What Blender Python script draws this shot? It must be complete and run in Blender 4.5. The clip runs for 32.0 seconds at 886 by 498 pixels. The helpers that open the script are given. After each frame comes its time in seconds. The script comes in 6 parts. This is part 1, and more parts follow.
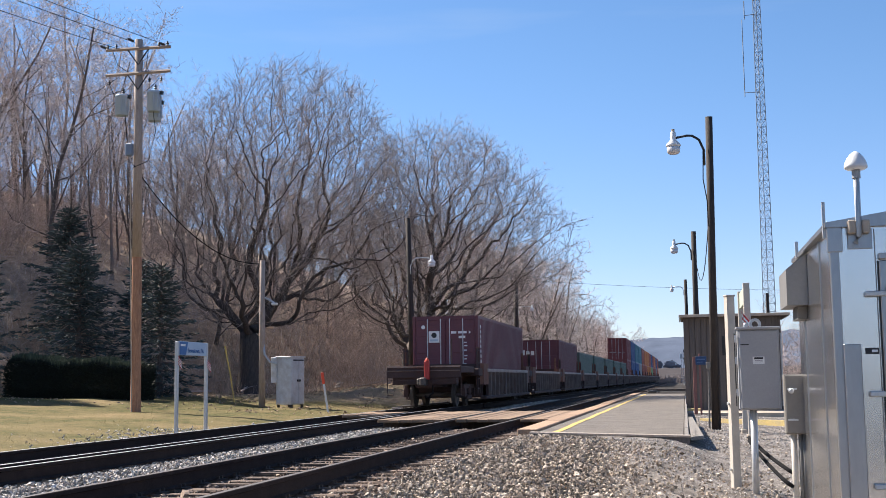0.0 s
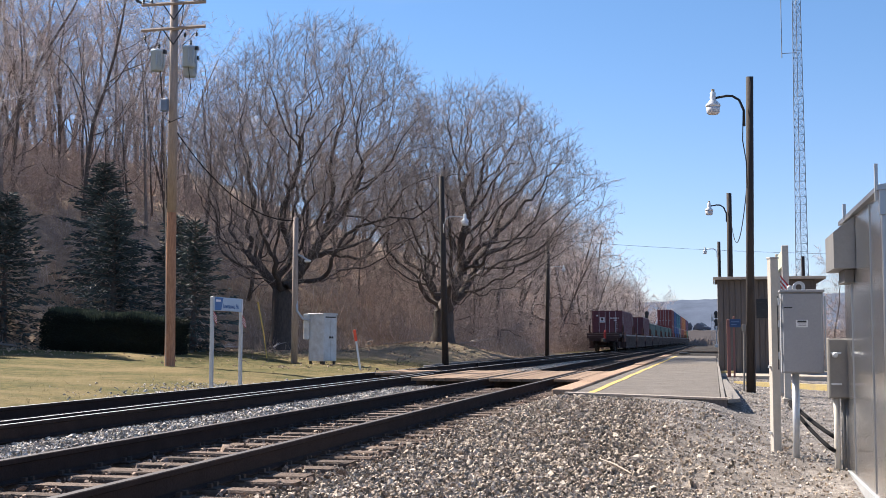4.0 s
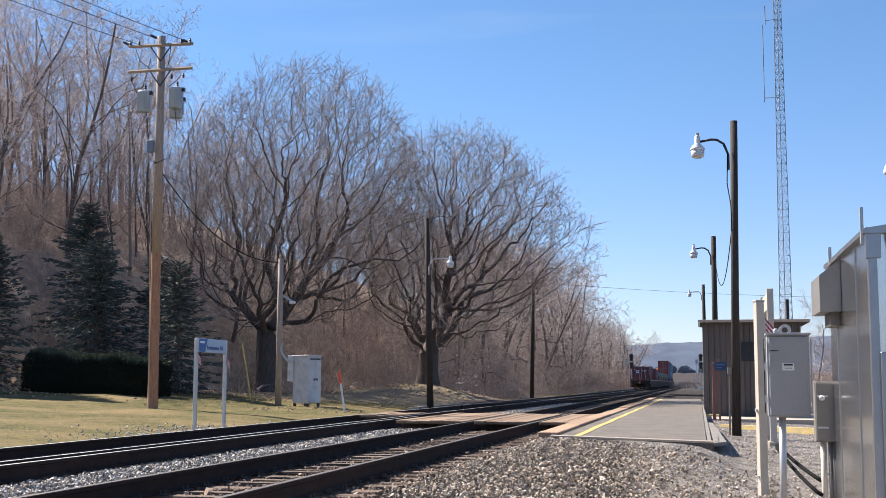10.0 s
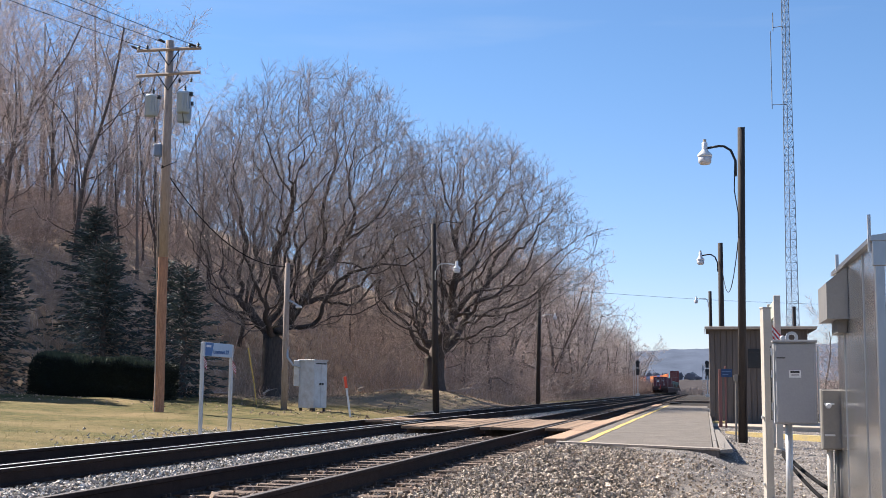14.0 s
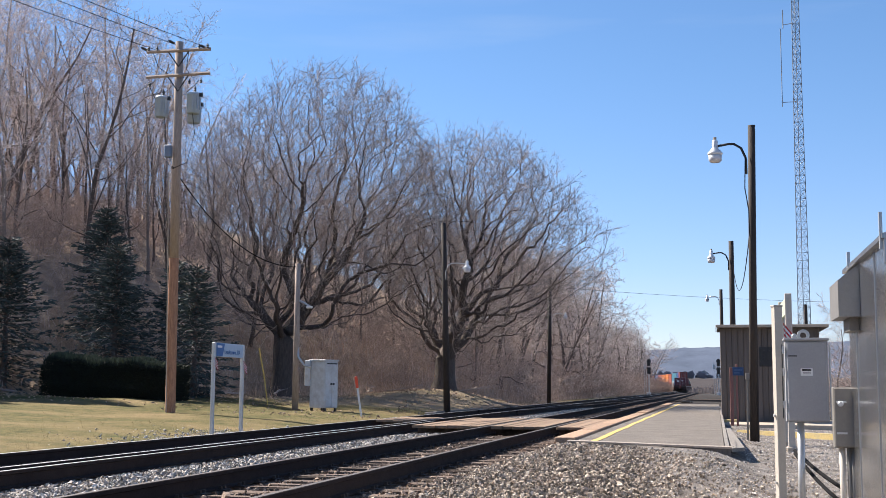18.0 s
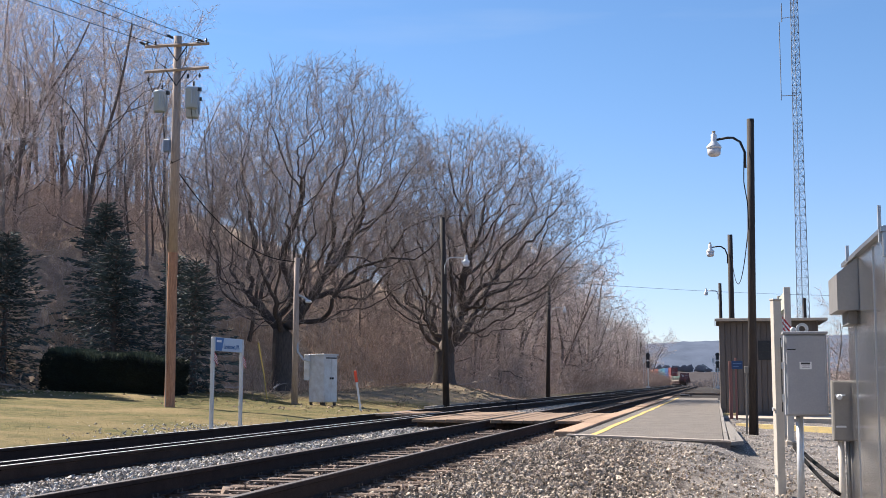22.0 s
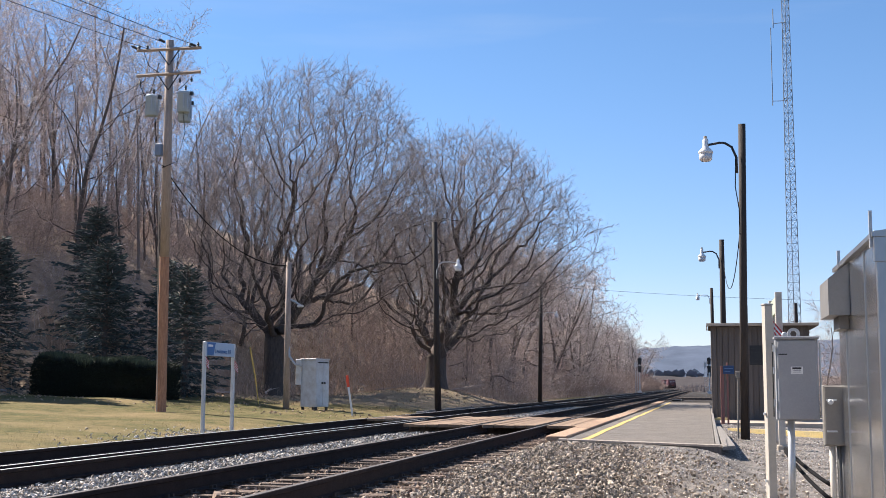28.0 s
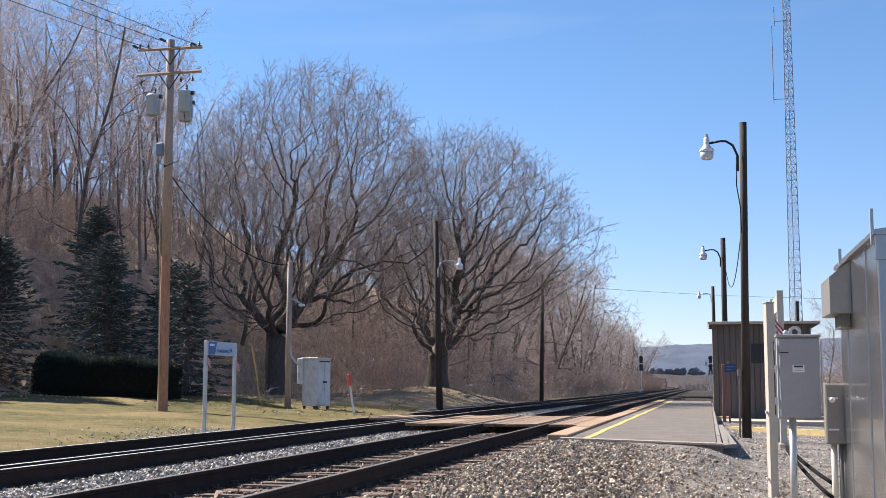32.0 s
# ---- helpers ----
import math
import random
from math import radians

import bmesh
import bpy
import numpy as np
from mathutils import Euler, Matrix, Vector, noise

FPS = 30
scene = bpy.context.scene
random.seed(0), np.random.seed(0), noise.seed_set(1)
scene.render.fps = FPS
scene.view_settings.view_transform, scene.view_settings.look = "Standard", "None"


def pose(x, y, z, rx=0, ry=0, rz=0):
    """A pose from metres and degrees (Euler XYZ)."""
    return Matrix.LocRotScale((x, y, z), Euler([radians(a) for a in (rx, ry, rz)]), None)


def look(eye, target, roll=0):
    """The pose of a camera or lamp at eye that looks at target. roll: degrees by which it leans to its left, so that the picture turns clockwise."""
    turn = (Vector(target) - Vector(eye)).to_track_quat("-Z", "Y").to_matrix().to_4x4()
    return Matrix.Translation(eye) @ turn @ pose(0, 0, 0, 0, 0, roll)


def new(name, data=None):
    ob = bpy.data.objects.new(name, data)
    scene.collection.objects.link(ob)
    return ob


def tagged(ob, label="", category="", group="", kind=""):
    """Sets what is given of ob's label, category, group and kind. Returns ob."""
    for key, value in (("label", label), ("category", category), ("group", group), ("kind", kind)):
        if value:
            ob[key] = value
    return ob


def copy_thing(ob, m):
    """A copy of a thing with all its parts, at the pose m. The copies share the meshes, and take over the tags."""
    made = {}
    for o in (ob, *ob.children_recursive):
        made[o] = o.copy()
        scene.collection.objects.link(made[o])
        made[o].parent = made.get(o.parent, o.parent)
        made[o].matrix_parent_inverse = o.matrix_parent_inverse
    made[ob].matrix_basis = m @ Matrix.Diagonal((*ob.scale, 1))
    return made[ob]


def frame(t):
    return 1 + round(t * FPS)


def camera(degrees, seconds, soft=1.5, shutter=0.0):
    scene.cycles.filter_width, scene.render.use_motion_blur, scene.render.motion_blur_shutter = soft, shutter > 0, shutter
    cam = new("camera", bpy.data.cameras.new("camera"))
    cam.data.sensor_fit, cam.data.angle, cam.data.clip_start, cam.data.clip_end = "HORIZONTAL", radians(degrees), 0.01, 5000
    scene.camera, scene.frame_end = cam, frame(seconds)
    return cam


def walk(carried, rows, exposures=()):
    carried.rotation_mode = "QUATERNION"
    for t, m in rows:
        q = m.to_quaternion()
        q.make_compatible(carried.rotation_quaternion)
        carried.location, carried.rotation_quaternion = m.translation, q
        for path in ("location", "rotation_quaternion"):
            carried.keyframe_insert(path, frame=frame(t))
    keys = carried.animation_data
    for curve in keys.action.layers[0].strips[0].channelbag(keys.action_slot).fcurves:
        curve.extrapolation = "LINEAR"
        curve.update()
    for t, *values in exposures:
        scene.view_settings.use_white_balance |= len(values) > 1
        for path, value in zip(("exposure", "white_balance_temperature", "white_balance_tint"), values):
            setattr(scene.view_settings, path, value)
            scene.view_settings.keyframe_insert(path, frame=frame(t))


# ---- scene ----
cam = camera(41.0, 32.0, 0.6)
# seconds, x, y, z, yaw, pitch, roll
PATH = [
    (0.0, 0.158, -0.060, 0.902, 11.481, 6.341, 0.742),
    (0.5, 0.130, -0.060, 0.902, 11.901, 5.516, 0.424),
    (1.0, 0.108, -0.060, 0.902, 12.389, 4.916, 0.189),
    (1.5, 0.099, -0.060, 0.902, 12.565, 4.770, -0.067),
    (2.0, 0.108, -0.060, 0.902, 12.838, 4.425, 0.019),
    (2.5, 0.150, -0.060, 0.902, 12.818, 4.250, 0.158),
    (4.5, 0.005, 0.010, 0.902, 12.846, 4.395, -0.142),
    (5.0, 0.005, 0.010, 0.902, 12.368, 4.460, 0.139),
    (5.5, 0.005, 0.010, 0.902, 12.005, 5.167, -0.091),
    (6.0, 0.005, 0.010, 0.902, 11.897, 5.339, -0.067),
    (6.5, 0.005, 0.010, 0.902, 11.854, 5.480, -0.185),
    (7.0, 0.005, 0.010, 0.902, 11.832, 5.605, -0.174),
    (7.5, 0.005, 0.010, 0.902, 11.873, 5.605, -0.238),
    (8.0, 0.005, 0.010, 0.902, 11.951, 5.761, -0.113),
    (8.5, 0.005, 0.010, 0.902, 12.116, 5.826, -0.122),
    (9.0, 0.005, 0.010, 0.902, 12.232, 6.076, -0.167),
    (9.5, 0.005, 0.010, 0.902, 12.200, 6.291, -0.145),
    (10.0, 0.005, 0.010, 0.902, 12.117, 6.404, -0.204),
    (10.5, 0.005, 0.010, 0.902, 12.099, 6.385, -0.286),
    (11.0, 0.005, 0.010, 0.902, 12.113, 6.351, -0.472),
    (11.5, 0.005, 0.010, 0.902, 12.243, 6.382, -0.405),
    (12.0, 0.005, 0.010, 0.902, 12.340, 6.353, -0.397),
    (12.5, 0.005, 0.010, 0.902, 12.377, 6.304, -0.395),
    (13.0, 0.005, 0.010, 0.902, 12.355, 6.354, -0.613),
    (13.5, 0.005, 0.010, 0.902, 12.353, 6.559, -0.535),
    (14.0, 0.005, 0.010, 0.902, 12.399, 6.656, -0.530),
    (14.5, 0.005, 0.010, 0.902, 12.464, 6.556, -0.301),
    (16.5, 0.005, 0.010, 0.902, 12.751, 6.192, -0.473),
    (17.0, 0.005, 0.010, 0.902, 12.823, 6.290, -0.404),
    (17.5, 0.005, 0.010, 0.902, 12.868, 6.525, -0.248),
    (18.0, 0.005, 0.010, 0.902, 12.921, 6.628, -0.306),
    (18.5, 0.005, 0.010, 0.902, 13.009, 6.623, -0.318),
    (19.0, 0.005, 0.010, 0.902, 13.071, 6.571, -0.375),
    (19.5, 0.005, 0.010, 0.902, 13.102, 6.549, -0.476),
    (20.0, 0.005, 0.010, 0.902, 13.068, 6.521, -0.500),
    (20.5, 0.005, 0.010, 0.902, 13.067, 6.460, -0.426),
    (21.0, 0.005, 0.010, 0.902, 13.064, 6.489, -0.143),
    (21.5, 0.005, 0.010, 0.902, 12.970, 6.522, -0.131),
    (22.0, 0.005, 0.010, 0.902, 12.884, 6.347, -0.205),
    (22.5, 0.005, 0.010, 0.902, 12.909, 6.349, -0.037),
    (23.0, 0.005, 0.010, 0.902, 12.994, 6.602, 0.130),
    (23.5, 0.005, 0.010, 0.902, 13.152, 6.776, 0.569),
    (24.0, 0.005, 0.010, 0.902, 13.406, 6.993, 0.752),
    (24.5, 0.005, 0.010, 0.902, 13.412, 6.954, -0.394),
    (26.5, 0.005, 0.010, 0.902, 13.096, 7.243, 0.105),
    (27.0, 0.005, 0.010, 0.902, 13.051, 7.204, -0.323),
    (27.5, 0.005, 0.010, 0.902, 12.640, 7.226, -0.057),
    (28.0, 0.005, 0.010, 0.902, 12.495, 6.572, -0.221),
    (28.5, 0.005, 0.010, 0.902, 12.184, 6.540, -0.055),
    (29.0, 0.005, 0.010, 0.902, 12.130, 6.535, -0.352),
    (29.5, 0.005, 0.010, 0.902, 12.142, 6.531, -0.195),
    (30.0, 0.005, 0.010, 0.902, 12.258, 6.521, -0.227),
    (30.5, 0.005, 0.010, 0.902, 12.305, 6.494, -0.339),
    (31.0, 0.005, 0.010, 0.902, 12.237, 6.513, -0.454),
    (31.5, 0.005, 0.010, 0.902, 12.127, 6.496, -0.433),
    (32.0, 0.005, 0.010, 0.902, 12.566, 6.516, -0.124),
]
walk(cam, [(t, pose(x, y, z, 90 + pitch, roll, yaw)) for t, x, y, z, yaw, pitch, roll in PATH], [(0, 1.22, 6330, 12), (32, 1.22, 6330, 12)])

# ---- light ----
SUN_DIR = Vector((-0.906, 0.423, 0.0)).normalized()
SUN_EL = radians(44)
world = bpy.data.worlds.new("world")
scene.world = world
world.use_nodes = True
wn = world.node_tree.nodes
sky = wn.new("ShaderNodeTexSky")
sky.sky_type = "NISHITA"
sky.sun_disc = False
sky.sun_elevation = SUN_EL
sky.sun_rotation = math.atan2(SUN_DIR.x, SUN_DIR.y)
sky.altitude = 150
sky.air_density = 1.0
sky.dust_density = 0.0
sky.ozone_density = 1.0
wn["Background"].inputs[1].default_value = 0.056
tint = wn.new("ShaderNodeVectorMath")
tint.operation = "MULTIPLY"
tint.inputs[1].default_value = (0.79, 0.955, 1.16)
world.node_tree.links.new(sky.outputs[0], tint.inputs[0])
# thin high cirrus
wco = wn.new("ShaderNodeTexCoord")
wmap = wn.new("ShaderNodeMapping")
wmap.inputs["Scale"].default_value = (1.2, 1.2, 9.0)
wno = wn.new("ShaderNodeTexNoise")
wno.inputs["Scale"].default_value = 2.2
wno.inputs["Detail"].default_value = 5
wra = wn.new("ShaderNodeMapRange")
wra.inputs[1].default_value, wra.inputs[2].default_value, wra.inputs[4].default_value = 0.52, 0.8, 0.22
wmx = wn.new("ShaderNodeMix")
wmx.data_type = "RGBA"
wmx.inputs[7].default_value = (5.5, 6.2, 7.0, 1)
wl = world.node_tree.links
wl.new(wco.outputs["Generated"], wmap.inputs[0])
wl.new(wmap.outputs[0], wno.inputs[0])
wl.new(wno.outputs[0], wra.inputs[0])
wl.new(wra.outputs[0], wmx.inputs[0])
# the low sky is paler and less green than the zenith
wsep = wn.new("ShaderNodeSeparateXYZ")
wl.new(wco.outputs["Generated"], wsep.inputs[0])
wlow = wn.new("ShaderNodeMapRange")
wlow.interpolation_type = "SMOOTHSTEP"
wlow.inputs[1].default_value, wlow.inputs[2].default_value = 0.0, 0.3
wl.new(wsep.outputs[2], wlow.inputs[0])
wcol = wn.new("ShaderNodeMix")
wcol.data_type = "RGBA"
wcol.inputs[6].default_value, wcol.inputs[7].default_value = (0.83, 0.885, 1.17, 1), (0.745, 0.96, 1.17, 1)
wl.new(wlow.outputs[0], wcol.inputs[0])
wl.new(wcol.outputs[2], tint.inputs[1])
wl.new(tint.outputs[0], wmx.inputs[6])
wl.new(wmx.outputs[2], wn["Background"].inputs[0])
sun_data = bpy.data.lights.new("sun", "SUN")
sun_data.energy = 5.0
sun_data.angle = radians(0.55)
sun_data.color = (1.0, 0.915, 0.79)
sun = new("sun", sun_data)
sun_vec = Vector((SUN_DIR.x * math.cos(SUN_EL), SUN_DIR.y * math.cos(SUN_EL), math.sin(SUN_EL)))
sun.matrix_world = look((0, 0, 60), Vector((0, 0, 60)) - sun_vec)


# ---- materials ----
def material(name, color, rough=0.7, metal=0.0, spots=None, scale=6.0, grain=40.0, bump=0.0, amount=0.5, rnd=0.0, stretch=(1, 1, 1), spec=0.5, island=False):
    """Colour with large stains towards 'spots', fine grain, optional relief; rnd varies pieces."""
    m = bpy.data.materials.new(name)
    m.use_nodes = True
    nt = m.node_tree
    bs = nt.nodes["Principled BSDF"]
    bs.inputs["Roughness"].default_value = rough
    bs.inputs["Metallic"].default_value = metal
    bs.inputs["Specular IOR Level"].default_value = spec
    co = nt.nodes.new("ShaderNodeTexCoord")
    mp = nt.nodes.new("ShaderNodeMapping")
    mp.inputs["Scale"].default_value = stretch
    nt.links.new(co.outputs["Object"], mp.inputs[0])
    n1 = nt.nodes.new("ShaderNodeTexNoise")
    n1.inputs["Scale"].default_value = scale
    n1.inputs["Detail"].default_value = 6
    n1.inputs["Roughness"].default_value = 0.65
    n2 = nt.nodes.new("ShaderNodeTexNoise")
    n2.inputs["Scale"].default_value = grain
    n2.inputs["Detail"].default_value = 4
    for n in (n1, n2):
        nt.links.new(mp.outputs[0], n.inputs[0])
    ramp = nt.nodes.new("ShaderNodeMapRange")
    ramp.inputs[1].default_value, ramp.inputs[2].default_value = 0.38, 0.66
    nt.links.new(n1.outputs[0], ramp.inputs[0])
    mix = nt.nodes.new("ShaderNodeMix")
    mix.data_type = "RGBA"
    mix.inputs[6].default_value = (*color, 1)
    mix.inputs[7].default_value = (*(spots or [c * 0.72 for c in color]), 1)
    mul = nt.nodes.new("ShaderNodeMath")
    mul.operation = "MULTIPLY"
    mul.inputs[1].default_value = amount
    nt.links.new(ramp.outputs[0], mul.inputs[0])
    nt.links.new(mul.outputs[0], mix.inputs[0])
    fine = nt.nodes.new("ShaderNodeMapRange")
    fine.inputs[1].default_value, fine.inputs[2].default_value = 0.3, 0.7
    fine.inputs[3].default_value, fine.inputs[4].default_value = (0.82, 1.16) if bump >= 0.2 else (0.95, 1.04)
    nt.links.new(n2.outputs[0], fine.inputs[0])
    value = fine.outputs[0]
    if rnd:
        if island:
            src = nt.nodes.new("ShaderNodeNewGeometry").outputs["Random Per Island"]
        else:
            src = nt.nodes.new("ShaderNodeObjectInfo").outputs["Random"]
        r = nt.nodes.new("ShaderNodeMapRange")
        r.inputs[3].default_value, r.inputs[4].default_value = 1 - rnd, 1 + rnd
        nt.links.new(src, r.inputs[0])
        mm = nt.nodes.new("ShaderNodeMath")
        mm.operation = "MULTIPLY"
        nt.links.new(value, mm.inputs[0])
        nt.links.new(r.outputs[0], mm.inputs[1])
        value = mm.outputs[0]
    vm = nt.nodes.new("ShaderNodeVectorMath")
    vm.operation = "SCALE"
    nt.links.new(mix.outputs[2], vm.inputs[0])
    nt.links.new(value, vm.inputs["Scale"])
    nt.links.new(vm.outputs[0], bs.inputs["Base Color"])
    if bump:
        b = nt.nodes.new("ShaderNodeBump")
        b.inputs["Strength"].default_value = min(1.0, bump)
        b.inputs["Distance"].default_value = 0.02
        nt.links.new(n2.outputs[0], b.inputs["Height"])
        nt.links.new(b.outputs[0], bs.inputs["Normal"])
    return m


M_RAIL = material("rail_steel", (0.04, 0.028, 0.025), 0.9, 0.0, (0.02, 0.014, 0.013), 5, 60, 0.2, spec=0.15)
M_RAILHEAD = material("worn_rail_head", (0.66, 0.64, 0.62), 0.42, 0.9, (0.5, 0.47, 0.45), 3, 30)
M_RAILDULL = material("dull_rail_head", (0.1, 0.085, 0.08), 0.7, 0.2, (0.06, 0.05, 0.045), 3, 30)
M_DEBRIS = material("brown_ballast_stone", (0.34, 0.25, 0.19), 0.95, 0, (0.25, 0.18, 0.13), 3, 30, 0.3, 0.7, 0.45, island=True)
M_GRIT = material("grey_grit", (0.52, 0.48, 0.44), 0.95, 0, (0.33, 0.3, 0.28), 3, 30, 0.3, 0.7, 0.6, island=True)
M_TIE = material("tie_wood", (0.17, 0.118, 0.088), 0.92, 0, (0.075, 0.052, 0.04), 7, 50, 0.6, 0.8, 0.3, (1, 6, 1))
M_BALLAST = material("ballast_bed", (0.22, 0.2, 0.19), 0.95, 0, (0.11, 0.095, 0.085), 14, 60, 1.0, 0.8)
M_STONE = material("ballast_stone", (0.54, 0.455, 0.365), 0.95, 0, (0.29, 0.225, 0.17), 9, 60, 0.3, 0.8, 0.45, island=True, spec=0.2)
M_STONE_GREY = material("fresh_ballast_stone", (0.56, 0.51, 0.45), 0.95, 0, (0.38, 0.33, 0.29), 3, 30, 0.3, 0.7, 0.55, island=True)
M_ASPHALT = material("platform_asphalt", (0.185, 0.16, 0.136), 0.95, 0, (0.1, 0.086, 0.074), 1.6, 70, 1.0, 0.7)
M_YELLOW = material("yellow_line_paint", (0.6, 0.42, 0.12), 0.8, 0, (0.4, 0.3, 0.1), 6, 60, 0.1, 0.6)
M_TIMBER = material("weathered_timber", (0.38, 0.25, 0.16), 0.9, 0, (0.2, 0.125, 0.085), 5, 50, 0.4, 0.7, 0.2, (5, 1, 5))
M_DECK = material("crossing_plank", (0.28, 0.19, 0.12), 0.95, 0, (0.22, 0.14, 0.1), 4, 50, 0.4, 0.7, 0.2, (5, 1, 5))
M_GREYWOOD = material("grey_weathered_timber", (0.25, 0.225, 0.2), 0.9, 0, (0.13, 0.115, 0.1), 5, 50, 0.5, 0.7, 0.15, (6, 1, 6))
M_POLE = material("brown_pole_wood", (0.48, 0.25, 0.15), 0.85, 0, (0.22, 0.11, 0.07), 4, 30, 0.4, 0.7, 0, (6, 6, 0.5))
M_POLEGREY = material("grey_pole_wood", (0.44, 0.35, 0.295), 0.88, 0, (0.26, 0.2, 0.17), 4, 30, 0.4, 0.7, 0, (6, 6, 0.5))
M_DARKPOLE = material("creosoted_pole", (0.05, 0.038, 0.032), 0.85, 0, (0.025, 0.02, 0.018), 4, 30, 0.4, 0.7, 0, (6, 6, 0.5))
M_GALV = material("galvanized_steel", (0.55, 0.56, 0.57), 0.5, 0.6, (0.4, 0.41, 0.42), 8, 40)
M_ALU = material("brushed_aluminium", (0.42, 0.42, 0.43), 0.36, 0.95, (0.31, 0.31, 0.32), 1.5, 25, 0.08, 0.6, 0, (1, 1, 0.25))
M_ALUSIDE = material("polished_aluminium_sheet", (0.76, 0.755, 0.75), 0.22, 1.0, (0.5, 0.5, 0.5), 1.2, 2.2, 0.06, 0.6, 0, (1, 1, 0.2))
M_BOXGREY = material("grey_box_paint", (0.34, 0.34, 0.35), 0.5, 0.1, (0.29, 0.29, 0.3), 3, 60, 0.05)
M_BOXTAN = material("tan_grey_box_paint", (0.2, 0.185, 0.165), 0.55, 0.1, (0.15, 0.135, 0.12), 4, 50, 0.05)
M_CREAM = material("cream_post_paint", (0.52, 0.47, 0.4), 0.6, 0, (0.42, 0.37, 0.31), 6, 40, 0.1)
M_WHITE = material("white_enamel", (0.78, 0.78, 0.78), 0.4, 0, (0.6, 0.58, 0.55), 5, 40)
M_BOXWHITE = material("white_cabinet_paint", (0.66, 0.67, 0.68), 0.55, 0, (0.42, 0.38, 0.34), 3.5, 30, 0.1, 0.6)
M_SHED = material("shed_siding", (0.13, 0.11, 0.098), 0.88, 0, (0.075, 0.062, 0.055), 2, 40, 0.3, 0.6, 0.12, (8, 8, 0.4))
M_FASCIA = material("shed_fascia", (0.46, 0.38, 0.295), 0.8, 0, (0.3, 0.26, 0.22), 4, 40, 0.1)
M_BLACK = material("black_metal", (0.02, 0.02, 0.022), 0.5, 0.1, (0.035, 0.035, 0.035), 6, 40)
M_RUBBER = material("black_cable", (0.012, 0.012, 0.013), 0.9, spec=0.1)
M_BLUE = material("blue_sign", (0.015, 0.11, 0.32), 0.45, 0, (0.02, 0.14, 0.36), 5, 30)
M_LTBLUE = material("pale_blue_sign", (0.42, 0.52, 0.62), 0.45, 0, (0.36, 0.46, 0.56), 5, 30)
M_SIGNSTEEL = material("brushed_sign_post", (0.58, 0.58, 0.57), 0.45, 0.5, (0.5, 0.5, 0.5), 5, 30)
M_RED = material("red_paint", (0.45, 0.04, 0.03), 0.55, 0, (0.3, 0.03, 0.025), 5, 40)
M_ORANGE = material("orange_marker", (0.8, 0.085, 0.03), 0.5, 0, (0.65, 0.07, 0.03), 5, 40)
M_REDPOST = material("faded_red_post", (0.25, 0.11, 0.09), 0.75, 0, (0.17, 0.08, 0.07), 5, 40)
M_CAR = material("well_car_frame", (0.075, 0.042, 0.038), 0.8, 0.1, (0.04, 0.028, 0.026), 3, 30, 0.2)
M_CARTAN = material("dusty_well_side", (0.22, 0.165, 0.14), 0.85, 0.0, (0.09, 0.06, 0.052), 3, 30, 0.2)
# top chord's tan is lightened to hold the sunlight falling on it
M_CHORD = material("sunlit_tan_chord", (0.44, 0.37, 0.32), 0.85, 0.0, (0.24, 0.18, 0.15), 2, 30, 0.2)
M_WHEEL = material("wheel_steel", (0.1, 0.085, 0.075), 0.6, 0.4, (0.05, 0.04, 0.035), 5, 40)
M_BARK = material("tree_bark", (0.17, 0.132, 0.112), 0.95, 0, (0.05, 0.04, 0.035), 5, 30, 0.8, 0.7, 0, (3, 3, 0.7))
M_PALEBARK = material("grey_woodland_bark", (0.34, 0.28, 0.245), 0.95, 0, (0.16, 0.13, 0.11), 5, 30, 0.8, 0.7, 0, (3, 3, 0.7))
M_MIDTWIG = material("brown_bare_twigs", (0.54, 0.45, 0.405), 0.75, 0, (0.34, 0.272, 0.238), 0.9, 20, 0, 0.6, 0.5, island=True)
M_DARKBARK = material("dark_furrowed_bark", (0.12, 0.094, 0.082), 0.95, 0, (0.045, 0.036, 0.032), 5, 30, 0.8, 0.7, 0, (3, 3, 0.7))
M_TWIG = material("bare_twigs", (0.35, 0.285, 0.252), 0.75, 0, (0.2, 0.156, 0.135), 1.5, 20, 0, 0.6, 0.45, island=True)
M_TWIG2 = material("pale_bare_twigs", (0.62, 0.525, 0.475), 0.7, 0, (0.38, 0.31, 0.272), 0.9, 20, 0, 0.6, 0.5, island=True)
M_SPRUCE = material("spruce_needles", (0.085, 0.105, 0.095), 0.8, 0, (0.04, 0.05, 0.046), 1.5, 30, 0, 0.6, 0.45, island=True)
# yew in two tones: near black for shade, lighter green for sunlight on top
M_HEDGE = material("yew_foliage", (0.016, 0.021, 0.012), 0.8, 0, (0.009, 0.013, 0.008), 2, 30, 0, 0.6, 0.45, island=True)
M_HEDGE_LIT = material("yew_sunlit_tone", (0.075, 0.088, 0.045), 0.7, 0, (0.04, 0.048, 0.025), 2, 30, 0, 0.6, 0.5, island=True)
M_STEM = material("shrub_stems", (0.52, 0.41, 0.35), 0.9, 0, (0.31, 0.235, 0.198), 1.5, 20, 0, 0.6, 0.5, island=True)
M_BRUSH = material("dry_brush", (0.58, 0.42, 0.32), 0.8, 0, (0.3, 0.205, 0.15), 0.7, 20, 0, 0.7, 0.5, island=True)
M_GRASS = material("winter_grass_blades", (0.22, 0.185, 0.075), 0.9, 0, (0.11, 0.11, 0.04), 0.5, 20, 0, 0.8, 0.5, island=True)
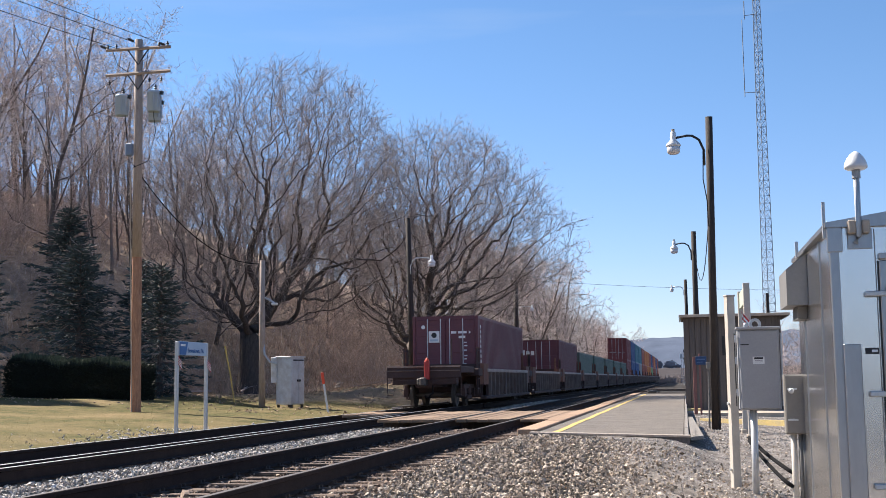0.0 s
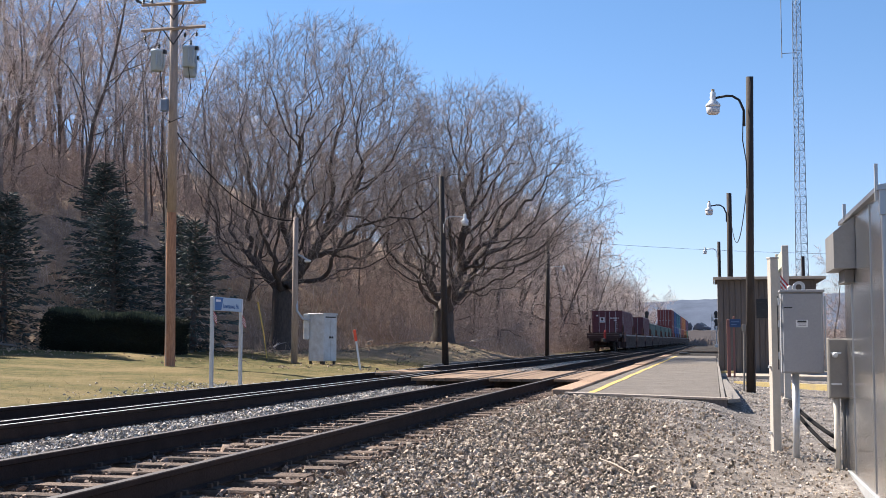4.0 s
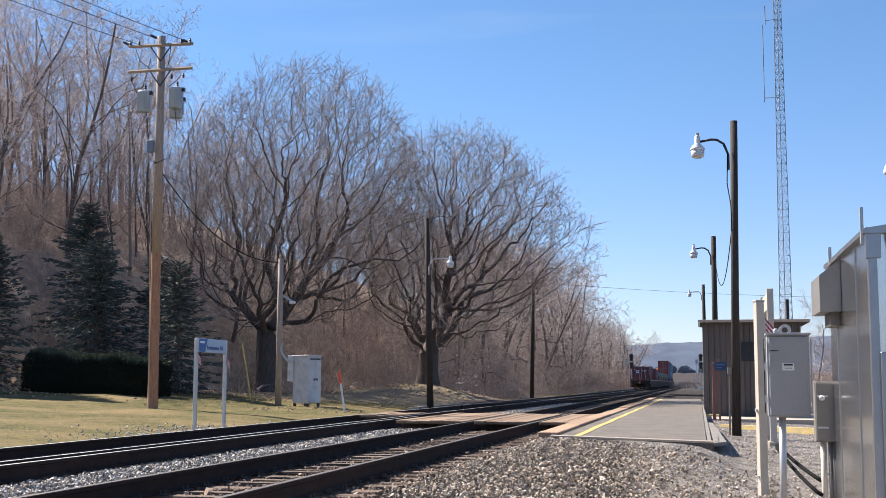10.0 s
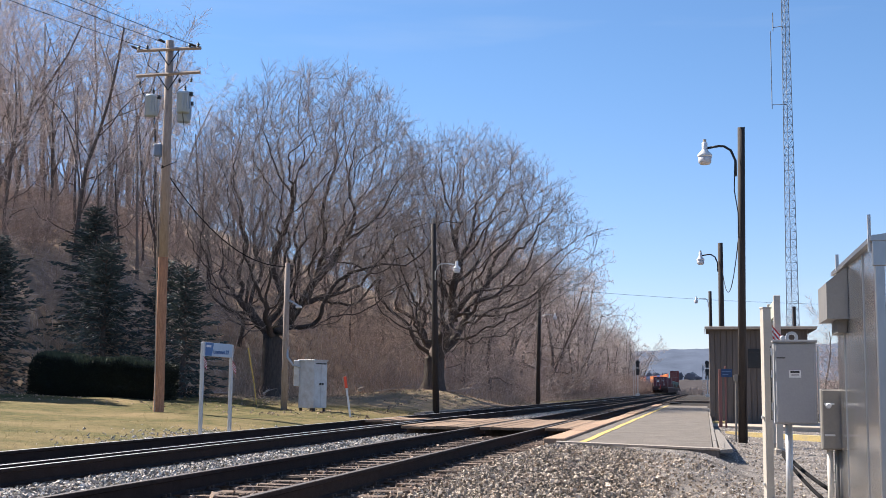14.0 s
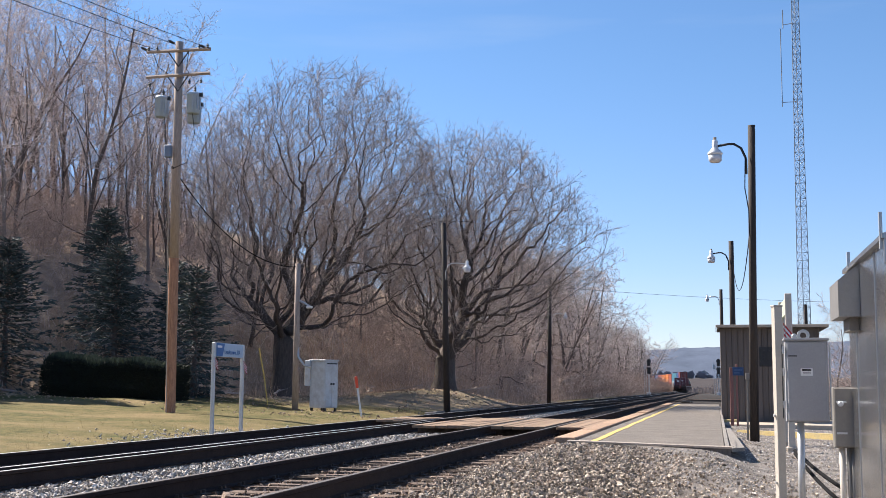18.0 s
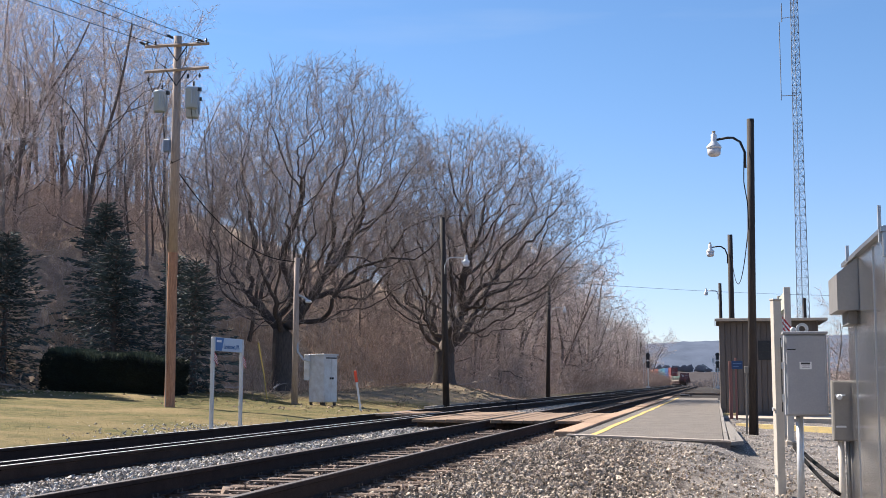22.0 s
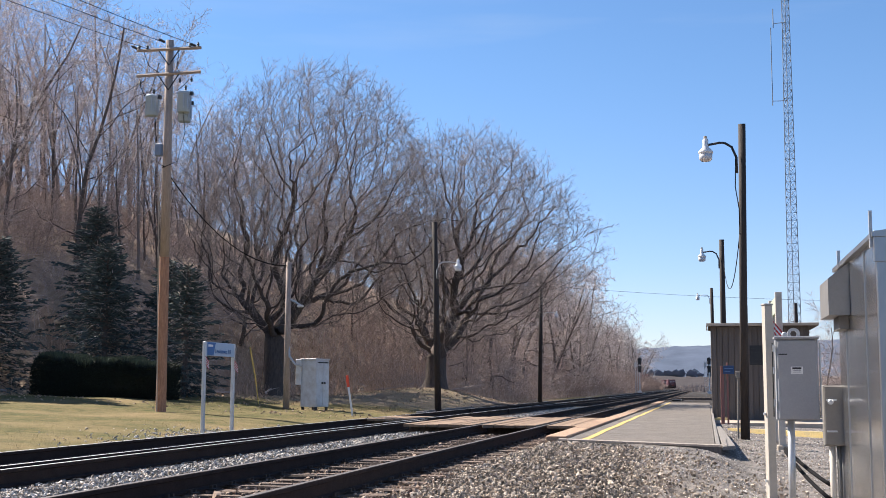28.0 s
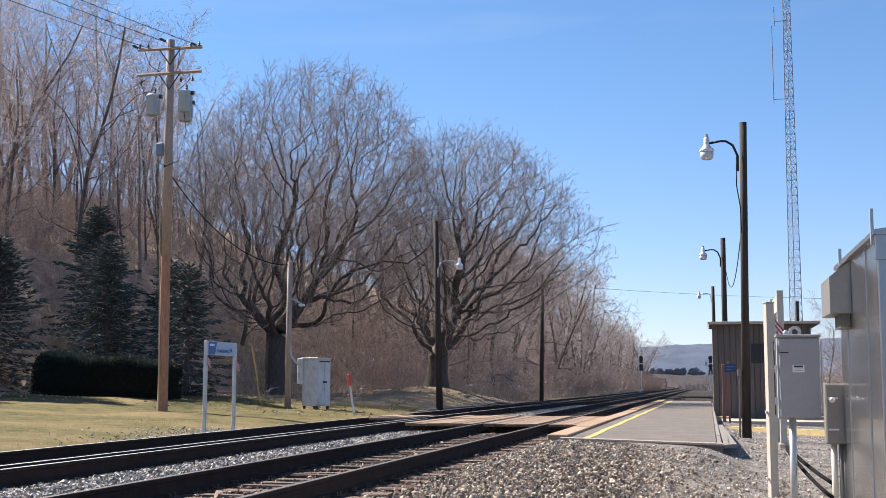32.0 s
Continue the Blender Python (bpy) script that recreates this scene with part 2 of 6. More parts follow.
# evergreens lightened to blue-grey, the haze being part of the colour
M_FARTREE = material("hazed_evergreen", (0.2, 0.2, 0.225), 1.0, 0, (0.13, 0.13, 0.15), 0.05, 0.5, 0, 0.8, spec=0.0)
# the ridge's blue is distance haze mixed into the wood colour
M_RIDGE = material("hazed_wooded_ridge", (0.115, 0.138, 0.188), 1.0, 0, (0.082, 0.1, 0.135), 0.012, 0.25, 0, 0.8, spec=0.0)
M_LOWBRUSH = material("lowland_stems", (0.34, 0.28, 0.25), 1.0, 0, (0.2, 0.165, 0.15), 0.05, 0.5, 0, 0.8, spec=0.0)
M_FIELD = material("far_brush_land", (0.085, 0.078, 0.08), 1.0, 0, (0.055, 0.048, 0.05), 0.12, 0.5, 0, 0.8, spec=0.0)


def ground_material():
    """Lawn, leaf litter, gravel and far fields by place."""
    m = bpy.data.materials.new("ground")
    m.use_nodes = True
    nt = m.node_tree
    bs = nt.nodes["Principled BSDF"]
    bs.inputs["Roughness"].default_value = 0.95
    bs.inputs["Specular IOR Level"].default_value = 0.15
    co = nt.nodes.new("ShaderNodeTexCoord")

    def noise_node(scale, detail=6):
        n = nt.nodes.new("ShaderNodeTexNoise")
        n.inputs["Scale"].default_value = scale
        n.inputs["Detail"].default_value = detail
        n.inputs["Roughness"].default_value = 0.65
        nt.links.new(co.outputs["Object"], n.inputs[0])
        return n

    def span(src, a, b):
        r = nt.nodes.new("ShaderNodeMapRange")
        r.inputs[1].default_value, r.inputs[2].default_value = a, b
        nt.links.new(src, r.inputs[0])
        return r.outputs[0]

    def mixed(fac, a, b):
        x = nt.nodes.new("ShaderNodeMix")
        x.data_type = "RGBA"
        for s, v in ((6, a), (7, b)):
            if isinstance(v, tuple):
                x.inputs[s].default_value = (*v, 1)
            else:
                nt.links.new(v, x.inputs[s])
        nt.links.new(fac, x.inputs[0])
        return x.outputs[2]

    big, mid, fine = noise_node(0.25), noise_node(2.2), noise_node(28)
    clump = noise_node(7.5)
    grass = mixed(span(mid.outputs[0], 0.38, 0.62), (0.185, 0.145, 0.056), (0.07, 0.078, 0.024))
    grass = mixed(span(clump.outputs[0], 0.46, 0.7), grass, (0.055, 0.055, 0.02))
    grass = mixed(span(big.outputs[0], 0.42, 0.66), grass, (0.24, 0.175, 0.085))
    litter = mixed(span(mid.outputs[0], 0.35, 0.65), (0.55, 0.42, 0.31), (0.34, 0.25, 0.185))
    # gravel bed darkened to paint the shade in gaps between the loose stones
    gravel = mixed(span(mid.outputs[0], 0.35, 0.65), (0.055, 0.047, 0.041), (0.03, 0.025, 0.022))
    at = nt.nodes.new("ShaderNodeAttribute")
    at.attribute_name = "cover"
    sep = nt.nodes.new("ShaderNodeSeparateColor")
    nt.links.new(at.outputs["Color"], sep.inputs[0])

    def wobble(src):
        a = nt.nodes.new("ShaderNodeMath")
        a.operation = "MULTIPLY_ADD"
        a.inputs[1].default_value = 0.7
        nt.links.new(mid.outputs[0], a.inputs[0])
        nt.links.new(src, a.inputs[2])
        return span(a.outputs[0], 0.7, 1.0)

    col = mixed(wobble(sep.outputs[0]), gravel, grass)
    col = mixed(wobble(sep.outputs[1]), col, litter)
    dust = mixed(span(mid.outputs[0], 0.35, 0.65), (0.31, 0.275, 0.244), (0.11, 0.093, 0.08))
    col = mixed(wobble(sep.outputs[2]), col, dust)
    where = nt.nodes.new("ShaderNodeSeparateXYZ")
    nt.links.new(co.outputs["Object"], where.inputs[0])
    heath = mixed(span(big.outputs[0], 0.4, 0.6), (0.07, 0.062, 0.057), (0.045, 0.041, 0.04))
    col = mixed(span(where.outputs[1], 150, 260), col, heath)
    vm = nt.nodes.new("ShaderNodeVectorMath")
    vm.operation = "SCALE"
    f = nt.nodes.new("ShaderNodeMapRange")
    f.inputs[1].default_value, f.inputs[2].default_value, f.inputs[3].default_value, f.inputs[4].default_value = 0.3, 0.7, 0.55, 1.35
    nt.links.new(fine.outputs[0], f.inputs[0])
    nt.links.new(col, vm.inputs[0])
    nt.links.new(f.outputs[0], vm.inputs["Scale"])
    nt.links.new(vm.outputs[0], bs.inputs["Base Color"])
    b = nt.nodes.new("ShaderNodeBump")
    b.inputs["Strength"].default_value = 0.8
    b.inputs["Distance"].default_value = 0.04
    nt.links.new(fine.outputs[0], b.inputs["Height"])
    nt.links.new(b.outputs[0], bs.inputs["Normal"])
    return m


M_GROUND = ground_material()


# ---- building helpers ----
def thing(name, m, label, category, group="", kind=""):
    ob = new(name)
    ob.matrix_basis = m
    return tagged(ob, label, category, group, kind)


def part(name, bm, mat, parent=None, label="", smooth=False):
    me = bpy.data.meshes.new(name)
    bm.to_mesh(me)
    bm.free()
    me.materials.append(mat)
    if smooth:
        me.polygons.foreach_set("use_smooth", [True] * len(me.polygons))
    ob = new(name, me)
    if parent:
        ob.parent = parent
    if label:
        ob["label"] = label
    return ob


def raw(name, verts, faces, mat, parent=None, label="", smooth=False):
    me = bpy.data.meshes.new(name)
    me.from_pydata(verts, [], faces)
    me.materials.append(mat)
    if smooth:
        me.polygons.foreach_set("use_smooth", [True] * len(me.polygons))
    ob = new(name, me)
    if parent:
        ob.parent = parent
    if label:
        ob["label"] = label
    return ob


def box(bm, x0, x1, y0, y1, z0, z1, bevel=0.0, m=None):
    vs = [bm.verts.new((x, y, z)) for x in (x0, x1) for y in (y0, y1) for z in (z0, z1)]
    fs = [bm.faces.new([vs[i] for i in f]) for f in ((0, 1, 3, 2), (4, 6, 7, 5), (0, 4, 5, 1), (2, 3, 7, 6), (0, 2, 6, 4), (1, 5, 7, 3))]
    if bevel:
        es = list({e for f in fs for e in f.edges})
        got = bmesh.ops.bevel(bm, geom=es, offset=bevel, segments=1, affect="EDGES")
        vs = list({v for f in got["faces"] for v in f.verts})
    if m is not None:
        bmesh.ops.transform(bm, matrix=m, verts=vs)
    return bm


def boxed(x0, x1, y0, y1, z0, z1, bevel=0.0):
    return box(bmesh.new(), x0, x1, y0, y1, z0, z1, bevel)


def tube(bm, pts, radii, sides=8, caps=True):
    """A tapered tube along points."""
    pts = [Vector(p) for p in pts]
    if not hasattr(radii, "__len__"):
        radii = [radii] * len(pts)
    rings = []
    for i, p in enumerate(pts):
        d = (pts[min(i + 1, len(pts) - 1)] - pts[max(i - 1, 0)]).normalized()
        a = d.cross(Vector((0, 0, 1)) if abs(d.z) < 0.9 else Vector((1, 0, 0))).normalized()
        b = d.cross(a)
        rings.append([bm.verts.new(p + radii[i] * (a * math.cos(k * math.tau / sides) + b * math.sin(k * math.tau / sides))) for k in range(sides)])
    for r, s in zip(rings, rings[1:]):
        for k in range(sides):
            bm.faces.new((r[k], r[(k + 1) % sides], s[(k + 1) % sides], s[k]))
    if caps:
        bm.faces.new(rings[0][::-1])
        bm.faces.new(rings[-1])
    return bm


def tubed(pts, radii, sides=8):
    return tube(bmesh.new(), pts, radii, sides)


def lathe(profile, sides=16, m=None):
    """profile: (radius, z) pairs, turned about z."""
    bm = bmesh.new()
    rings = [[bm.verts.new((r * math.cos(k * math.tau / sides), r * math.sin(k * math.tau / sides), z)) for k in range(sides)] for r, z in profile]
    for r, s in zip(rings, rings[1:]):
        for k in range(sides):
            bm.faces.new((r[k], r[(k + 1) % sides], s[(k + 1) % sides], s[k]))
    bm.faces.new(rings[0][::-1])
    bm.faces.new(rings[-1])
    if m is not None:
        bmesh.ops.transform(bm, matrix=m, verts=bm.verts)
    return bm


def sag(a, b, drop, n=14):
    a, b = Vector(a), Vector(b)
    return [a.lerp(b, i / n) - Vector((0, 0, drop * 4 * (i / n) * (1 - i / n))) for i in range(n + 1)]


def smoothstep(a, b, x):
    t = np.clip((x - a) / (b - a), 0, 1)
    return t * t * (3 - 2 * t)


# ---- ground ----
NEAR_X, FAR_X, GAUGE = -4.43, -8.4, 0.755   # track centres and half the rail distance
CURVE_Y, CURVE_R = 330.0, 1150.0


def along(s, x):
    """Place and heading at s metres along the line, x metres across from the eye's side."""
    if s <= CURVE_Y:
        return Vector((x, s, 0)), 0.0
    a = (s - CURVE_Y) / CURVE_R
    r = CURVE_R + x
    return Vector((x - r * (1 - math.cos(a)), CURVE_Y + r * math.sin(a), 0)), math.degrees(a)


def bend(y):
    """How far the line has swung to the side at y."""
    return np.where(y > CURVE_Y, -np.clip(y - CURVE_Y, 0, 500) ** 2 / (2 * CURVE_R), 0.0)


def wood_edge(y):
    return np.interp(y, [-60, 20, 42, 50, 57, 64, 80, 110, 200, 330], [-60, -46, -30, -24, -19, -15, -13.2, -12.6, -12.2, -12.2]) + bend(y)


def height(x, y):
    x, y = np.asarray(x, float), np.asarray(y, float)
    sx = x - bend(y)
    lawn = np.interp(sx, [-60, -30, -22, -18, -14, -11.2, -10.2, -9.6, -3.0, -2.2, -1.0, 0.3, 1.2, 4, 20, 60], [0.5, 0.35, 0.25, 0.0, -0.1, -0.25, -0.33, -0.24, -0.24, -0.22, -0.22, -0.25, -0.33, -0.4, -0.4, -0.6])
    d = wood_edge(y) - x
    grow = np.where(d > 0, 1.0, 0.0) * smoothstep(0, 6, d) * 0.5 + np.clip(d - 1, 0, 45) * 0.19 * smoothstep(-30, 70, -y + 130) + np.clip(d - 1, 0, 32) * (0.09 + 0.13 * smoothstep(70, 110, y))
    grow = grow + 0.06 * np.clip(d - 12, 0, 40) * smoothstep(-18, -30, x) * smoothstep(130, 100, y)
    grow = grow + 0.26 * np.clip(d - 0.5, 0, 12) * smoothstep(42, 50, y) * smoothstep(170, 120, y)
    mound = 0.9 * np.exp(-((x + 14.2) / 3.6) ** 2 - ((y - 60) / 8.0) ** 2)
    bump = 0.03 * np.sin(x * 1.3 + 0.4 * y) * np.sin(y * 0.9 - 0.3 * x) * (sx < -11)
    rise = 0.2 * smoothstep(36, 45, y) * smoothstep(-15.5, -19, x) + 0.19 * smoothstep(10.5, 17, y) * smoothstep(23, 21, y) * smoothstep(-3.3, -2.4, x) * smoothstep(0.65, -0.2, x)
    fall = -0.18 * smoothstep(14, 10, y) * smoothstep(-2.0, 0.5, x) - 0.07 * smoothstep(-1.5, 0.5, x) * smoothstep(20, 14, y)
    return lawn + grow + mound + bump + fall + rise


def build_ground():
    xs = np.unique(np.concatenate([np.arange(-70, -12, 1.0), np.arange(-12, 6, 0.25), np.arange(6, 30, 2.0), [-4000, -1500, -600, -300, -150, -100, -80, 40, 60, 100, 200, 500, 1500, 4000]]))
    ys = np.unique(np.concatenate([np.arange(-20, 40, 0.5), np.arange(40, 90, 1.0), np.arange(90, 360, 6.0), [-3000, -800, -200, -60, -40, 380, 400, 430, 470, 520, 600, 750, 1000, 1500, 2500, 4500]]))
    gx, gy = np.meshgrid(xs, ys)
    z = height(gx, gy)
    z = np.where(gy > 420, np.minimum(z, -0.4), z)
    nx, ny = len(xs), len(ys)
    verts = np.stack([gx.ravel(), gy.ravel(), z.ravel()], 1)
    idx = np.arange(nx * ny).reshape(ny, nx)
    faces = np.stack([idx[:-1, :-1].ravel(), idx[:-1, 1:].ravel(), idx[1:, 1:].ravel(), idx[1:, :-1].ravel()], 1)
    ob = raw("ground", verts.tolist(), faces.tolist(), M_GROUND, smooth=True)
    sx = (gx - bend(gy)).ravel()
    d = (wood_edge(gy) - gx).ravel()
    lawn = smoothstep(-10.2, -11.6, sx) * smoothstep(170, 120, gy.ravel())
    far = smoothstep(200, 380, gy.ravel()) + smoothstep(14, 40, gx.ravel())
    bank = 0.5 * smoothstep(44, 51, gy.ravel()) * (sx < -10.4) * smoothstep(120, 90, gy.ravel())
    litter = np.clip(np.maximum(smoothstep(-2.5, 3.0, d), bank) * (sx < -10) , 0, 1)
    fx, fy = gx.ravel(), gy.ravel()
    dust = smoothstep(-1.5, 0.3, fx + 0.09 * (fy - 12)) * smoothstep(60, 40, fy) * (fy > 2) * smoothstep(14, 9, fx) * (fx > -2.6)
    at = ob.data.color_attributes.new("cover", "FLOAT_COLOR", "POINT")
    at.data.foreach_set("color", np.stack([lawn, litter, dust, lawn * 0 + 1], 1).ravel())
    return tagged(ob, "winter lawn, leaf litter and grey gravel beside the tracks", "ground", kind="structure")


build_ground()


# ---- tracks ----
RAIL_PROFILE = [(-0.075, -0.186), (0.075, -0.186), (0.075, -0.172), (0.014, -0.155), (0.012, -0.05), (0.037, -0.038), (0.037, -0.006), (0.03, 0.0), (-0.03, 0.0), (-0.037, -0.006), (-0.037, -0.038), (-0.012, -0.05), (-0.014, -0.155), (-0.075, -0.172)]


def rail(parent, x, s0, s1, x_end=None, head=None):
    stops = [s0 + (s1 - s0) * i / 40 for i in range(41)] if s1 > CURVE_Y or x_end is not None else [s0, s1]
    verts, faces = [], []
    n = len(RAIL_PROFILE)
    for s in stops:
        f = (s - s0) / (s1 - s0) if x_end is not None else 0
        base, turn = along(s, x + (f * (x_end - x) if x_end is not None else 0))
        c, sn = math.cos(math.radians(turn)), math.sin(math.radians(turn))
        verts += [(base.x + px * c, base.y + px * sn, pz) for px, pz in RAIL_PROFILE]
    for i in range(len(stops) - 1):
        for k in range(n):
            a, b = i * n + k, i * n + (k + 1) % n
            faces.append((a, b, b + n, a + n))
    faces.append(tuple(range(n))[::-1])
    faces.append(tuple(len(verts) - n + k for k in range(n)))
    ob = raw("rail", verts, faces, M_RAIL, parent)
    ob.data.materials.append(head or M_RAILHEAD)
    for i in range(len(stops) - 1):
        for k in (7,):
            ob.data.polygons[i * n + k].material_index = 1
    return ob


def tie_mesh(seed, w=2.6):
    r = random.Random(seed)
    bm = boxed(-w / 2, w / 2, -0.11, 0.11, -0.18, 0.0, 0.012)
    for v in bm.verts:
        v.co += Vector((r.uniform(-0.03, 0.03), r.uniform(-0.008, 0.008), r.uniform(-0.008, 0.006)))
    me = bpy.data.meshes.new("tie")
    bm.to_mesh(me)
    bm.free()
    me.materials.append(M_TIE)
    return me


TIES = [tie_mesh(i) for i in range(6)]


def plate_mesh():
    """A tie plate with its spikes on both sides of the rail."""
    bm = boxed(-0.17, 0.17, -0.09, 0.09, -0.189, -0.178)
    for x in (-0.1, 0.1):
        for y in (-0.05, 0.05):
            box(bm, x - 0.018, x + 0.018, y - 0.016, y + 0.016, -0.18, -0.145)
    me = bpy.data.meshes.new("tie_plate")
    bm.to_mesh(me)
    bm.free()
    me.materials.append(M_PLATE)
    return me


M_PLATE = material("tie_plate_steel", (0.06, 0.042, 0.034), 0.85, 0.0, (0.1, 0.09, 0.08), 20, 60, spec=0.2)
PLATE = plate_mesh()


def track(cx, label, s_start, head):
    t = thing("railway_track", pose(0, 0, 0), label, "railway track", "main tracks", "structure")
    for side in (-1, 1):
        rail(t, cx + side * GAUGE, -60, CURVE_Y, None, head)
        rail(t, cx + side * GAUGE, CURVE_Y, 760)
    r = random.Random(int(-cx * 10))
    y = s_start
    for i in range(150):
        if not 26.7 < y < 34.4:
            ob = new("tie", TIES[r.randrange(6)])
            ob.parent = t
            ob.matrix_basis = pose(cx + r.uniform(-0.07, 0.07), y + r.uniform(-0.03, 0.03), -0.19 + r.uniform(-0.012, 0.004), 0, 0, r.uniform(-1.2, 1.2))
            if y < 26:
                for side in (-1, 1):
                    p = new("tie_plate", PLATE)
                    p.parent = t
                    p.matrix_basis = pose(cx + side * GAUGE, y, 0)
        y += 0.52
    bm = bmesh.new()
    while y < 230:
        box(bm, cx - 1.3, cx + 1.3, y - 0.11, y + 0.11, -0.3, -0.2)
        y += 0.55
    tagged(part("far_ties", bm, M_TIE, t, "dark wooden ties farther down the line"), kind="stuff")
    return t


track(NEAR_X, "near railway track with dark rails on weathered wooden ties", 3.0, M_RAILDULL)
track(FAR_X, "far railway track with worn steel rails", 5.0, M_RAILHEAD)

cross = thing("crossover_track", pose(0, 0, 0), "crossover rails joining the two main tracks", "railway track", kind="structure")
for side in (-1, 1):
    rail(cross, FAR_X + side * GAUGE + 0.06, 46, 118, NEAR_X + side * GAUGE + 0.06, M_RAILDULL)
guard = thing("guard_rail", pose(0, 0, 0), "second worn steel rail laid inside the far track's gauge line", "railway track", kind="structure")
rail(guard, -7.31, -60, 31.0, None, M_RAILHEAD)
sw = thing("switch_machine", pose(-2.3, 92, -0.22), "low dark switch machine on long ties beside the track", "switch machine")
part("housing", boxed(-0.35, 0.35, -0.5, 0.5, 0.02, 0.16, 0.05), M_BLACK, sw)
part("throw_rod", tubed([(-1.4, 0, 0.1), (-0.3, 0, 0.12)], 0.025, 6), M_RAIL, sw)
part("motor_cover", boxed(0.36, 0.55, -0.25, 0.25, 0.02, 0.13, 0.04), M_BLACK, sw)


def stones(name, n, place, size, mat, label, seed):
    """Many crushed stones as one mesh; place(rng, n) gives x, y, z."""
    rng = np.random.default_rng(seed)
    base = np.array([(-1, -0.8, -0.5), (1, -0.9, -0.6), (0.9, 0.9, -0.5), (-0.9, 0.8, -0.6), (-0.7, -0.6, 0.6), (0.6, -0.7, 0.5), (0.7, 0.5, 0.7), (-0.5, 0.7, 0.45)])
    fc = np.array([(4, 5, 6, 7), (0, 1, 5, 4), (1, 2, 6, 5), (2, 3, 7, 6), (3, 0, 4, 7)])
    x, y, z = place(rng, n)
    n = len(x)
    v = base[None] * (1 + rng.uniform(-0.35, 0.35, (n, 8, 3))) * rng.uniform(0.5, 1.0, (n, 1, 3))
    v *= (size * rng.lognormal(0, 0.3, n))[:, None, None]
    q = rng.normal(size=(n, 4))
    q /= np.linalg.norm(q, axis=1)[:, None]
    w, a, b, c = q.T
    rot = np.stack([1 - 2 * (b * b + c * c), 2 * (a * b - c * w), 2 * (a * c + b * w), 2 * (a * b + c * w), 1 - 2 * (a * a + c * c), 2 * (b * c - a * w), 2 * (a * c - b * w), 2 * (b * c + a * w), 1 - 2 * (a * a + b * b)], 1).reshape(n, 3, 3)
    v = np.einsum("nij,nkj->nki", rot, v) + np.stack([x, y, z], 1)[:, None]
    faces = (fc[None] + (np.arange(n) * 8)[:, None, None]).reshape(-1, 4)
    ob = raw(name, v.reshape(-1, 3).tolist(), faces.tolist(), mat)
    return tagged(ob, label, "gravel", kind="stuff")


def shoulder(rng, n):
    y = 5.5 + 24 * rng.random(n) ** 1.7
    x = rng.uniform(-3.4, 3.2, n)
    keep = (y < 17.3 + (0.2 - x) * 0.96) & ~((x > 1.3) & (y > 9.8)) | ((x > 0.55) & (y < 30) & (rng.random(n) < 0.3))
    keep &= rng.random(n) < np.clip(1.25 - 0.3 * np.abs(x + 1.2), 0.35, 1)
    keep &= rng.random(n) > 0.8 * smoothstep(-1.2, 0.4, x + 0.09 * (y - 12))
    x, y = x[keep], y[keep]
    return x, y, height(x, y) + rng.uniform(-0.008, 0.03, len(x))


def grit(rng, n):
    y = 6.5 + 32 * rng.random(n) ** 1.6
    x = rng.uniform(-2.2, 3.4, n)
    keep = (rng.random(n) < smoothstep(-1.6, 0.2, x + 0.09 * (y - 12))) & ((y < 19) | (x > 0.45)) & ~((x > 1.34) & (y > 9.9) & (y < 13.1))
    x, y = x[keep], y[keep]
    return x, y, height(x, y) + rng.uniform(-0.004, 0.006, len(x))


def pale_rocks(rng, n):
    y = rng.uniform(7.5, 13, n)
    x = rng.uniform(-1.2, 1.1, n)
    return x, y, height(x, y) + 0.012


def between(rng, n):
    y = 7 + 55 * rng.random(n) ** 1.7
    x = rng.uniform(FAR_X + 1.15, NEAR_X - 0.95, n)
    keep = ~((y > 27) & (y < 34.2))
    x, y = x[keep], y[keep]
    return x, y, height(x, y) + 0.02 + 0.04 * np.cos((x - (NEAR_X + FAR_X) / 2) * 2) + rng.uniform(-0.012, 0.02, len(x))


def cribs_simple(rng, n):
    c = np.where(rng.random(n) < 0.6, NEAR_X, FAR_X)
    start = np.where(c == NEAR_X, 3.0, 5.0)
    k = (150 * rng.random(n) ** 1.7).astype(int)
    y = start + 0.52 * k + 0.26 + rng.uniform(-0.2, 0.2, n)
    x = c + rng.uniform(-1.75, 1.5, n)
    keep = ~((y > 26.8) & (y < 34.4)) & (np.abs(np.abs(x - c) - GAUGE) > 0.11)
    x, y = x[keep], y[keep]
    return x, y, np.full(len(x), -0.203) + rng.uniform(-0.02, 0.01, len(x))


stones("shoulder_gravel", 92000, shoulder, 0.0165, M_STONE, "grey-brown crushed stone shoulder beside the near track", 3)
stones("ballast_between_tracks", 24000, between, 0.0185, M_STONE_GREY, "pale grey crushed ballast between the two tracks", 4)
stones("ballast_in_track", 21000, cribs_simple, 0.02, M_DEBRIS, "brown-grey ballast between the ties", 5)



def sign_gravel(rng, n):
    y = rng.normal(25.5, 2.2, n)
    x = -10.45 - rng.gamma(1.6, 0.4, n)
    return x, y, height(x, y) + rng.uniform(-0.005, 0.015, n)


stones("sign_gravel", 1800, sign_gravel, 0.022, M_STONE_GREY, "pinkish-brown gravel spilt round the sign's feet", 8)
stones("fine_grit", 30000, grit, 0.011, M_GRIT, "fine grey grit beside the boxes and the platform", 6)
stones("pale_rocks", 46, pale_rocks, 0.036, M_STONE, "a few larger pale rocks on the grit", 7)

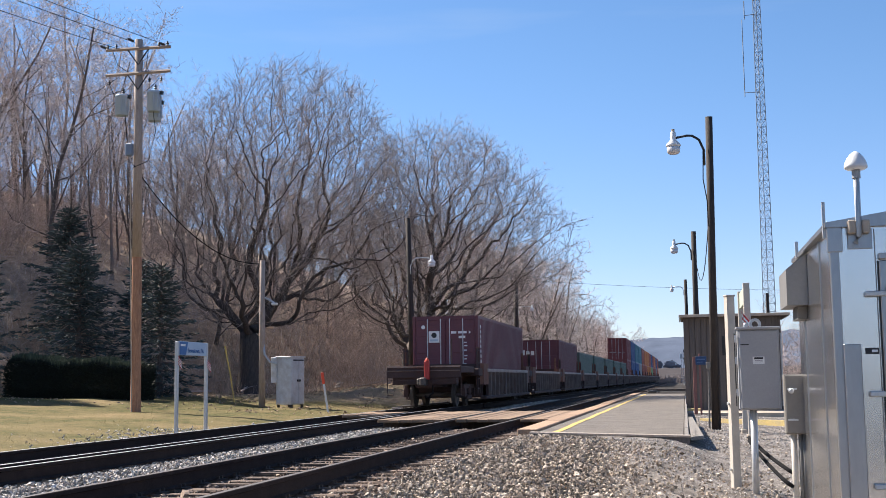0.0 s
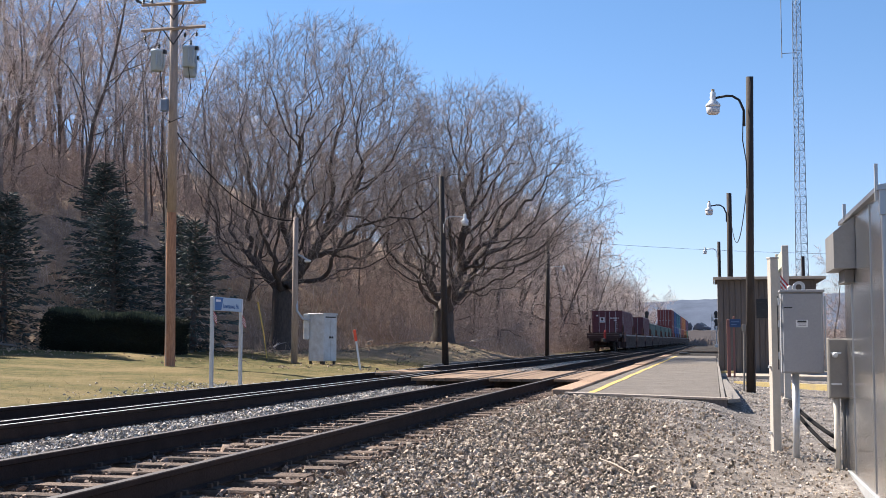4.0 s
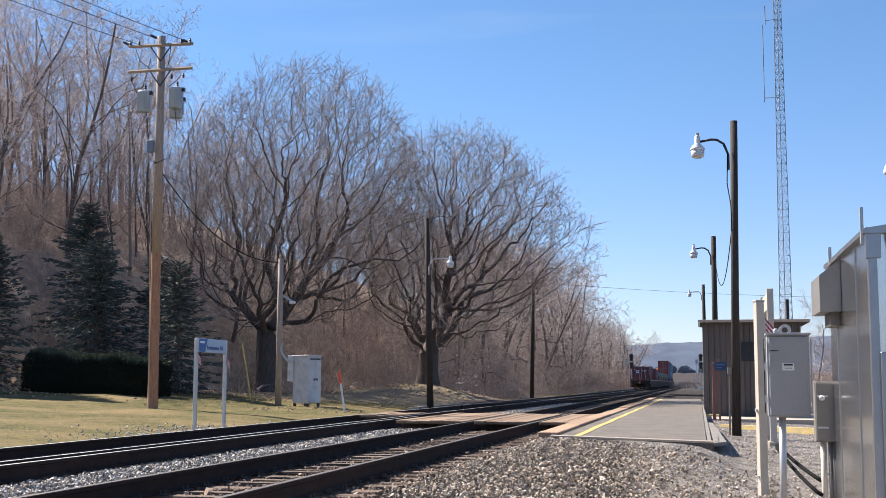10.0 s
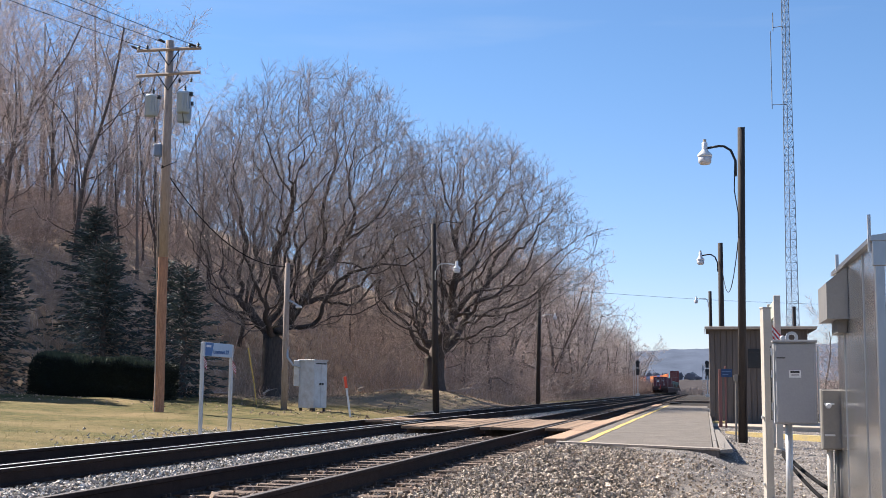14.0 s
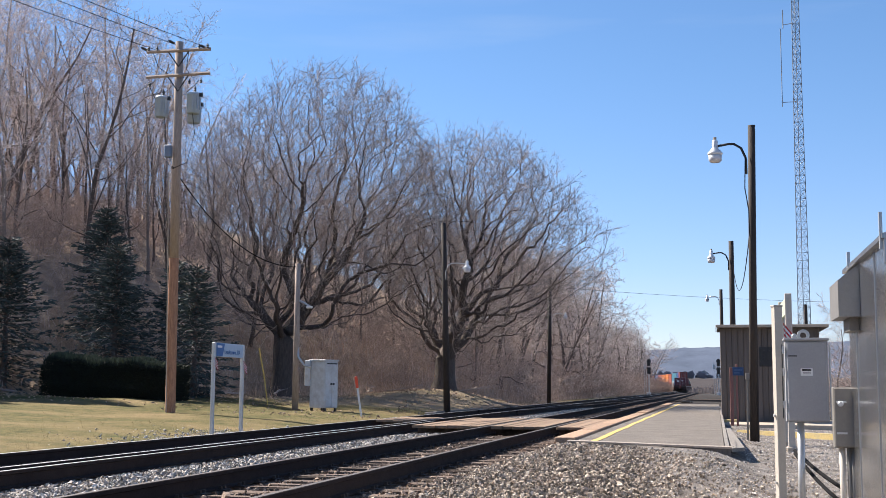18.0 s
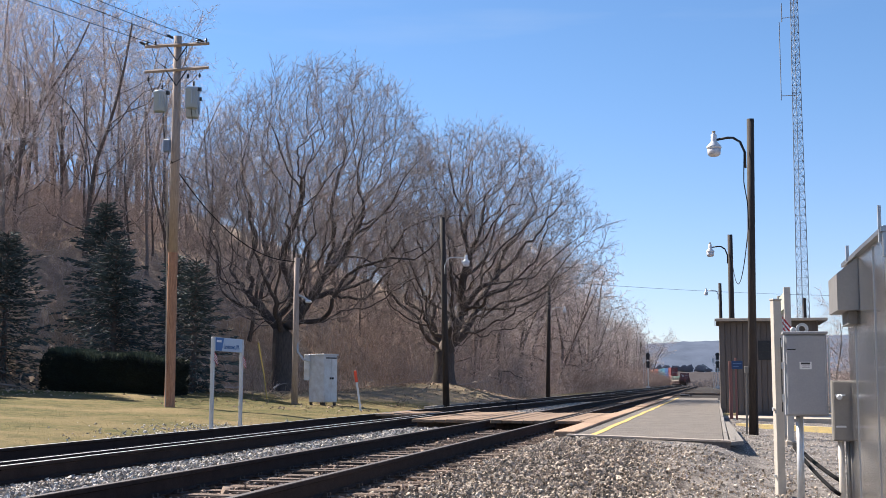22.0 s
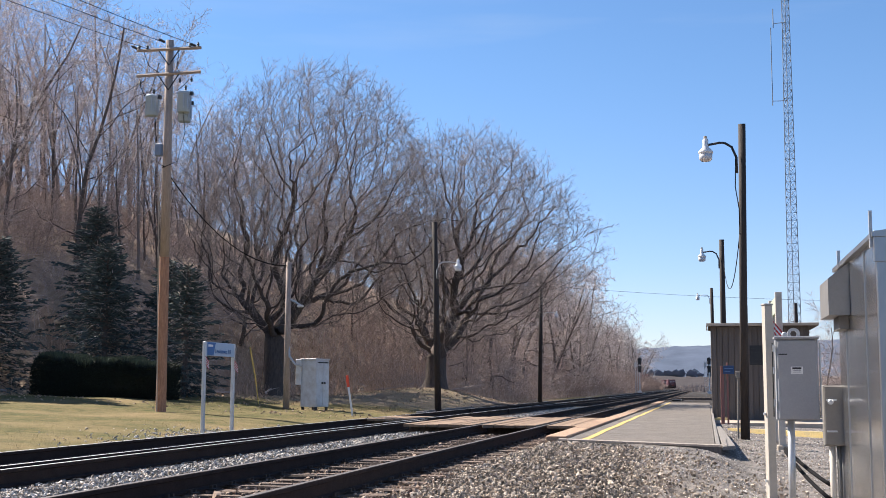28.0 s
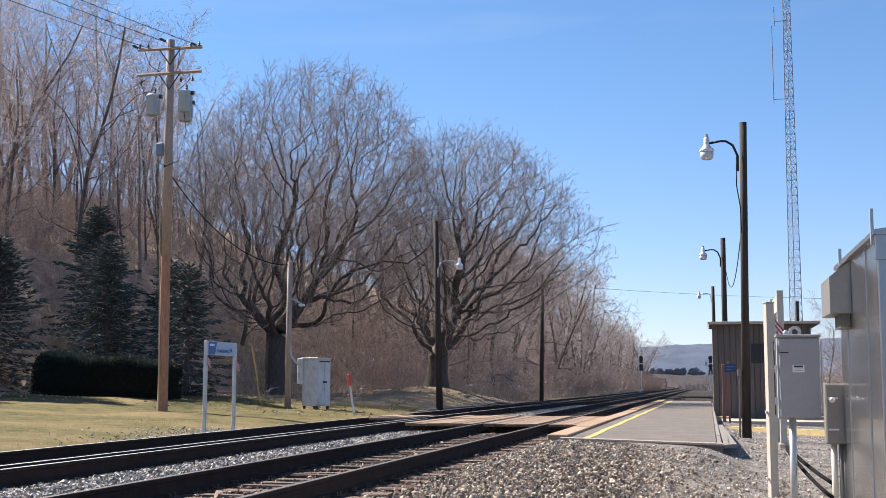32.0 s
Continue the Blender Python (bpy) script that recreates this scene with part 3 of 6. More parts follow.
M_PALESTICK = material("bleached_stick", (0.45, 0.37, 0.29), 0.9, 0, (0.3, 0.24, 0.19), 6, 40)
stick = thing("stick", pose(-1.05, 11.39, 0), "pale broken stick lying on the gravel", "stick")
bx, by = 0.33, -0.55
z0, z1 = float(height(-1.05, 11.39)) + 0.04, float(height(-0.73, 10.84)) + 0.04
part("shaft", tubed([(0, 0, z0), (bx * 0.5, by * 0.5 + 0.02, (z0 + z1) / 2 + 0.01), (bx, by, z1)], [0.007, 0.009, 0.006], 6), M_PALESTICK, stick)
part("stub", tubed([(bx * 0.5, by * 0.5 + 0.02, (z0 + z1) / 2), (bx * 0.6, by * 0.5 + 0.1, (z0 + z1) / 2 + 0.01)], [0.006, 0.004], 5), M_PALESTICK, stick)
for dx, dy, s in ((0, 0, 1.0), (0.14, -0.1, 0.55), (-0.13, 0.06, 0.5)):
    bm = bmesh.new()
    bmesh.ops.create_icosphere(bm, subdivisions=1, radius=0.062 * s)
    rk = random.Random(int(s * 100))
    for v in bm.verts:
        v.co = Vector((v.co.x * rk.uniform(0.8, 1.4), v.co.y * rk.uniform(0.7, 1.1), v.co.z * rk.uniform(0.5, 0.9)))
    x, y = -0.72 + dx, 11.86 + dy
    t = thing("rock", pose(x, y, float(height(x, y)) + 0.02 * s), "pale tan rock lying on the gravel", "rock", "loose rocks")
    part("stone_body", bm, M_STONE, t)

# ---- platform and crossing ----
M_PLATEDGE = material("pale_timber", (0.44, 0.37, 0.31), 0.88, 0, (0.25, 0.2, 0.165), 5, 50, 0.5, 0.7, 0.15, (6, 1, 6))
plat = thing("platform", pose(0, 0, 0), "low asphalt station platform with a yellow edge line", "platform", kind="structure")


def slab(pts, z0, z1):
    bm = bmesh.new()
    lo = [bm.verts.new((x, y, z0)) for x, y in pts]
    hi = [bm.verts.new((x, y, z1)) for x, y in pts]
    n = len(pts)
    bm.faces.new(hi)
    bm.faces.new(lo[::-1])
    for i in range(n):
        bm.faces.new((lo[i], lo[(i + 1) % n], hi[(i + 1) % n], hi[i]))
    return bm


part("slab", slab([(-2.38, 20.6), (0.1, 19.3), (0.1, 69), (-2.38, 69)], -0.25, -0.004), M_ASPHALT, plat)
# shaded face and sunlit top of the front timber, as dark and pale pieces
part("front_timber", slab([(-2.5, 20.4), (0.2, 18.98), (0.2, 19.28), (-2.5, 20.7)], -0.3, -0.028), M_SHED, plat, "weathered timber along the platform's front, darkened as its shaded face")
part("front_cap", slab([(-2.5, 20.38), (0.21, 18.96), (0.21, 19.28), (-2.5, 20.7)], -0.026, 0.003), M_PLATEDGE, plat, "cap plank in the pale tone of the sunlit top")
rr = random.Random(5)
bm = bmesh.new()
prev = None
for i in range(50):
    y = 20.5 + i * 0.97
    dx = 0.014 * math.sin(i * 1.1) + rr.uniform(-0.01, 0.01)
    cur = (bm.verts.new((-2.11 + dx, y, 0.003)), bm.verts.new((-1.99 + dx, y - 0.1, 0.003)))
    if prev:
        bm.faces.new((prev[0], prev[1], cur[1], cur[0]))
    prev = cur
part("yellow_line", bm, M_YELLOW, plat, "worn hand-painted yellow safety line")
y = 20.75
while y < 69:
    n = 4.2 + rr.uniform(-0.4, 0.4)
    part("edge_timber", boxed(-2.76, -2.39, y, min(69, y + n - 0.02), -0.24, 0.045 + rr.uniform(-0.012, 0.015), 0.015), M_TIMBER, plat)
    y += n
y = 19.3
while y < 60:
    n = 3.4 + rr.uniform(-0.4, 0.4)
    part("side_timber", boxed(0.11, 0.19, y, y + n - 0.03, -0.32, -0.015 + rr.uniform(-0.01, 0.004), 0.008), M_GREYWOOD, plat)
    y += n
loose = thing("loose_timber", pose(0, 0, 0), "grey split timber lying beside the platform edge", "timber")
part("timber", slab([(0.22, 19.35), (0.42, 19.75), (0.36, 24.5), (0.3, 29.2), (0.2, 29.2), (0.205, 24)], -0.09, -0.035), M_GREYWOOD, loose)
part("block", boxed(0.22, 0.4, 23.5, 24.1, -0.34, -0.092, 0.01), M_GREYWOOD, loose)
part("splinter", slab([(0.24, 19.9), (0.29, 19.5), (0.31, 22.0), (0.28, 22.2)], -0.033, -0.022), M_GREYWOOD, loose)

apron = thing("loose_timber", pose(0, 0, 0), "grey weathered timber lying along the far track", "timber")
part("timber", slab([(-10.75, 44.9), (-10.5, 44.8), (-10.35, 53.2), (-10.6, 53.3)], -0.34, -0.05), M_GREYWOOD, apron)
part("end_block", boxed(-10.95, -10.55, 44.6, 44.85, -0.4, -0.08, 0.02), M_PLATEDGE, apron)

deck = thing("crossing_deck", pose(0, 0, 0), "brown timber plank crossing laid over both tracks", "crossing", kind="structure")
for a, b in ((FAR_X - 0.62, FAR_X + 0.62), (NEAR_X - 2.5, NEAR_X - 0.87), (NEAR_X - 0.62, NEAR_X + 0.62), (NEAR_X + 0.87, -2.76)):
    n = max(2, round((b - a) / 0.26))
    w = (b - a) / n
    y0 = 27.0 if a > FAR_X else 31.2
    for i in range(n):
        part("plank", boxed(a + i * w + 0.006, a + (i + 1) * w - 0.006, y0 + rr.uniform(-0.06, 0.06), 34.1 + rr.uniform(-0.15, 0.15), -0.06, 0.012 + rr.uniform(-0.012, 0.006), 0.008), M_DECK, deck)
    part("support_timber", boxed(a, b, y0 + 0.6, y0 + 0.85, -0.24, -0.062), M_TIE, deck)

M_KERB = material("faded_yellow_paint", (0.72, 0.54, 0.2), 0.85, 0, (0.5, 0.4, 0.25), 3, 40, 0.2, 0.7)
K0, K1 = Vector((0.52, 33.41)), Vector((4.6, 29.48))
kerb = thing("yellow_kerb", pose(0, 0, 0), "faded yellow low timber kerb in front of the shed", "kerb")
KD = (K1 - K0).normalized()
KN = Vector((-KD.y, KD.x))
for i in range(3):
    a, b = K0 + KD * 1.75 * i, K0 + KD * (1.75 * i + 1.73)
    part("timber", slab([tuple(a), tuple(b), tuple(b + KN * 0.16), tuple(a + KN * 0.16)], -0.5, -0.215), M_KERB, kerb)
pad = thing("concrete_pad", pose(0, 0, 0), "pale concrete pad under the platform shed", "pavement", kind="structure")
part("slab", slab([(0.22, 39.2), (4.6, 39.0), (4.6, 46), (0.22, 46)], -0.6, -0.24), M_FASCIA, pad)
road = thing("gravel_track_crossing", pose(0, 0, 0), "dark timber cart crossing past the platform's end", "crossing", kind="structure")
for i in range(4):
    part("plank", boxed(-2.6, 9, 104 + i * 0.4, 104.36 + i * 0.4, -0.3, -0.06, 0.01), M_TIE, road)


# ---- train ----
def corrugated_side(length, h, x, depth=0.036, n=44):
    """A trapezoid-ribbed container side in the plane x."""
    verts, faces = [], []
    s = 1 if x > 0 else -1
    ys = []
    p = length / n
    for i in range(n):
        ys += [(i * p, 0), (i * p + 0.3 * p, 0), (i * p + 0.5 * p, -depth), (i * p + 0.8 * p, -depth)]
    ys.append((length, 0))
    for y, d in ys:
        verts += [(x + s * d, y, 0.12), (x + s * d, y, h - 0.1)]
    for i in range(len(ys) - 1):
        f = (2 * i, 2 * i + 2, 2 * i + 3, 2 * i + 1)
        faces.append(f if s > 0 else f[::-1])
    return verts, faces


CONTAINER_H = 2.896


def container(name_color, color, spots, h=CONTAINER_H, doors=True, marks=False):
    mat = material(name_color + "_container_paint", color, 0.55, 0.0, spots, 1.2, 25, 0.05, 0.7)
    c = thing("shipping_container", pose(0, 0, -50), name_color + " corrugated steel shipping container on a well car", "container", "train containers")
    L = 12.19
    part("shell", boxed(-1.175, 1.175, 0.05, L - 0.05, 0.1, h - 0.03), mat, c)
    for x in (-1.215, 1.215):
        v, f = corrugated_side(L - 0.2, h, x)
        raw("side_panel", [(a, b + 0.1, q) for a, b, q in v], f, mat, c)
        part("top_rail", boxed(x - 0.03 if x > 0 else x - 0.005, x + 0.005 if x > 0 else x + 0.03, 0, L, h - 0.1, h, 0.006), mat, c)
        part("bottom_rail", boxed(x - 0.05 if x > 0 else x - 0.005, x + 0.005 if x > 0 else x + 0.05, 0, L, 0, 0.14, 0.006), mat, c)
        for y in (0, L - 0.16):
            part("corner_post", boxed(x - 0.1 if x > 0 else x - 0.004, x + 0.004 if x > 0 else x + 0.1, y, y + 0.16, 0, h, 0.01), mat, c)
    part("roof", boxed(-1.19, 1.19, 0.02, L - 0.02, h - 0.03, h - 0.012), mat, c)
    part("front_sill", boxed(-1.1, 1.1, -0.005, 0.1, 0, 0.14), mat, c)
    part("front_header", boxed(-1.1, 1.1, -0.005, 0.1, h - 0.13, h), mat, c)
    for s in (-1, 1):
        bm = boxed(0.012 if s > 0 else -1.1, 1.1 if s > 0 else -0.012, 0.0, 0.05, 0.15, h - 0.14, 0.008)
        x0 = 0.06 if s > 0 else -1.06
        for z in (0.35, 0.95, 1.55, 2.15):
            if z + 0.5 < h:
                box(bm, x0, x0 + 1.0, -0.018, 0.001, z, z + 0.42, 0.01)
        door = part("door", bm, mat, c)
        for x in (0.17, 0.66):
            part("lock_rod", tubed([(s * x, -0.035, 0.12), (s * x, -0.035, h - 0.1)], 0.019, 6), M_GALV, door)
            part("rod_handle", boxed(s * x - 0.02, s * x + 0.3 * s + 0.02, -0.05, -0.03, 1.0, 1.04) if s > 0 else boxed(s * x - 0.32, s * x + 0.02, -0.05, -0.03, 1.0, 1.04), M_GALV, door)
    if marks:
        part("placard", boxed(-0.61, -0.21, -0.046, -0.042, 1.93, 2.35), M_WHITE, c, "white square placard")
        part("emblem", lathe([(0.1, 0), (0.1, 0.004)], 12, pose(-0.41, -0.047, 2.2, 90)), M_BLACK, c)
        part("emblem_bar", boxed(-0.55, -0.27, -0.052, -0.047, 1.98, 2.05), M_LTBLUE, c)
        part("round_mark", lathe([(0.075, 0), (0.075, 0.004)], 14, pose(-0.82, -0.02, 2.5, 90)), M_WHITE, c)
        for x0, x1, z in ((0.22, 0.42, 2.25), (0.48, 0.8, 2.25), (0.88, 0.94, 2.25), (0.5, 0.75, 2.08), (0.7, 0.8, 1.9), (0.7, 0.82, 1.78), (0.7, 0.8, 1.62), (0.7, 0.82, 1.42), (0.7, 0.8, 1.3), (0.7, 0.78, 1.12)):
            part("marking_bar", boxed(x0, x1, -0.026, -0.021, z, z + (0.085 if z > 2 else 0.04)), M_WHITE, c)
        for z in range(9):
            part("side_marking", boxed(1.221, 1.226, 0.45, 0.62, 1.0 + z * 0.18, 1.12 + z * 0.18), M_WHITE, c)
    return c


M_CAREND = material("rusty_well_end", (0.2, 0.09, 0.06), 0.85, 0.0, (0.06, 0.035, 0.03), 3, 30, 0.2)


def well_unit():
    """One articulated well: sills with ribs, floor, end decks, and the truck at its rear."""
    u = thing("well_car", pose(0, 0, -50), "brown dusty articulated well car with ribbed sides", "rail car", "train cars")
    L = 12.19
    for s in (-1, 1):
        x0, x1 = sorted((s * 1.33, s * 1.43))
        part("side_sheet", boxed(x0, x1, 0.85, L - 0.85, 0.28, 1.22), M_CAR, u)
        xa, xb = sorted((s * 1.28, s * 1.5))
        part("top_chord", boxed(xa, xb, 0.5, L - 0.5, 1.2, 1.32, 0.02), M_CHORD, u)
        part("bottom_chord", boxed(xa, xb, 0.0, L, 0.22, 0.34, 0.02), M_CAR, u)
        xa, xb = sorted((s * 1.43, s * 1.53))
        for i in range(12):
            y = 0.95 + i * (L - 1.9) / 11
            part("rib", boxed(xa, xb, y - 0.05, y + 0.05, 0.34, 1.2), M_CARTAN, u)
        xa, xb = sorted((s * 1.2, s * 1.46))
        for y0, y1 in ((-0.5, 0.75), (L - 0.75, L + 0.5)):
            part("end_gusset", slab([(xa, y0), (xb, y0 + 0.2 if y0 < 0 else y0), (xb, y1 if y0 < 0 else y1 - 0.2), (xa, y1)], 0.75, 1.5), M_CAREND, u, "rust-brown end gusset")
            part("end_post", boxed(xa, xa + 0.1, y0 + 0.1, y0 + 0.2, 1.5, 2.1), M_CAREND, u)
    part("floor", boxed(-1.3, 1.3, 0, L, 0.28, 0.36), M_CAR, u)
    for y0, y1 in ((-1.04, -0.06), (L + 0.06, L + 1.04)):
        part("end_deck", boxed(-1.42, 1.42, y0, y1, 1.05, 1.32, 0.03), M_CAR, u)
        part("bulkhead", boxed(-1.38, 1.38, -0.1 if y0 < 0 else L + 0.06, -0.06 if y0 < 0 else L + 0.1, 0.35, 1.5), M_CAR, u)
    for x in (-1.36, 1.3):
        part("side_ladder", box(boxed(x, x + 0.05, -0.95, -0.9, 0.45, 2.05), x, x + 0.05, -0.5, -0.45, 0.45, 2.05), M_CAR, u)
        for z in (0.6, 0.95, 1.5, 1.95):
            part("rung", boxed(x, x + 0.04, -0.95, -0.45, z, z + 0.035), M_CAR, u)
    truck = part("truck_bolster", boxed(-1.1, 1.1, -1.25, -0.85, 0.42, 0.72, 0.03), M_CAR, u)
    for s in (-1, 1):
        bm = bmesh.new()
        box(bm, s * 1.0 - 0.07, s * 1.0 + 0.07, -2.1, 0.0, 0.62, 0.78, 0.02)
        box(bm, s * 1.0 - 0.07, s * 1.0 + 0.07, -1.5, -0.6, 0.25, 0.4, 0.02)
        for y in (-1.98, -0.12):
            box(bm, s * 1.0 - 0.1, s * 1.0 + 0.1, y - 0.15, y + 0.15, 0.34, 0.64, 0.02)
        part("side_frame", bm, M_CAR, truck)
        for y in (-1.98, -0.12):
            part("wheel", lathe([(0.05, -0.06), (0.42, -0.06), (0.45, -0.055), (0.45, -0.03), (0.42, -0.028), (0.415, 0.07), (0.35, 0.07), (0.3, 0.03), (0.12, 0.05), (0.05, 0.08)], 24, pose(s * 0.72, y, 0.42, 0, 90 * s, 0)), M_WHEEL, truck)
    for y in (-1.98, -0.12):
        part("axle", tubed([(-0.9, y, 0.42), (0.9, y, 0.42)], 0.08, 10), M_WHEEL, truck)
    return u


def end_gear(u):
    """What only the last car carries: buffer deck, coupler, hoses, rails and the red end marker."""
    part("buffer_deck", boxed(-1.25, 1.25, -3.75, -1.06, 1.16, 1.38, 0.02), M_CAR, u)
    part("deck_edge", boxed(-1.27, 1.27, -3.8, -3.74, 1.0, 1.4, 0.01), M_CAR, u)
    for z in (1.36, 1.24):
        part("edge_pipe", tubed([(-1.24, -3.83, z), (1.24, -3.83, z)], 0.017, 6), M_CARTAN, u)
    part("end_sill", boxed(-1.1, 1.1, -3.7, -3.3, 0.78, 1.14, 0.02), M_CAR, u)
    part("draft_sill", boxed(-0.3, 0.3, -3.72, -1.0, 0.68, 1.14, 0.03), M_CAR, u)
    cp = part("coupler", boxed(-0.14, 0.14, -4.25, -3.7, 0.74, 1.0, 0.05), M_WHEEL, u)
    part("knuckle", boxed(-0.02, 0.2, -4.4, -4.2, 0.72, 1.02, 0.05), M_WHEEL, cp)
    part("brake_hose", tubed([(0.3, -3.75, 0.75), (0.34, -3.9, 0.5), (0.2, -4.0, 0.35), (0.08, -3.95, 0.4)], 0.028, 6), M_RUBBER, u)
    for x in (-1.26, 1.26):
        part("corner_grab", tubed([(x, -3.7, 0.5), (x, -3.75, 1.3)], 0.016, 6), M_CAR, u)
        part("step", boxed(x - 0.2 if x > 0 else x, x if x > 0 else x + 0.2, -3.75, -3.6, 0.42, 0.46), M_CAR, u)
        part("uncoupling_lever", tubed([(x, -3.85, 0.95), (x * 0.5, -3.9, 0.92), (x * 0.12, -3.95, 0.9)], 0.014, 6), M_CAR, u)
    part("deck_rail", tubed([(0.8, -2.9, 1.38), (0.8, -2.9, 2.3), (1.12, -2.9, 2.3), (1.12, -2.9, 1.38)], 0.018, 6), M_CAR, u)
    em = part("end_marker", boxed(0.06, 0.24, -4.0, -3.84, 0.95, 1.55, 0.02), M_RED, u, "red end-of-train device")
    part("marker_lamp", lathe([(0.08, 0), (0.06, 0.06), (0.02, 0.12)], 8, pose(0.15, -3.92, 1.55)), M_ORANGE, em)


PITCH, TRAIN_Y, TRAIN_V = 14.25, 42.6, 13.5
UNIT = well_unit()
COLORS = {
    "maroon": ((0.15, 0.045, 0.058), (0.1, 0.034, 0.044)),
    "green_grey": ((0.1, 0.145, 0.12), (0.07, 0.1, 0.085)),
    "dark_red": ((0.23, 0.045, 0.045), (0.16, 0.035, 0.035)),
    "blue": ((0.03, 0.09, 0.25), (0.03, 0.07, 0.18)),
    "teal": ((0.06, 0.2, 0.26), (0.05, 0.14, 0.18)),
    "orange": ((0.62, 0.2, 0.04), (0.5, 0.15, 0.04)),
    "rust": ((0.4, 0.09, 0.05), (0.3, 0.07, 0.045)),
    "grey": ((0.3, 0.3, 0.3), (0.22, 0.22, 0.22)),
    "light_green": ((0.25, 0.45, 0.2), (0.2, 0.35, 0.17)),
}
KINDS = {k: container(k.replace("_", " "), *v) for k, v in COLORS.items() if k != "green_grey"}
LAST = container("maroon end", *COLORS["maroon"], marks=True)
LAST["label"] = "maroon shipping container with steel lock rods and white markings"
LOW = {"green_grey": container("green low", *COLORS["green_grey"], h=2.44)}
LOW["green_grey"]["label"] = "grey-green corrugated shipping container low in a well car"
LOADS = [("maroon",), (), ("maroon",), ("low",), ("low",), ("low",), ("low",), ("low",), ("dark_red", "dark_red"), ("blue", "blue"), ("blue", "teal"), ("grey", "teal"), ("rust", "rust"), ("rust", "orange"), ("orange", "orange"), ("orange", "rust"), ("light_green", "blue"), ("rust", "rust"), ("rust", "orange"), ("grey", "blue"), ("rust", "rust"), ("orange", "orange"), ("rust", "dark_red"), ("blue", "rust")]
TRAIN = []
first_use = set()
for i, load in enumerate(LOADS):
    if i == 0:
        end_unit = copy_thing(UNIT, pose(0, 0, -50))
        end_unit["label"] = "last well car with end deck, coupler and red marker"
        end_gear(end_unit)
        TRAIN.append((end_unit, i, 0.0))
    else:
        TRAIN.append((copy_thing(UNIT, pose(0, 0, -50)) if i > 1 else UNIT, i, 0.0))
    for k, kind in enumerate(load):
        src = LAST if i == 0 else LOW["green_grey"] if kind == "low" else KINDS[kind]
        ob = src if src not in first_use else copy_thing(src, pose(0, 0, -50))
        first_use.add(src)
        if i == 2:
            for x0, z0, w, h in ((-1.0, 2.0, 0.16, 0.3), (-0.76, 2.0, 0.2, 0.24), (-0.48, 2.0, 0.2, 0.24)):
                part("end_mark", boxed(x0, x0 + w, -0.024, -0.019, z0, z0 + h), M_WHITE, ob)
        TRAIN.append((ob, i, 0.36 + k * CONTAINER_H))


# ---- poles, lamps and wires ----
def leaning(base, top, r0, r1, sides=12):
    b, t = Vector(base), Vector(top)
    return tubed([b - Vector((0, 0, 0.3)), b.lerp(t, 0.5), t], [r0, (r0 + r1) / 2, r1], sides)


def yard_lamp(arm_at, arm_len, parent, s=1.0, face=-1):
    """A curved bracket with a round-shouldered lamp head; face is the side in x."""
    a = Vector(arm_at)
    pts = [a + Vector((0, -0.12, -0.5 * s)), a + Vector((0, -0.12, -0.15 * s)), a + Vector((face * 0.1 * s, -0.12, 0.1 * s)), a + Vector((face * 0.25 * s, -0.12, 0.2 * s)), a + Vector((face * arm_len * 0.6, -0.12, 0.21 * s)), a + Vector((face * arm_len, -0.12, 0.17 * s))]
    part("bracket_arm", tubed(pts, 0.028 * s, 8), M_BLACK if s >= 1 else M_GALV, parent, smooth=True)
    h = a + Vector((face * (arm_len + 0.06), -0.12, 0.04 * s))
    s *= 0.76
    head = part("lamp_head", lathe([(0.05 * s, 0.36 * s), (0.085 * s, 0.33 * s), (0.085 * s, 0.14 * s), (0.1 * s, 0.1 * s), (0.21 * s, -0.02 * s), (0.225 * s, -0.07 * s), (0.2 * s, -0.1 * s)][::-1], 18, pose(*h)), M_WHITE, parent, "white enamelled lamp housing", smooth=True)
    part("refractor", lathe([(0.14 * s, -0.32 * s), (0.19 * s, -0.27 * s), (0.2 * s, -0.1 * s)], 18, pose(*h)), M_REFRACTOR, head, "ribbed pale refractor", smooth=True)
    part("photocell", lathe([(0.05 * s, 0.36 * s), (0.05 * s, 0.44 * s)], 10, pose(*h)), M_FASCIA, head)


M_REFRACTOR = material("lamp_refractor", (0.68, 0.66, 0.66), 0.25, 0, (0.5, 0.47, 0.47), 12, 60)

lamp1 = thing("lamp_pole", pose(0, 0, 0), "dark wooden lamp pole beside the platform", "street lamp", "platform lamps")
part("pole", leaning((0.81, 28.2, -0.3), (0.90, 27.4, 6.86), 0.095, 0.082, 14), M_DARKPOLE, lamp1, smooth=True)
yard_lamp((0.76, 27.45, 6.22), 0.62, lamp1)
part("conduit", tubed([(0.91, 28.06, -0.3), (0.92, 27.9, 2.75)], 0.02, 8), M_DARKPOLE, lamp1)
part("riser_pipe", tubed([(0.67, 28.1, -0.3), (0.7, 28.0, 1.15)], 0.022, 8), M_BOXTAN, lamp1)
part("riser_clamp", boxed(0.64, 0.74, 27.92, 28.02, 1.1, 1.25, 0.01), M_BOXTAN, lamp1)
part("lamp_wire", tubed([(0.74, 27.3, 6.1), (0.72, 27.35, 5.4), (0.79, 27.3, 4.9), (0.8, 27.4, 4.4)], 0.013, 6), M_RUBBER, lamp1)
lamp2 = thing("lamp_pole", pose(0, 0, 0), "dark wooden lamp pole behind the shed", "street lamp", "platform lamps")
part("pole", leaning((0.7, 50.4, -0.3), (0.70, 49.6, 6.9), 0.13, 0.1, 12), M_DARKPOLE, lamp2, smooth=True)
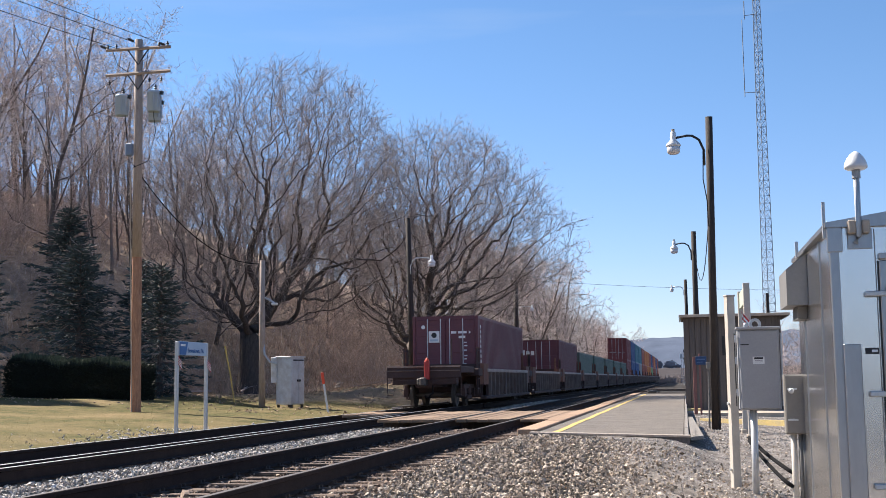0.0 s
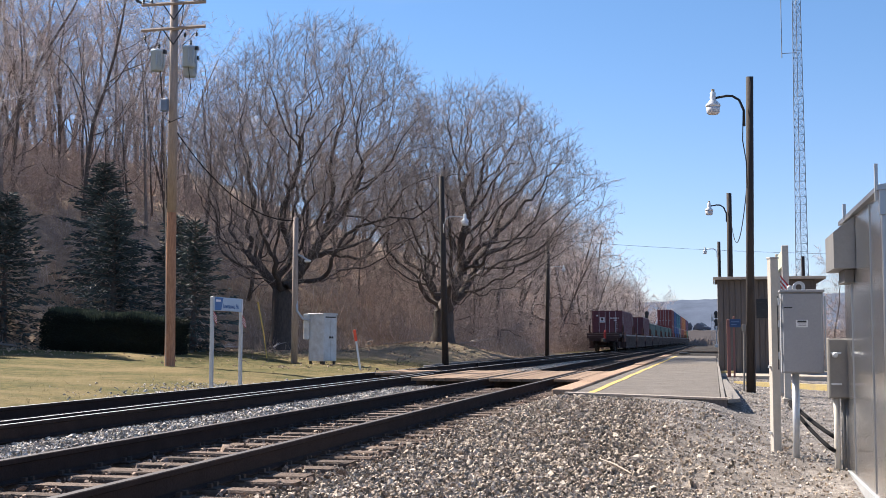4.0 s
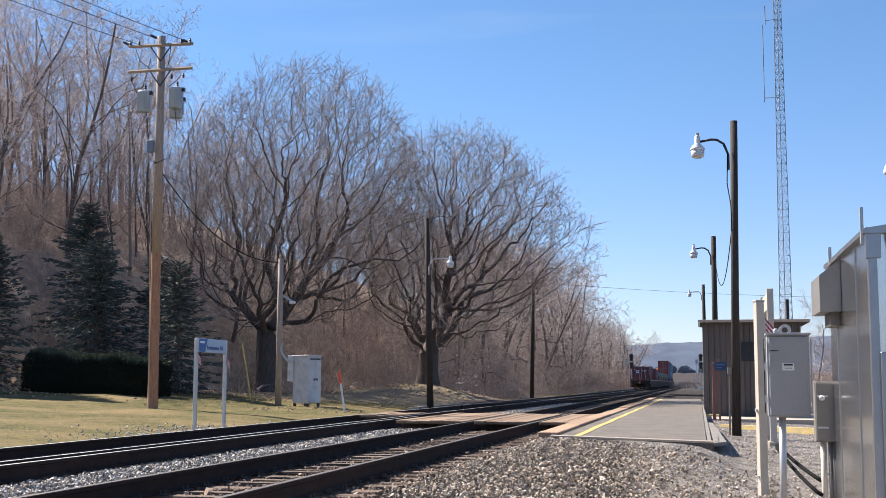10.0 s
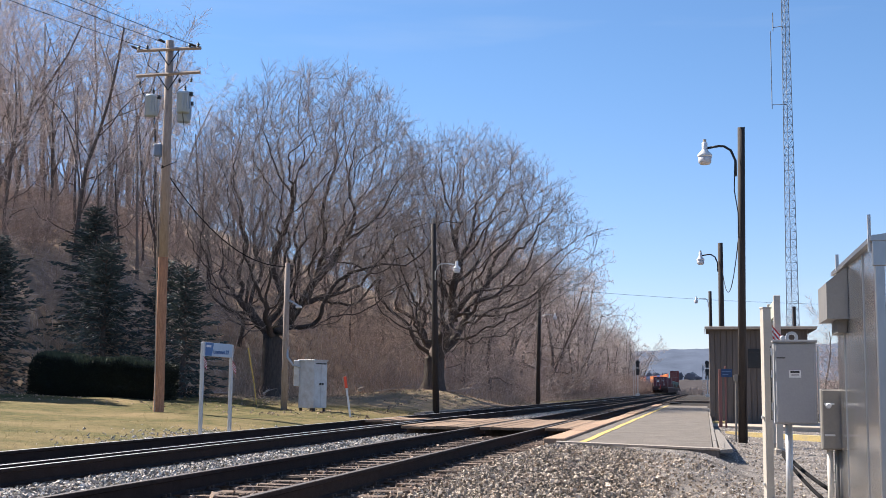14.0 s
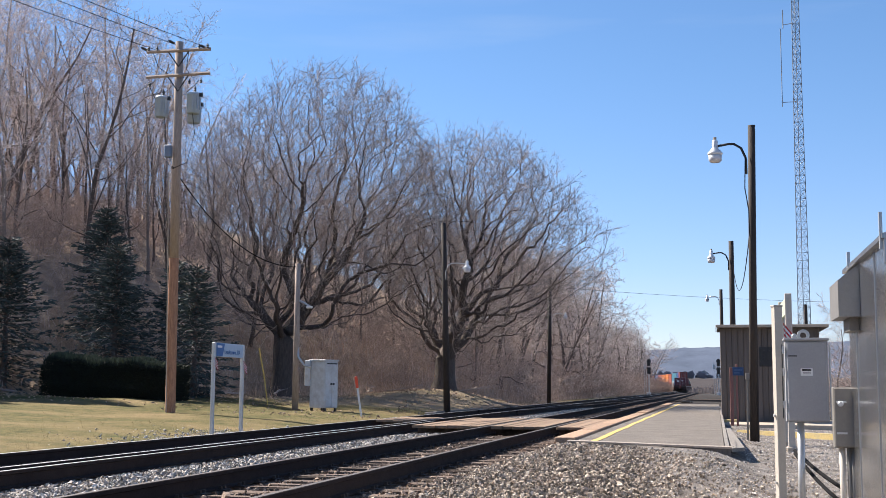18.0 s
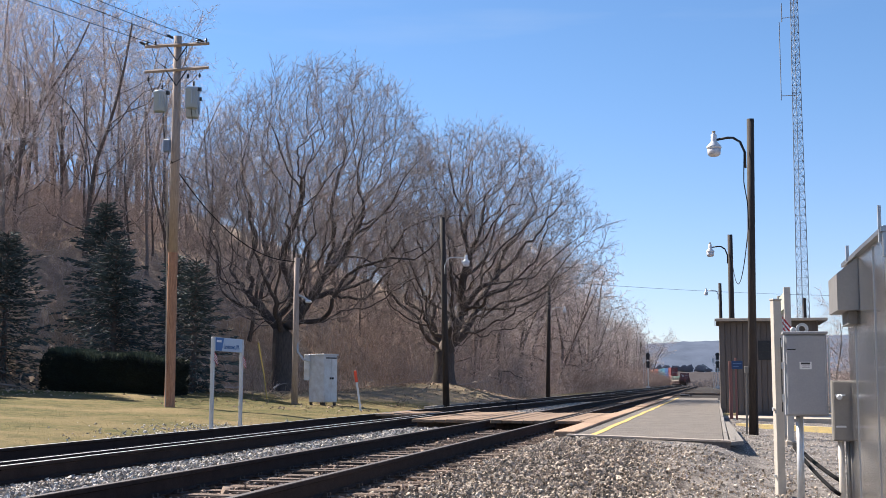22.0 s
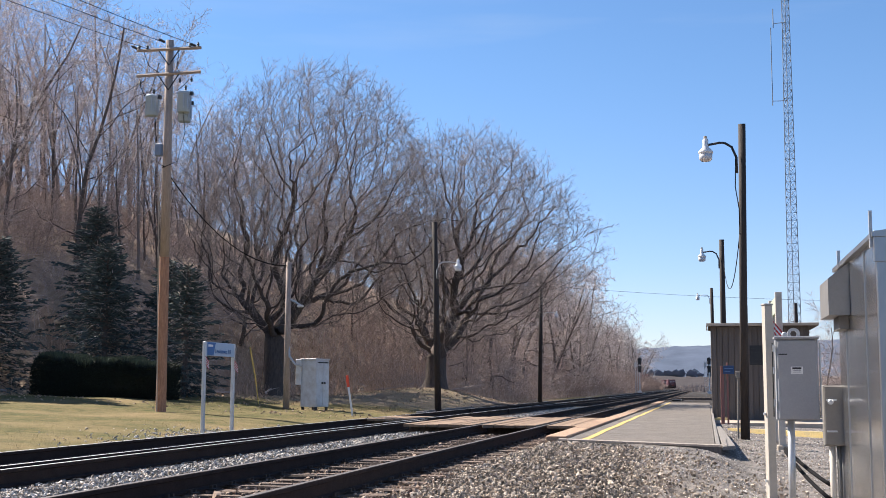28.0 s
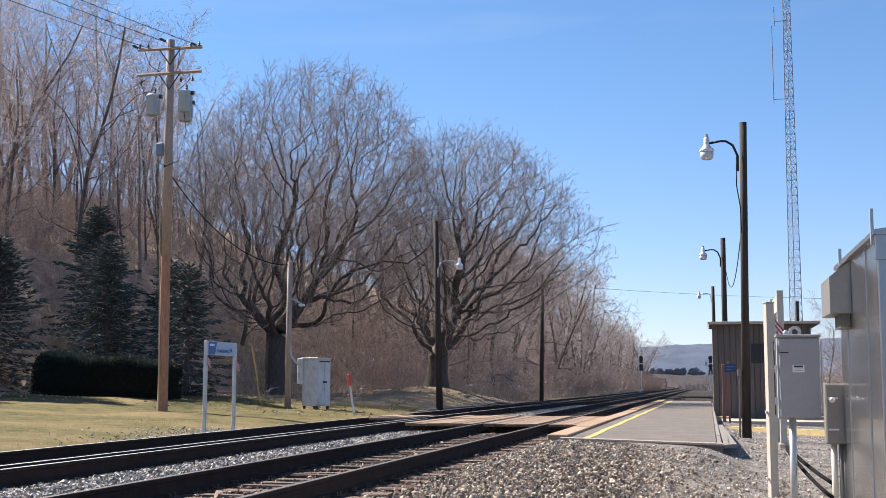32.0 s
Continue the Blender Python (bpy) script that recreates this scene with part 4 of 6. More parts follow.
yard_lamp((0.58, 49.6, 6.2), 0.62, lamp2)
lamp3 = thing("lamp_pole", pose(0, 0, 0), "distant dark wooden lamp pole with a small lamp", "street lamp", "platform lamps")
part("pole", leaning((0.42, 75.6, -0.3), (0.38, 74.8, 6.95), 0.13, 0.1, 10), M_DARKPOLE, lamp3, smooth=True)
yard_lamp((0.26, 74.8, 6.35), 0.66, lamp3, 0.75)
wire = thing("lamp_cable", pose(0, 0, 0), "thin black cable sagging between lamp poles", "cable")
part("strand", tubed(sag((0.8, 27.4, 4.4), (0.75, 49.6, 5.95), 1.2), 0.012, 5), M_RUBBER, wire)

pole2 = thing("lamp_pole", pose(0, 0, 0), "dark wooden lamp pole beside the far track", "street lamp", "far side lamps")
part("pole", leaning((-10.43, 46.25, -0.05), (-10.42, 45.4, 7.35), 0.14, 0.095, 12), M_DARKPOLE, pole2, smooth=True)
yard_lamp((-10.32, 45.5, 5.55), 0.8, pole2, 0.9, 1)
pole3 = thing("lamp_pole", pose(0, 0, 0), "distant dark wooden pole beside the far track", "street lamp", "far side lamps")
part("pole", leaning((-10.5, 76.2, 0.0), (-10.27, 75.4, 7.9), 0.14, 0.1, 10), M_DARKPOLE, pole3, smooth=True)
yard_lamp((-10.15, 75.4, 5.4), 0.8, pole3, 0.8, 1)

up = thing("utility_pole", pose(0, 0, 0), "tall brown utility pole with crossarms and three grey transformers", "utility pole")
B, T = Vector((-17.98, 37.26, -0.06)), Vector((-17.4, 35.9, 12.4))
part("pole", tubed([B - Vector((0, 0, 0.3)), B, B.lerp(T, 0.33), B.lerp(T, 0.66), T], [0.18, 0.175, 0.16, 0.145, 0.125], 16), M_POLE, up, smooth=True)
part("pole_top", tubed([B.lerp(T, 0.42), T + Vector((0, 0, 0.006))], [0.16, 0.128], 16), M_POLEGREY, up, "greyed upper length of the pole", smooth=True)


def on_pole(f):
    return B.lerp(T, f)


def px_arm(z, half, tilt):
    c = on_pole((z - B.z) / (T.z - B.z)) + Vector((0.06, -0.17, 0))
    d = Vector((0.98, 0.2, tilt)).normalized()
    return c - d * half, c + d * half


INS = lathe([(0.02, -0.03), (0.045, 0.0), (0.03, 0.03), (0.05, 0.06), (0.03, 0.09), (0.02, 0.13)], 8)
INS_ME = bpy.data.meshes.new("insulator")
INS.to_mesh(INS_ME)
INS_ME.materials.append(M_BLACK)
for z, half, k in ((12.06, 1.08, 0.05), (11.24, 1.08, 0.07)):
    a, b = px_arm(z, half, k)
    arm = part("crossarm", tube(bmesh.new(), [a, b], 0.06, 4), M_POLEGREY, up)
    for f in ((0.03, 0.16, 0.82, 0.95) if z > 12 else (0.06, 0.68, 0.86)):
        ob = new("insulator", INS_ME)
        ob.parent = arm
        p = a.lerp(b, f)
        ob.matrix_basis = pose(p.x, p.y, p.z + (0.06 if z > 12 else -0.3))
    c = (a + b) / 2
    part("arm_brace", tubed([a.lerp(b, 0.33), c + Vector((0, 0, -0.55))], 0.022, 6), M_BLACK, arm)
    part("arm_brace", tubed([a.lerp(b, 0.67), c + Vector((0, 0, -0.55))], 0.022, 6), M_BLACK, arm)


def transformer(x, y, z):
    t = part("transformer", lathe([(0.19, 0), (0.22, 0.02), (0.22, 0.62), (0.235, 0.63), (0.235, 0.67), (0.19, 0.72), (0.05, 0.74)], 20, pose(x, y, z)), M_GALVCAN, up, "grey steel transformer can", smooth=True)
    part("bushing", lathe([(0.03, 0), (0.05, 0.03), (0.03, 0.06), (0.05, 0.09), (0.03, 0.12), (0.045, 0.15), (0.02, 0.22)], 8, pose(x + 0.05, y, z + 0.72)), M_BLACK, t)
    part("low_bushing", boxed(x + 0.2, x + 0.32, y - 0.05, y + 0.05, z + 0.58, z + 0.7), M_BLACK, t)
    part("hanger", boxed(x - 0.05, x + 0.05, y + 0.22, y + 0.34, z + 0.15, z + 0.65), M_GALV, t)
    for i in range(5):
        a = math.radians(-160 + i * 35)
        part("fin", boxed(-0.012, 0.012, 0.215, 0.25, 0.12, 0.58), M_GALVCAN, t).matrix_basis = Matrix.Translation((x, y, z)) @ Matrix.Rotation(a, 4, "Z")


M_METER = material("blue_grey_can_paint", (0.2, 0.24, 0.31), 0.5, 0.1, (0.14, 0.17, 0.22), 3, 30)
M_GALVCAN = material("transformer_paint", (0.4, 0.48, 0.57), 0.5, 0.0, (0.33, 0.4, 0.48), 3, 30)
transformer(-18.08, 36.1, 9.88)
transformer(-16.95, 36.15, 9.96)
transformer(-17.2, 36.75, 9.78)
part("meter_can", boxed(-17.9, -17.66, 36.0, 36.2, 8.5, 8.92, 0.03), M_METER, up)
part("ground_conduit", tubed([(-18.0, 37.0, 0.0), (-17.86, 36.35, 7.9)], 0.02, 6), M_FASCIA, up)
for pts in ([(-18.3, 36.05, 10.5), (-18.5, 36.0, 10.95), (-18.35, 36.0, 11.1)], [(-17.2, 36.1, 10.7), (-16.85, 36.0, 10.9), (-16.75, 36.1, 11.1)], [(-17.0, 36.1, 10.3), (-16.85, 36.1, 9.3), (-17.1, 36.1, 8.3), (-17.65, 36.1, 8.1)], [(-17.1, 36.0, 12.1), (-17.2, 36.05, 11.5), (-17.0, 36.1, 11.2)], [(-17.4, 35.9, 12.2), (-17.55, 36.0, 11.6), (-17.3, 36.1, 11.2)], [(-18.4, 36.0, 12.1), (-18.2, 36.0, 11.6), (-17.7, 36.1, 11.25)], [(-18.0, 36.1, 10.3), (-17.9, 36.15, 9.0), (-17.75, 36.2, 8.4)]):
    part("jumper_wire", tubed(pts, 0.012, 5), M_RUBBER, up)
for x, y, z in ((-18.55, 35.85, 12.16), (-17.5, 35.72, 12.3), (-16.55, 36.1, 12.2)):
    part("dead_end", lathe([(0.015, 0), (0.05, 0.05), (0.02, 0.1), (0.05, 0.14), (0.02, 0.19), (0.05, 0.23), (0.015, 0.36)], 8, look((x, y, z), (x + 0.13, y + 0.9, z - 0.02)) @ Matrix.Translation((0, 0, 0))), M_BLACK, up, "black dead-end insulator string")
lines = thing("power_lines", pose(0, 0, 0), "thin overhead power lines leading away over the woods", "cable")
part("line_wire", tubed(sag((-18.3, 35.95, 12.2), (-24.5, -6, 12.6), 0.9), 0.011, 5), M_RUBBER, lines)
part("line_wire", tubed(sag((-17.5, 35.9, 12.3), (-23.2, -6.5, 12.8), 0.9), 0.011, 5), M_RUBBER, lines)
part("line_wire", tubed(sag((-16.6, 36.1, 12.25), (-22, -7, 12.6), 0.9), 0.011, 5), M_RUBBER, lines)
drop = thing("service_cable", pose(0, 0, 0), "black service cable drooping from the utility pole", "cable")
part("strand", tubed(sag((-17.65, 36.15, 8.2), (-15.75, 43.4, 5.5), 0.9), 0.018, 6), M_RUBBER, drop)
farwire = thing("overhead_cable", pose(0, 0, 0), "thin cable crossing above the tracks", "cable")
part("strand", tubed(sag((-10.27, 75.4, 7.3), (30, 92, 7.4), 0.7), 0.009, 5), M_RUBBER, farwire)

gp = thing("service_pole", pose(0, 0, 0), "grey weathered pole beside a white equipment cabinet", "utility pole")
part("pole", leaning((-15.95, 43.92, 0.0), (-15.72, 43.3, 5.62), 0.13, 0.1, 12), M_POLEGREY, gp, smooth=True)
part("service_panel", boxed(-15.6, -15.38, 43.95, 44.15, 0.9, 1.9, 0.02), M_BOXWHITE, gp)
part("conduit", tubed([(-15.78, 43.65, 2.4), (-15.74, 43.6, 2.0), (-15.5, 43.6, 1.7), (-15.2, 43.6, 1.62)], 0.045, 8), M_GALV, gp, smooth=True)
gl = part("lamp_arm", tubed([(-15.75, 43.5, 4.2), (-15.45, 43.3, 4.1), (-15.2, 43.2, 3.95)], 0.04, 8), M_GALV, gp)
part("lamp_head", boxed(-15.3, -15.05, 43.1, 43.22, 3.86, 3.96, 0.03), M_WHITE, gl)


# ---- station signs ----
def bars(parent, x0, y, z, widths, h, mat, face="x"):
    p = x0
    for w in widths:
        part("lettering_bar", boxed(p, p + w, y, y + 0.004, z, z + h), mat, parent)
        p += w + 0.04


def lettering(text, size, mat, parent, m, label=""):
    cu = bpy.data.curves.new("lettering", "FONT")
    cu.body, cu.size, cu.extrude = text, size, 0.002
    cu.align_x, cu.align_y = "LEFT", "CENTER"
    tmp = new("lettering_source", cu)
    me = bpy.data.meshes.new_from_object(tmp.evaluated_get(bpy.context.evaluated_depsgraph_get()))
    bpy.data.objects.remove(tmp)
    me.materials.clear()
    me.materials.append(mat)
    ob = new("lettering", me)
    ob.parent = parent
    ob.matrix_basis = m
    if label:
        ob["label"] = label
    return ob


sign = thing("station_sign", pose(-10.95, 24.8, -0.27, 0, 0, 90), "station name sign on two brushed steel posts beside the lawn", "sign", "station signs")
S_ = 1.66
for x in (0.0, S_):
    part("post", boxed(x - 0.038, x + 0.038, -0.038, 0.038, -0.2, 2.13, 0.008), M_SIGNSTEEL, sign)
panel = part("panel", boxed(0.05, S_ - 0.05, -0.035, 0.035, 1.82, 2.13, 0.008), M_LTBLUE, sign, "pale blue sign panel")
bm = bmesh.new()
vs = [bm.verts.new(p) for p in ((0.055, -0.041, 1.83), (0.4, -0.041, 1.83), (0.52, -0.041, 2.12), (0.055, -0.041, 2.12))]
bm.faces.new(vs)
part("blue_corner", bm, M_BLUE, panel, "dark blue slanted corner")
lettering("Lewistown, PA", 0.15, M_BLUE, panel, pose(0.5, -0.044, 1.93, 90, 0, 0))
part("logo_bar", boxed(0.1, 0.36, -0.046, -0.043, 2.02, 2.07), M_WHITE, panel)

sign2 = thing("station_sign", pose(1.43, 24.6, -0.36, 0, 0, 90), "cream station sign on two posts seen edge-on with a small flag", "sign", "station signs")
for x in (0.0, 2.5):
    part("post", boxed(x - 0.065, x + 0.065, -0.065, 0.065, 0.0, 3.15, 0.008), M_CREAM, sign2)
    part("footing", boxed(x - 0.1, x + 0.1, -0.1, 0.1, -0.25, 0.12, 0.02), M_FASCIA, sign2, "concrete post footing")
M_STRIPE = material("flag_red", (0.5, 0.05, 0.06), 0.8)
M_PANEL2 = material("pale_green_sign_panel", (0.45, 0.5, 0.4), 0.5, 0, (0.4, 0.44, 0.36), 4, 30)
part("panel", boxed(0.06, 2.44, -0.03, 0.03, 2.76, 3.1, 0.005), M_PANEL2, sign2)
flag = thing("small_flag", pose(1.37, 24.4, 1.72), "small striped flag on a stick tied to the sign post", "flag")
part("stick", tubed([(0.03, 0, -0.1), (-0.04, 0, 0.46)], 0.006, 6), M_FASCIA, flag)
for i in range(7):
    bm = bmesh.new()
    z0 = 0.1 + i * 0.055
    rows = [[bm.verts.new((-0.03 + 0.17 * u - 0.06 * (z0 + dz), 0.015 * math.sin(u * 5), z0 + dz - 0.22 * u)) for u in (0, 0.33, 0.66, 1)] for dz in (0, 0.055)]
    for k in range(3):
        bm.faces.new((rows[0][k], rows[0][k + 1], rows[1][k + 1], rows[1][k]))
    part("stripe", bm, M_STRIPE if i % 2 == 0 else M_WHITE, flag)

for fy, fz, fr in ((24.74, 1.28, 5), (26.4, 1.22, 25)):
    f2 = copy_thing(flag, pose(-10.87, fy, fz, 0, 0, fr))
    f2.scale = (0.5, 0.5, 0.55)
    f2["label"] = "small striped flag tied to the station sign's post"
# ---- boxes on posts ----
post = thing("steel_post", pose(0.685, 13.95, -0.42, 0, 0, 22), "cream and grey square steel post in the gravel", "post")
M_POSTGREY = material("grey_post_paint", (0.4, 0.37, 0.34), 0.6, 0, (0.3, 0.28, 0.26), 5, 40)
bm = boxed(-0.046, 0.046, -0.046, 0.046, -0.25, 2.24, 0.005)
part("shaft", bm, M_CREAM, post)
part("cap", boxed(-0.053, 0.053, -0.053, 0.053, 2.24, 2.26, 0.004), M_POSTGREY, post)
for z in (0.28, 1.02):
    part("bolt", lathe([(0.018, 0), (0.018, 0.02)], 6, pose(-0.05, 0.0, z, 0, -90, 0)), M_GALV, post)

mb = thing("electrical_box", pose(0.97, 13.5, -0.42), "grey steel electrical box on a round pipe post", "electrical box")
body = part("body", boxed(-0.23, 0.215, -0.02, 0.2, 0.96, 1.86, 0.008), M_BOXGREY, mb)
part("door", boxed(-0.215, 0.2, -0.045, -0.022, 0.97, 1.83, 0.01), M_BOXGREY, body)
part("rain_cap", boxed(-0.245, 0.23, -0.06, 0.21, 1.84, 1.87, 0.006), M_BOXGREY, body)
for z in (1.15, 1.5, 1.74):
    part("hinge", tubed([(-0.25, -0.03, z - 0.04), (-0.25, -0.03, z + 0.04)], 0.014, 6), M_GALV, body)
part("hinge_rod", tubed([(-0.262, 0.0, 1.0), (-0.262, 0.0, 1.8)], 0.007, 6), M_BLACK, body)
part("latch_rod", tubed([(0.235, 0.0, 1.0), (0.235, 0.0, 1.8)], 0.01, 6), M_GALV, body)
lab = part("label_plate", boxed(-0.075, 0.05, -0.05, -0.046, 1.46, 1.54), M_WHITE, body, "white warning label")
part("label_header", boxed(-0.06, 0.035, -0.053, -0.05, 1.512, 1.533), M_BLACK, lab)
for z in (1.478, 1.493):
    part("text_bar", boxed(-0.05, 0.03, -0.053, -0.05, z, z + 0.007), M_BOXGREY, lab)
part("maker_bar", boxed(-0.2, -0.11, -0.049, -0.045, 1.668, 1.68), M_BLACK, body)
bm = bmesh.new()
R0, R1 = 0.066, 0.035
ring = []
for k in range(16):
    a = k * math.tau / 16
    ring.append([bm.verts.new((r * math.cos(a) - 0.03, y, 1.9 + r * math.sin(a))) for r, y in ((R0, 0.03), (R0, 0.1), (R1, 0.1), (R1, 0.03))])
for k in range(16):
    p, q = ring[k], ring[(k + 1) % 16]
    for j in range(4):
        bm.faces.new((p[j], q[j], q[(j + 1) % 4], p[(j + 1) % 4]))
part("conduit_hub", bm, M_GALV, mb, "round galvanized conduit hub")
part("conduit_elbow", lathe([(0.02, 0), (0.03, 0.01), (0.03, 0.06), (0.02, 0.07)], 12, pose(-0.13, 0.05, 1.89, 90)), M_GALV, mb)
part("pipe_post", tubed([(-0.09, 0.09, -0.2), (-0.08, 0.09, 0.96)], 0.038, 12), M_SIGNSTEEL, mb, smooth=True)

nb = thing("junction_box", pose(1.29, 12.95, -0.42), "brown-grey junction box with latches and conduits below", "electrical box")
body = part("body", boxed(-0.115, 0.09, -0.03, 0.16, 0.72, 1.34, 0.006), M_BOXTAN, nb)
part("lid", boxed(-0.11, 0.085, -0.05, -0.032, 0.73, 1.33, 0.008), M_BOXTAN, body)
for z in (0.86, 1.18):
    part("latch", boxed(-0.09, 0.01, -0.07, -0.05, z, z + 0.018), M_GALV, body)
    part("hasp", boxed(0.075, 0.105, -0.06, -0.04, z, z + 0.02), M_GALV, body)
part("padlock", lathe([(0.02, 0), (0.03, 0.01), (0.03, 0.035), (0.02, 0.045)], 10, pose(-0.05, -0.06, 1.17, 90)), M_GALV, body)
for x, r, mt in ((-0.035, 0.032, M_CREAM), (0.03, 0.02, M_BOXTAN), (0.07, 0.025, M_BOXTAN)):
    part("conduit", tubed([(x, 0.05, -0.3), (x, 0.05, 0.73)], r, 10), mt, nb, smooth=True)
cab = thing("ground_cables", pose(0, 0, 0), "two black cables hanging from the boxes into gravel", "cable")
part("strand", tubed(sag((0.850, 14.1, 0.208), (1.194, 13.050, -0.081), 0.02, 8) + [Vector((1.25, 13.03, -0.115))], 0.021, 6), M_RUBBER, cab, smooth=True)
part("strand", tubed(sag((0.850, 14.06, 0.178), (1.176, 12.950, -0.211), 0.03, 8) + [Vector((1.225, 12.97, -0.245))], 0.021, 6), M_RUBBER, cab, smooth=True)

# ---- equipment house ----
eh = thing("equipment_house", pose(1.36, 9.98, -0.55), "brushed aluminium trackside equipment house with a low gable roof", "signal house")
W_, L_, H_, G_ = 2.5, 3.0, 2.67, 0.22
part("shell", boxed(0.0, W_, 0.0, L_, 0.12, H_, 0.006), M_ALUSIDE, eh)
part("base", boxed(-0.02, W_ + 0.02, -0.02, L_ + 0.02, 0.0, 0.12), M_GALV, eh)
bm = bmesh.new()
a = [bm.verts.new((x, -0.05, z)) for x, z in ((-0.045, H_ - 0.02), (-0.045, H_ + 0.02), (W_ / 2, H_ + G_), (W_ + 0.045, H_ + 0.02), (W_ + 0.045, H_ - 0.02))]
b = [bm.verts.new((v.co.x, L_ + 0.05, v.co.z)) for v in a]
bm.faces.new(a)
bm.faces.new(b[::-1])
for i in range(5):
    bm.faces.new((a[i], b[i], b[(i + 1) % 5], a[(i + 1) % 5]))
part("roof", bm, M_ALU, eh)
part("corner_post", boxed(-0.012, 0.06, -0.014, 0.05, 0.12, H_ - 0.03, 0.004), M_ALU, eh)
part("corner_cap", boxed(-0.03, 0.09, -0.03, 0.02, H_ - 0.22, H_ + 0.03, 0.004), M_ALU, eh)
for i in (1, 4):
    y = 0.32 + i * 0.5
    part("side_seam", boxed(-0.008, 0.0, y, y + 0.025, 0.14, H_ - 0.04), M_ALU, eh)
M_HOOD = material("hood_aluminium", (0.27, 0.26, 0.25), 0.5, 0.5, (0.21, 0.2, 0.195), 4, 40)
bm = boxed(-0.2, -0.002, 1.95, 2.8, H_ - 0.53, H_ - 0.02)
for v in bm.verts:
    if v.co.x < -0.1 and v.co.z > H_ - 0.3:
        v.co.z -= 0.16
hood = part("hood", bm, M_HOOD, eh, "vent hood on the side wall")
part("vent_box", boxed(-0.09, -0.002, 2.1, 2.65, H_ - 0.66, H_ - 0.53, 0.004), M_BOXTAN, hood)
part("roof_lug", boxed(-0.06, -0.03, 2.4, 2.44, H_ - 0.02, H_ + 0.14), M_GALV, eh)
part("roof_lug", boxed(-0.055, -0.03, 0.02, 0.05, H_ - 0.1, H_ + 0.2), M_GALV, eh)
part("front_ledge", boxed(0.055, 0.19, -0.05, -0.002, 0.12, 1.7, 0.006), M_ALU, eh)
dr = part("door", boxed(0.36, 1.5, -0.035, -0.002, 0.2, H_ - 0.3, 0.008), M_ALU, eh, "wide aluminium door with long strap hinges")
for z in (0.55, 1.28, 2.08):
    part("strap_hinge", boxed(0.24, 0.44, -0.055, -0.036, z, z + 0.045, 0.008), M_SIGNSTEEL, dr)
    part("strap_hinge", boxed(0.4, 0.62, -0.065, -0.04, z + 0.03, z + 0.09, 0.008), M_SIGNSTEEL, dr)
part("door_gap", boxed(0.35, 0.359, -0.02, -0.003, 0.2, H_ - 0.3), M_BLACK, eh, "dark gap along the door's edge")
part("panel_joint", boxed(0.335, 0.341, -0.012, -0.003, 0.14, H_ - 0.04), M_HOOD, eh)
part("door_header", boxed(0.36, 1.6, -0.05, -0.002, H_ - 0.29, H_ - 0.24, 0.006), M_ALU, eh)
plate = part("name_plate", boxed(0.225, 0.33, -0.008, -0.002, 1.62, 1.67), M_BLACK, eh, "small black plate")
part("plate_bar", boxed(0.275, 0.32, -0.011, -0.008, 1.635, 1.655), M_WHITE, plate)
mp = part("mount_plate", boxed(0.13, 0.32, -0.016, -0.002, H_ - 0.2, H_ - 0.01, 0.004), M_ALU, eh)
part("mast_clamp", box(boxed(0.13, 0.19, -0.09, -0.016, H_ - 0.08, H_ + 0.03, 0.01), 0.24, 0.3, -0.09, -0.016, H_ - 0.08, H_ + 0.03, 0.01), M_FASCIA, mp)
ant = thing("antenna", pose(1.36 + 0.215, 9.98 - 0.07, -0.55), "white domed antenna on a short pipe mast", "antenna")
part("mast", tubed([(-0.03, 0, H_ - 0.16), (0.0, 0, H_ - 0.1), (0.0, 0, H_ + 0.42)], 0.024, 12), M_GALV, ant, smooth=True)
part("dome", lathe([(0.07, 0.44), (0.092, 0.455), (0.092, 0.475), (0.084, 0.5), (0.065, 0.54), (0.035, 0.575), (0.012, 0.59)], 20, pose(0, 0, H_)), M_WHITE, ant, "white plastic dome", smooth=True)
part("collar", lathe([(0.034, 0.37), (0.034, 0.44)], 14, pose(0, 0, H_)), M_BOXGREY, ant)

# ---- shed ----
sh = thing("platform_shed", pose(0.16, 42.5, -0.3), "dark brown-grey board-sided platform shed with a flat roof", "shed")
part("core", boxed(0.03, 3.27, 0.03, 3.0, 0, 3.28), M_SHED, sh)
x = 0.0
rr = random.Random(8)
while x < 3.27:
    w = 0.2
    part("board", boxed(x, min(3.3, x + w - 0.02), 0.0, 0.028, 0.05, 3.28 + rr.uniform(-0.01, 0), 0.004), M_SHED, sh)
    x += w
y = 0.03
while y < 2.9:
    part("board", boxed(0.0, 0.028, y, y + 0.18, 0.05, 3.28, 0.004), M_SHED, sh)
    y += 0.2
roof = part("roof", boxed(-0.1, 3.58, -0.3, 3.2, 3.28, 3.34), M_SHED, sh)
part("fascia", boxed(-0.12, 3.6, -0.33, -0.3, 3.29, 3.385, 0.006), M_FASCIA, roof)
part("fascia", boxed(-0.15, -0.12, -0.33, 3.2, 3.29, 3.385, 0.006), M_FASCIA, roof)
lou = part("louver_frame", boxed(1.3, 2.05, -0.03, 0.02, 1.95, 2.62), M_BLACK, sh, "dark wall louver")
for i in range(5):
    part("slat", boxed(1.32, 2.03, -0.055, -0.03, 2.0 + i * 0.125, 2.05 + i * 0.125), M_BLACK, lou)
part("yellow_base", boxed(-0.1, 0.5, -0.5, -0.25, 0.0, 0.14, 0.01), M_KERB, sh)
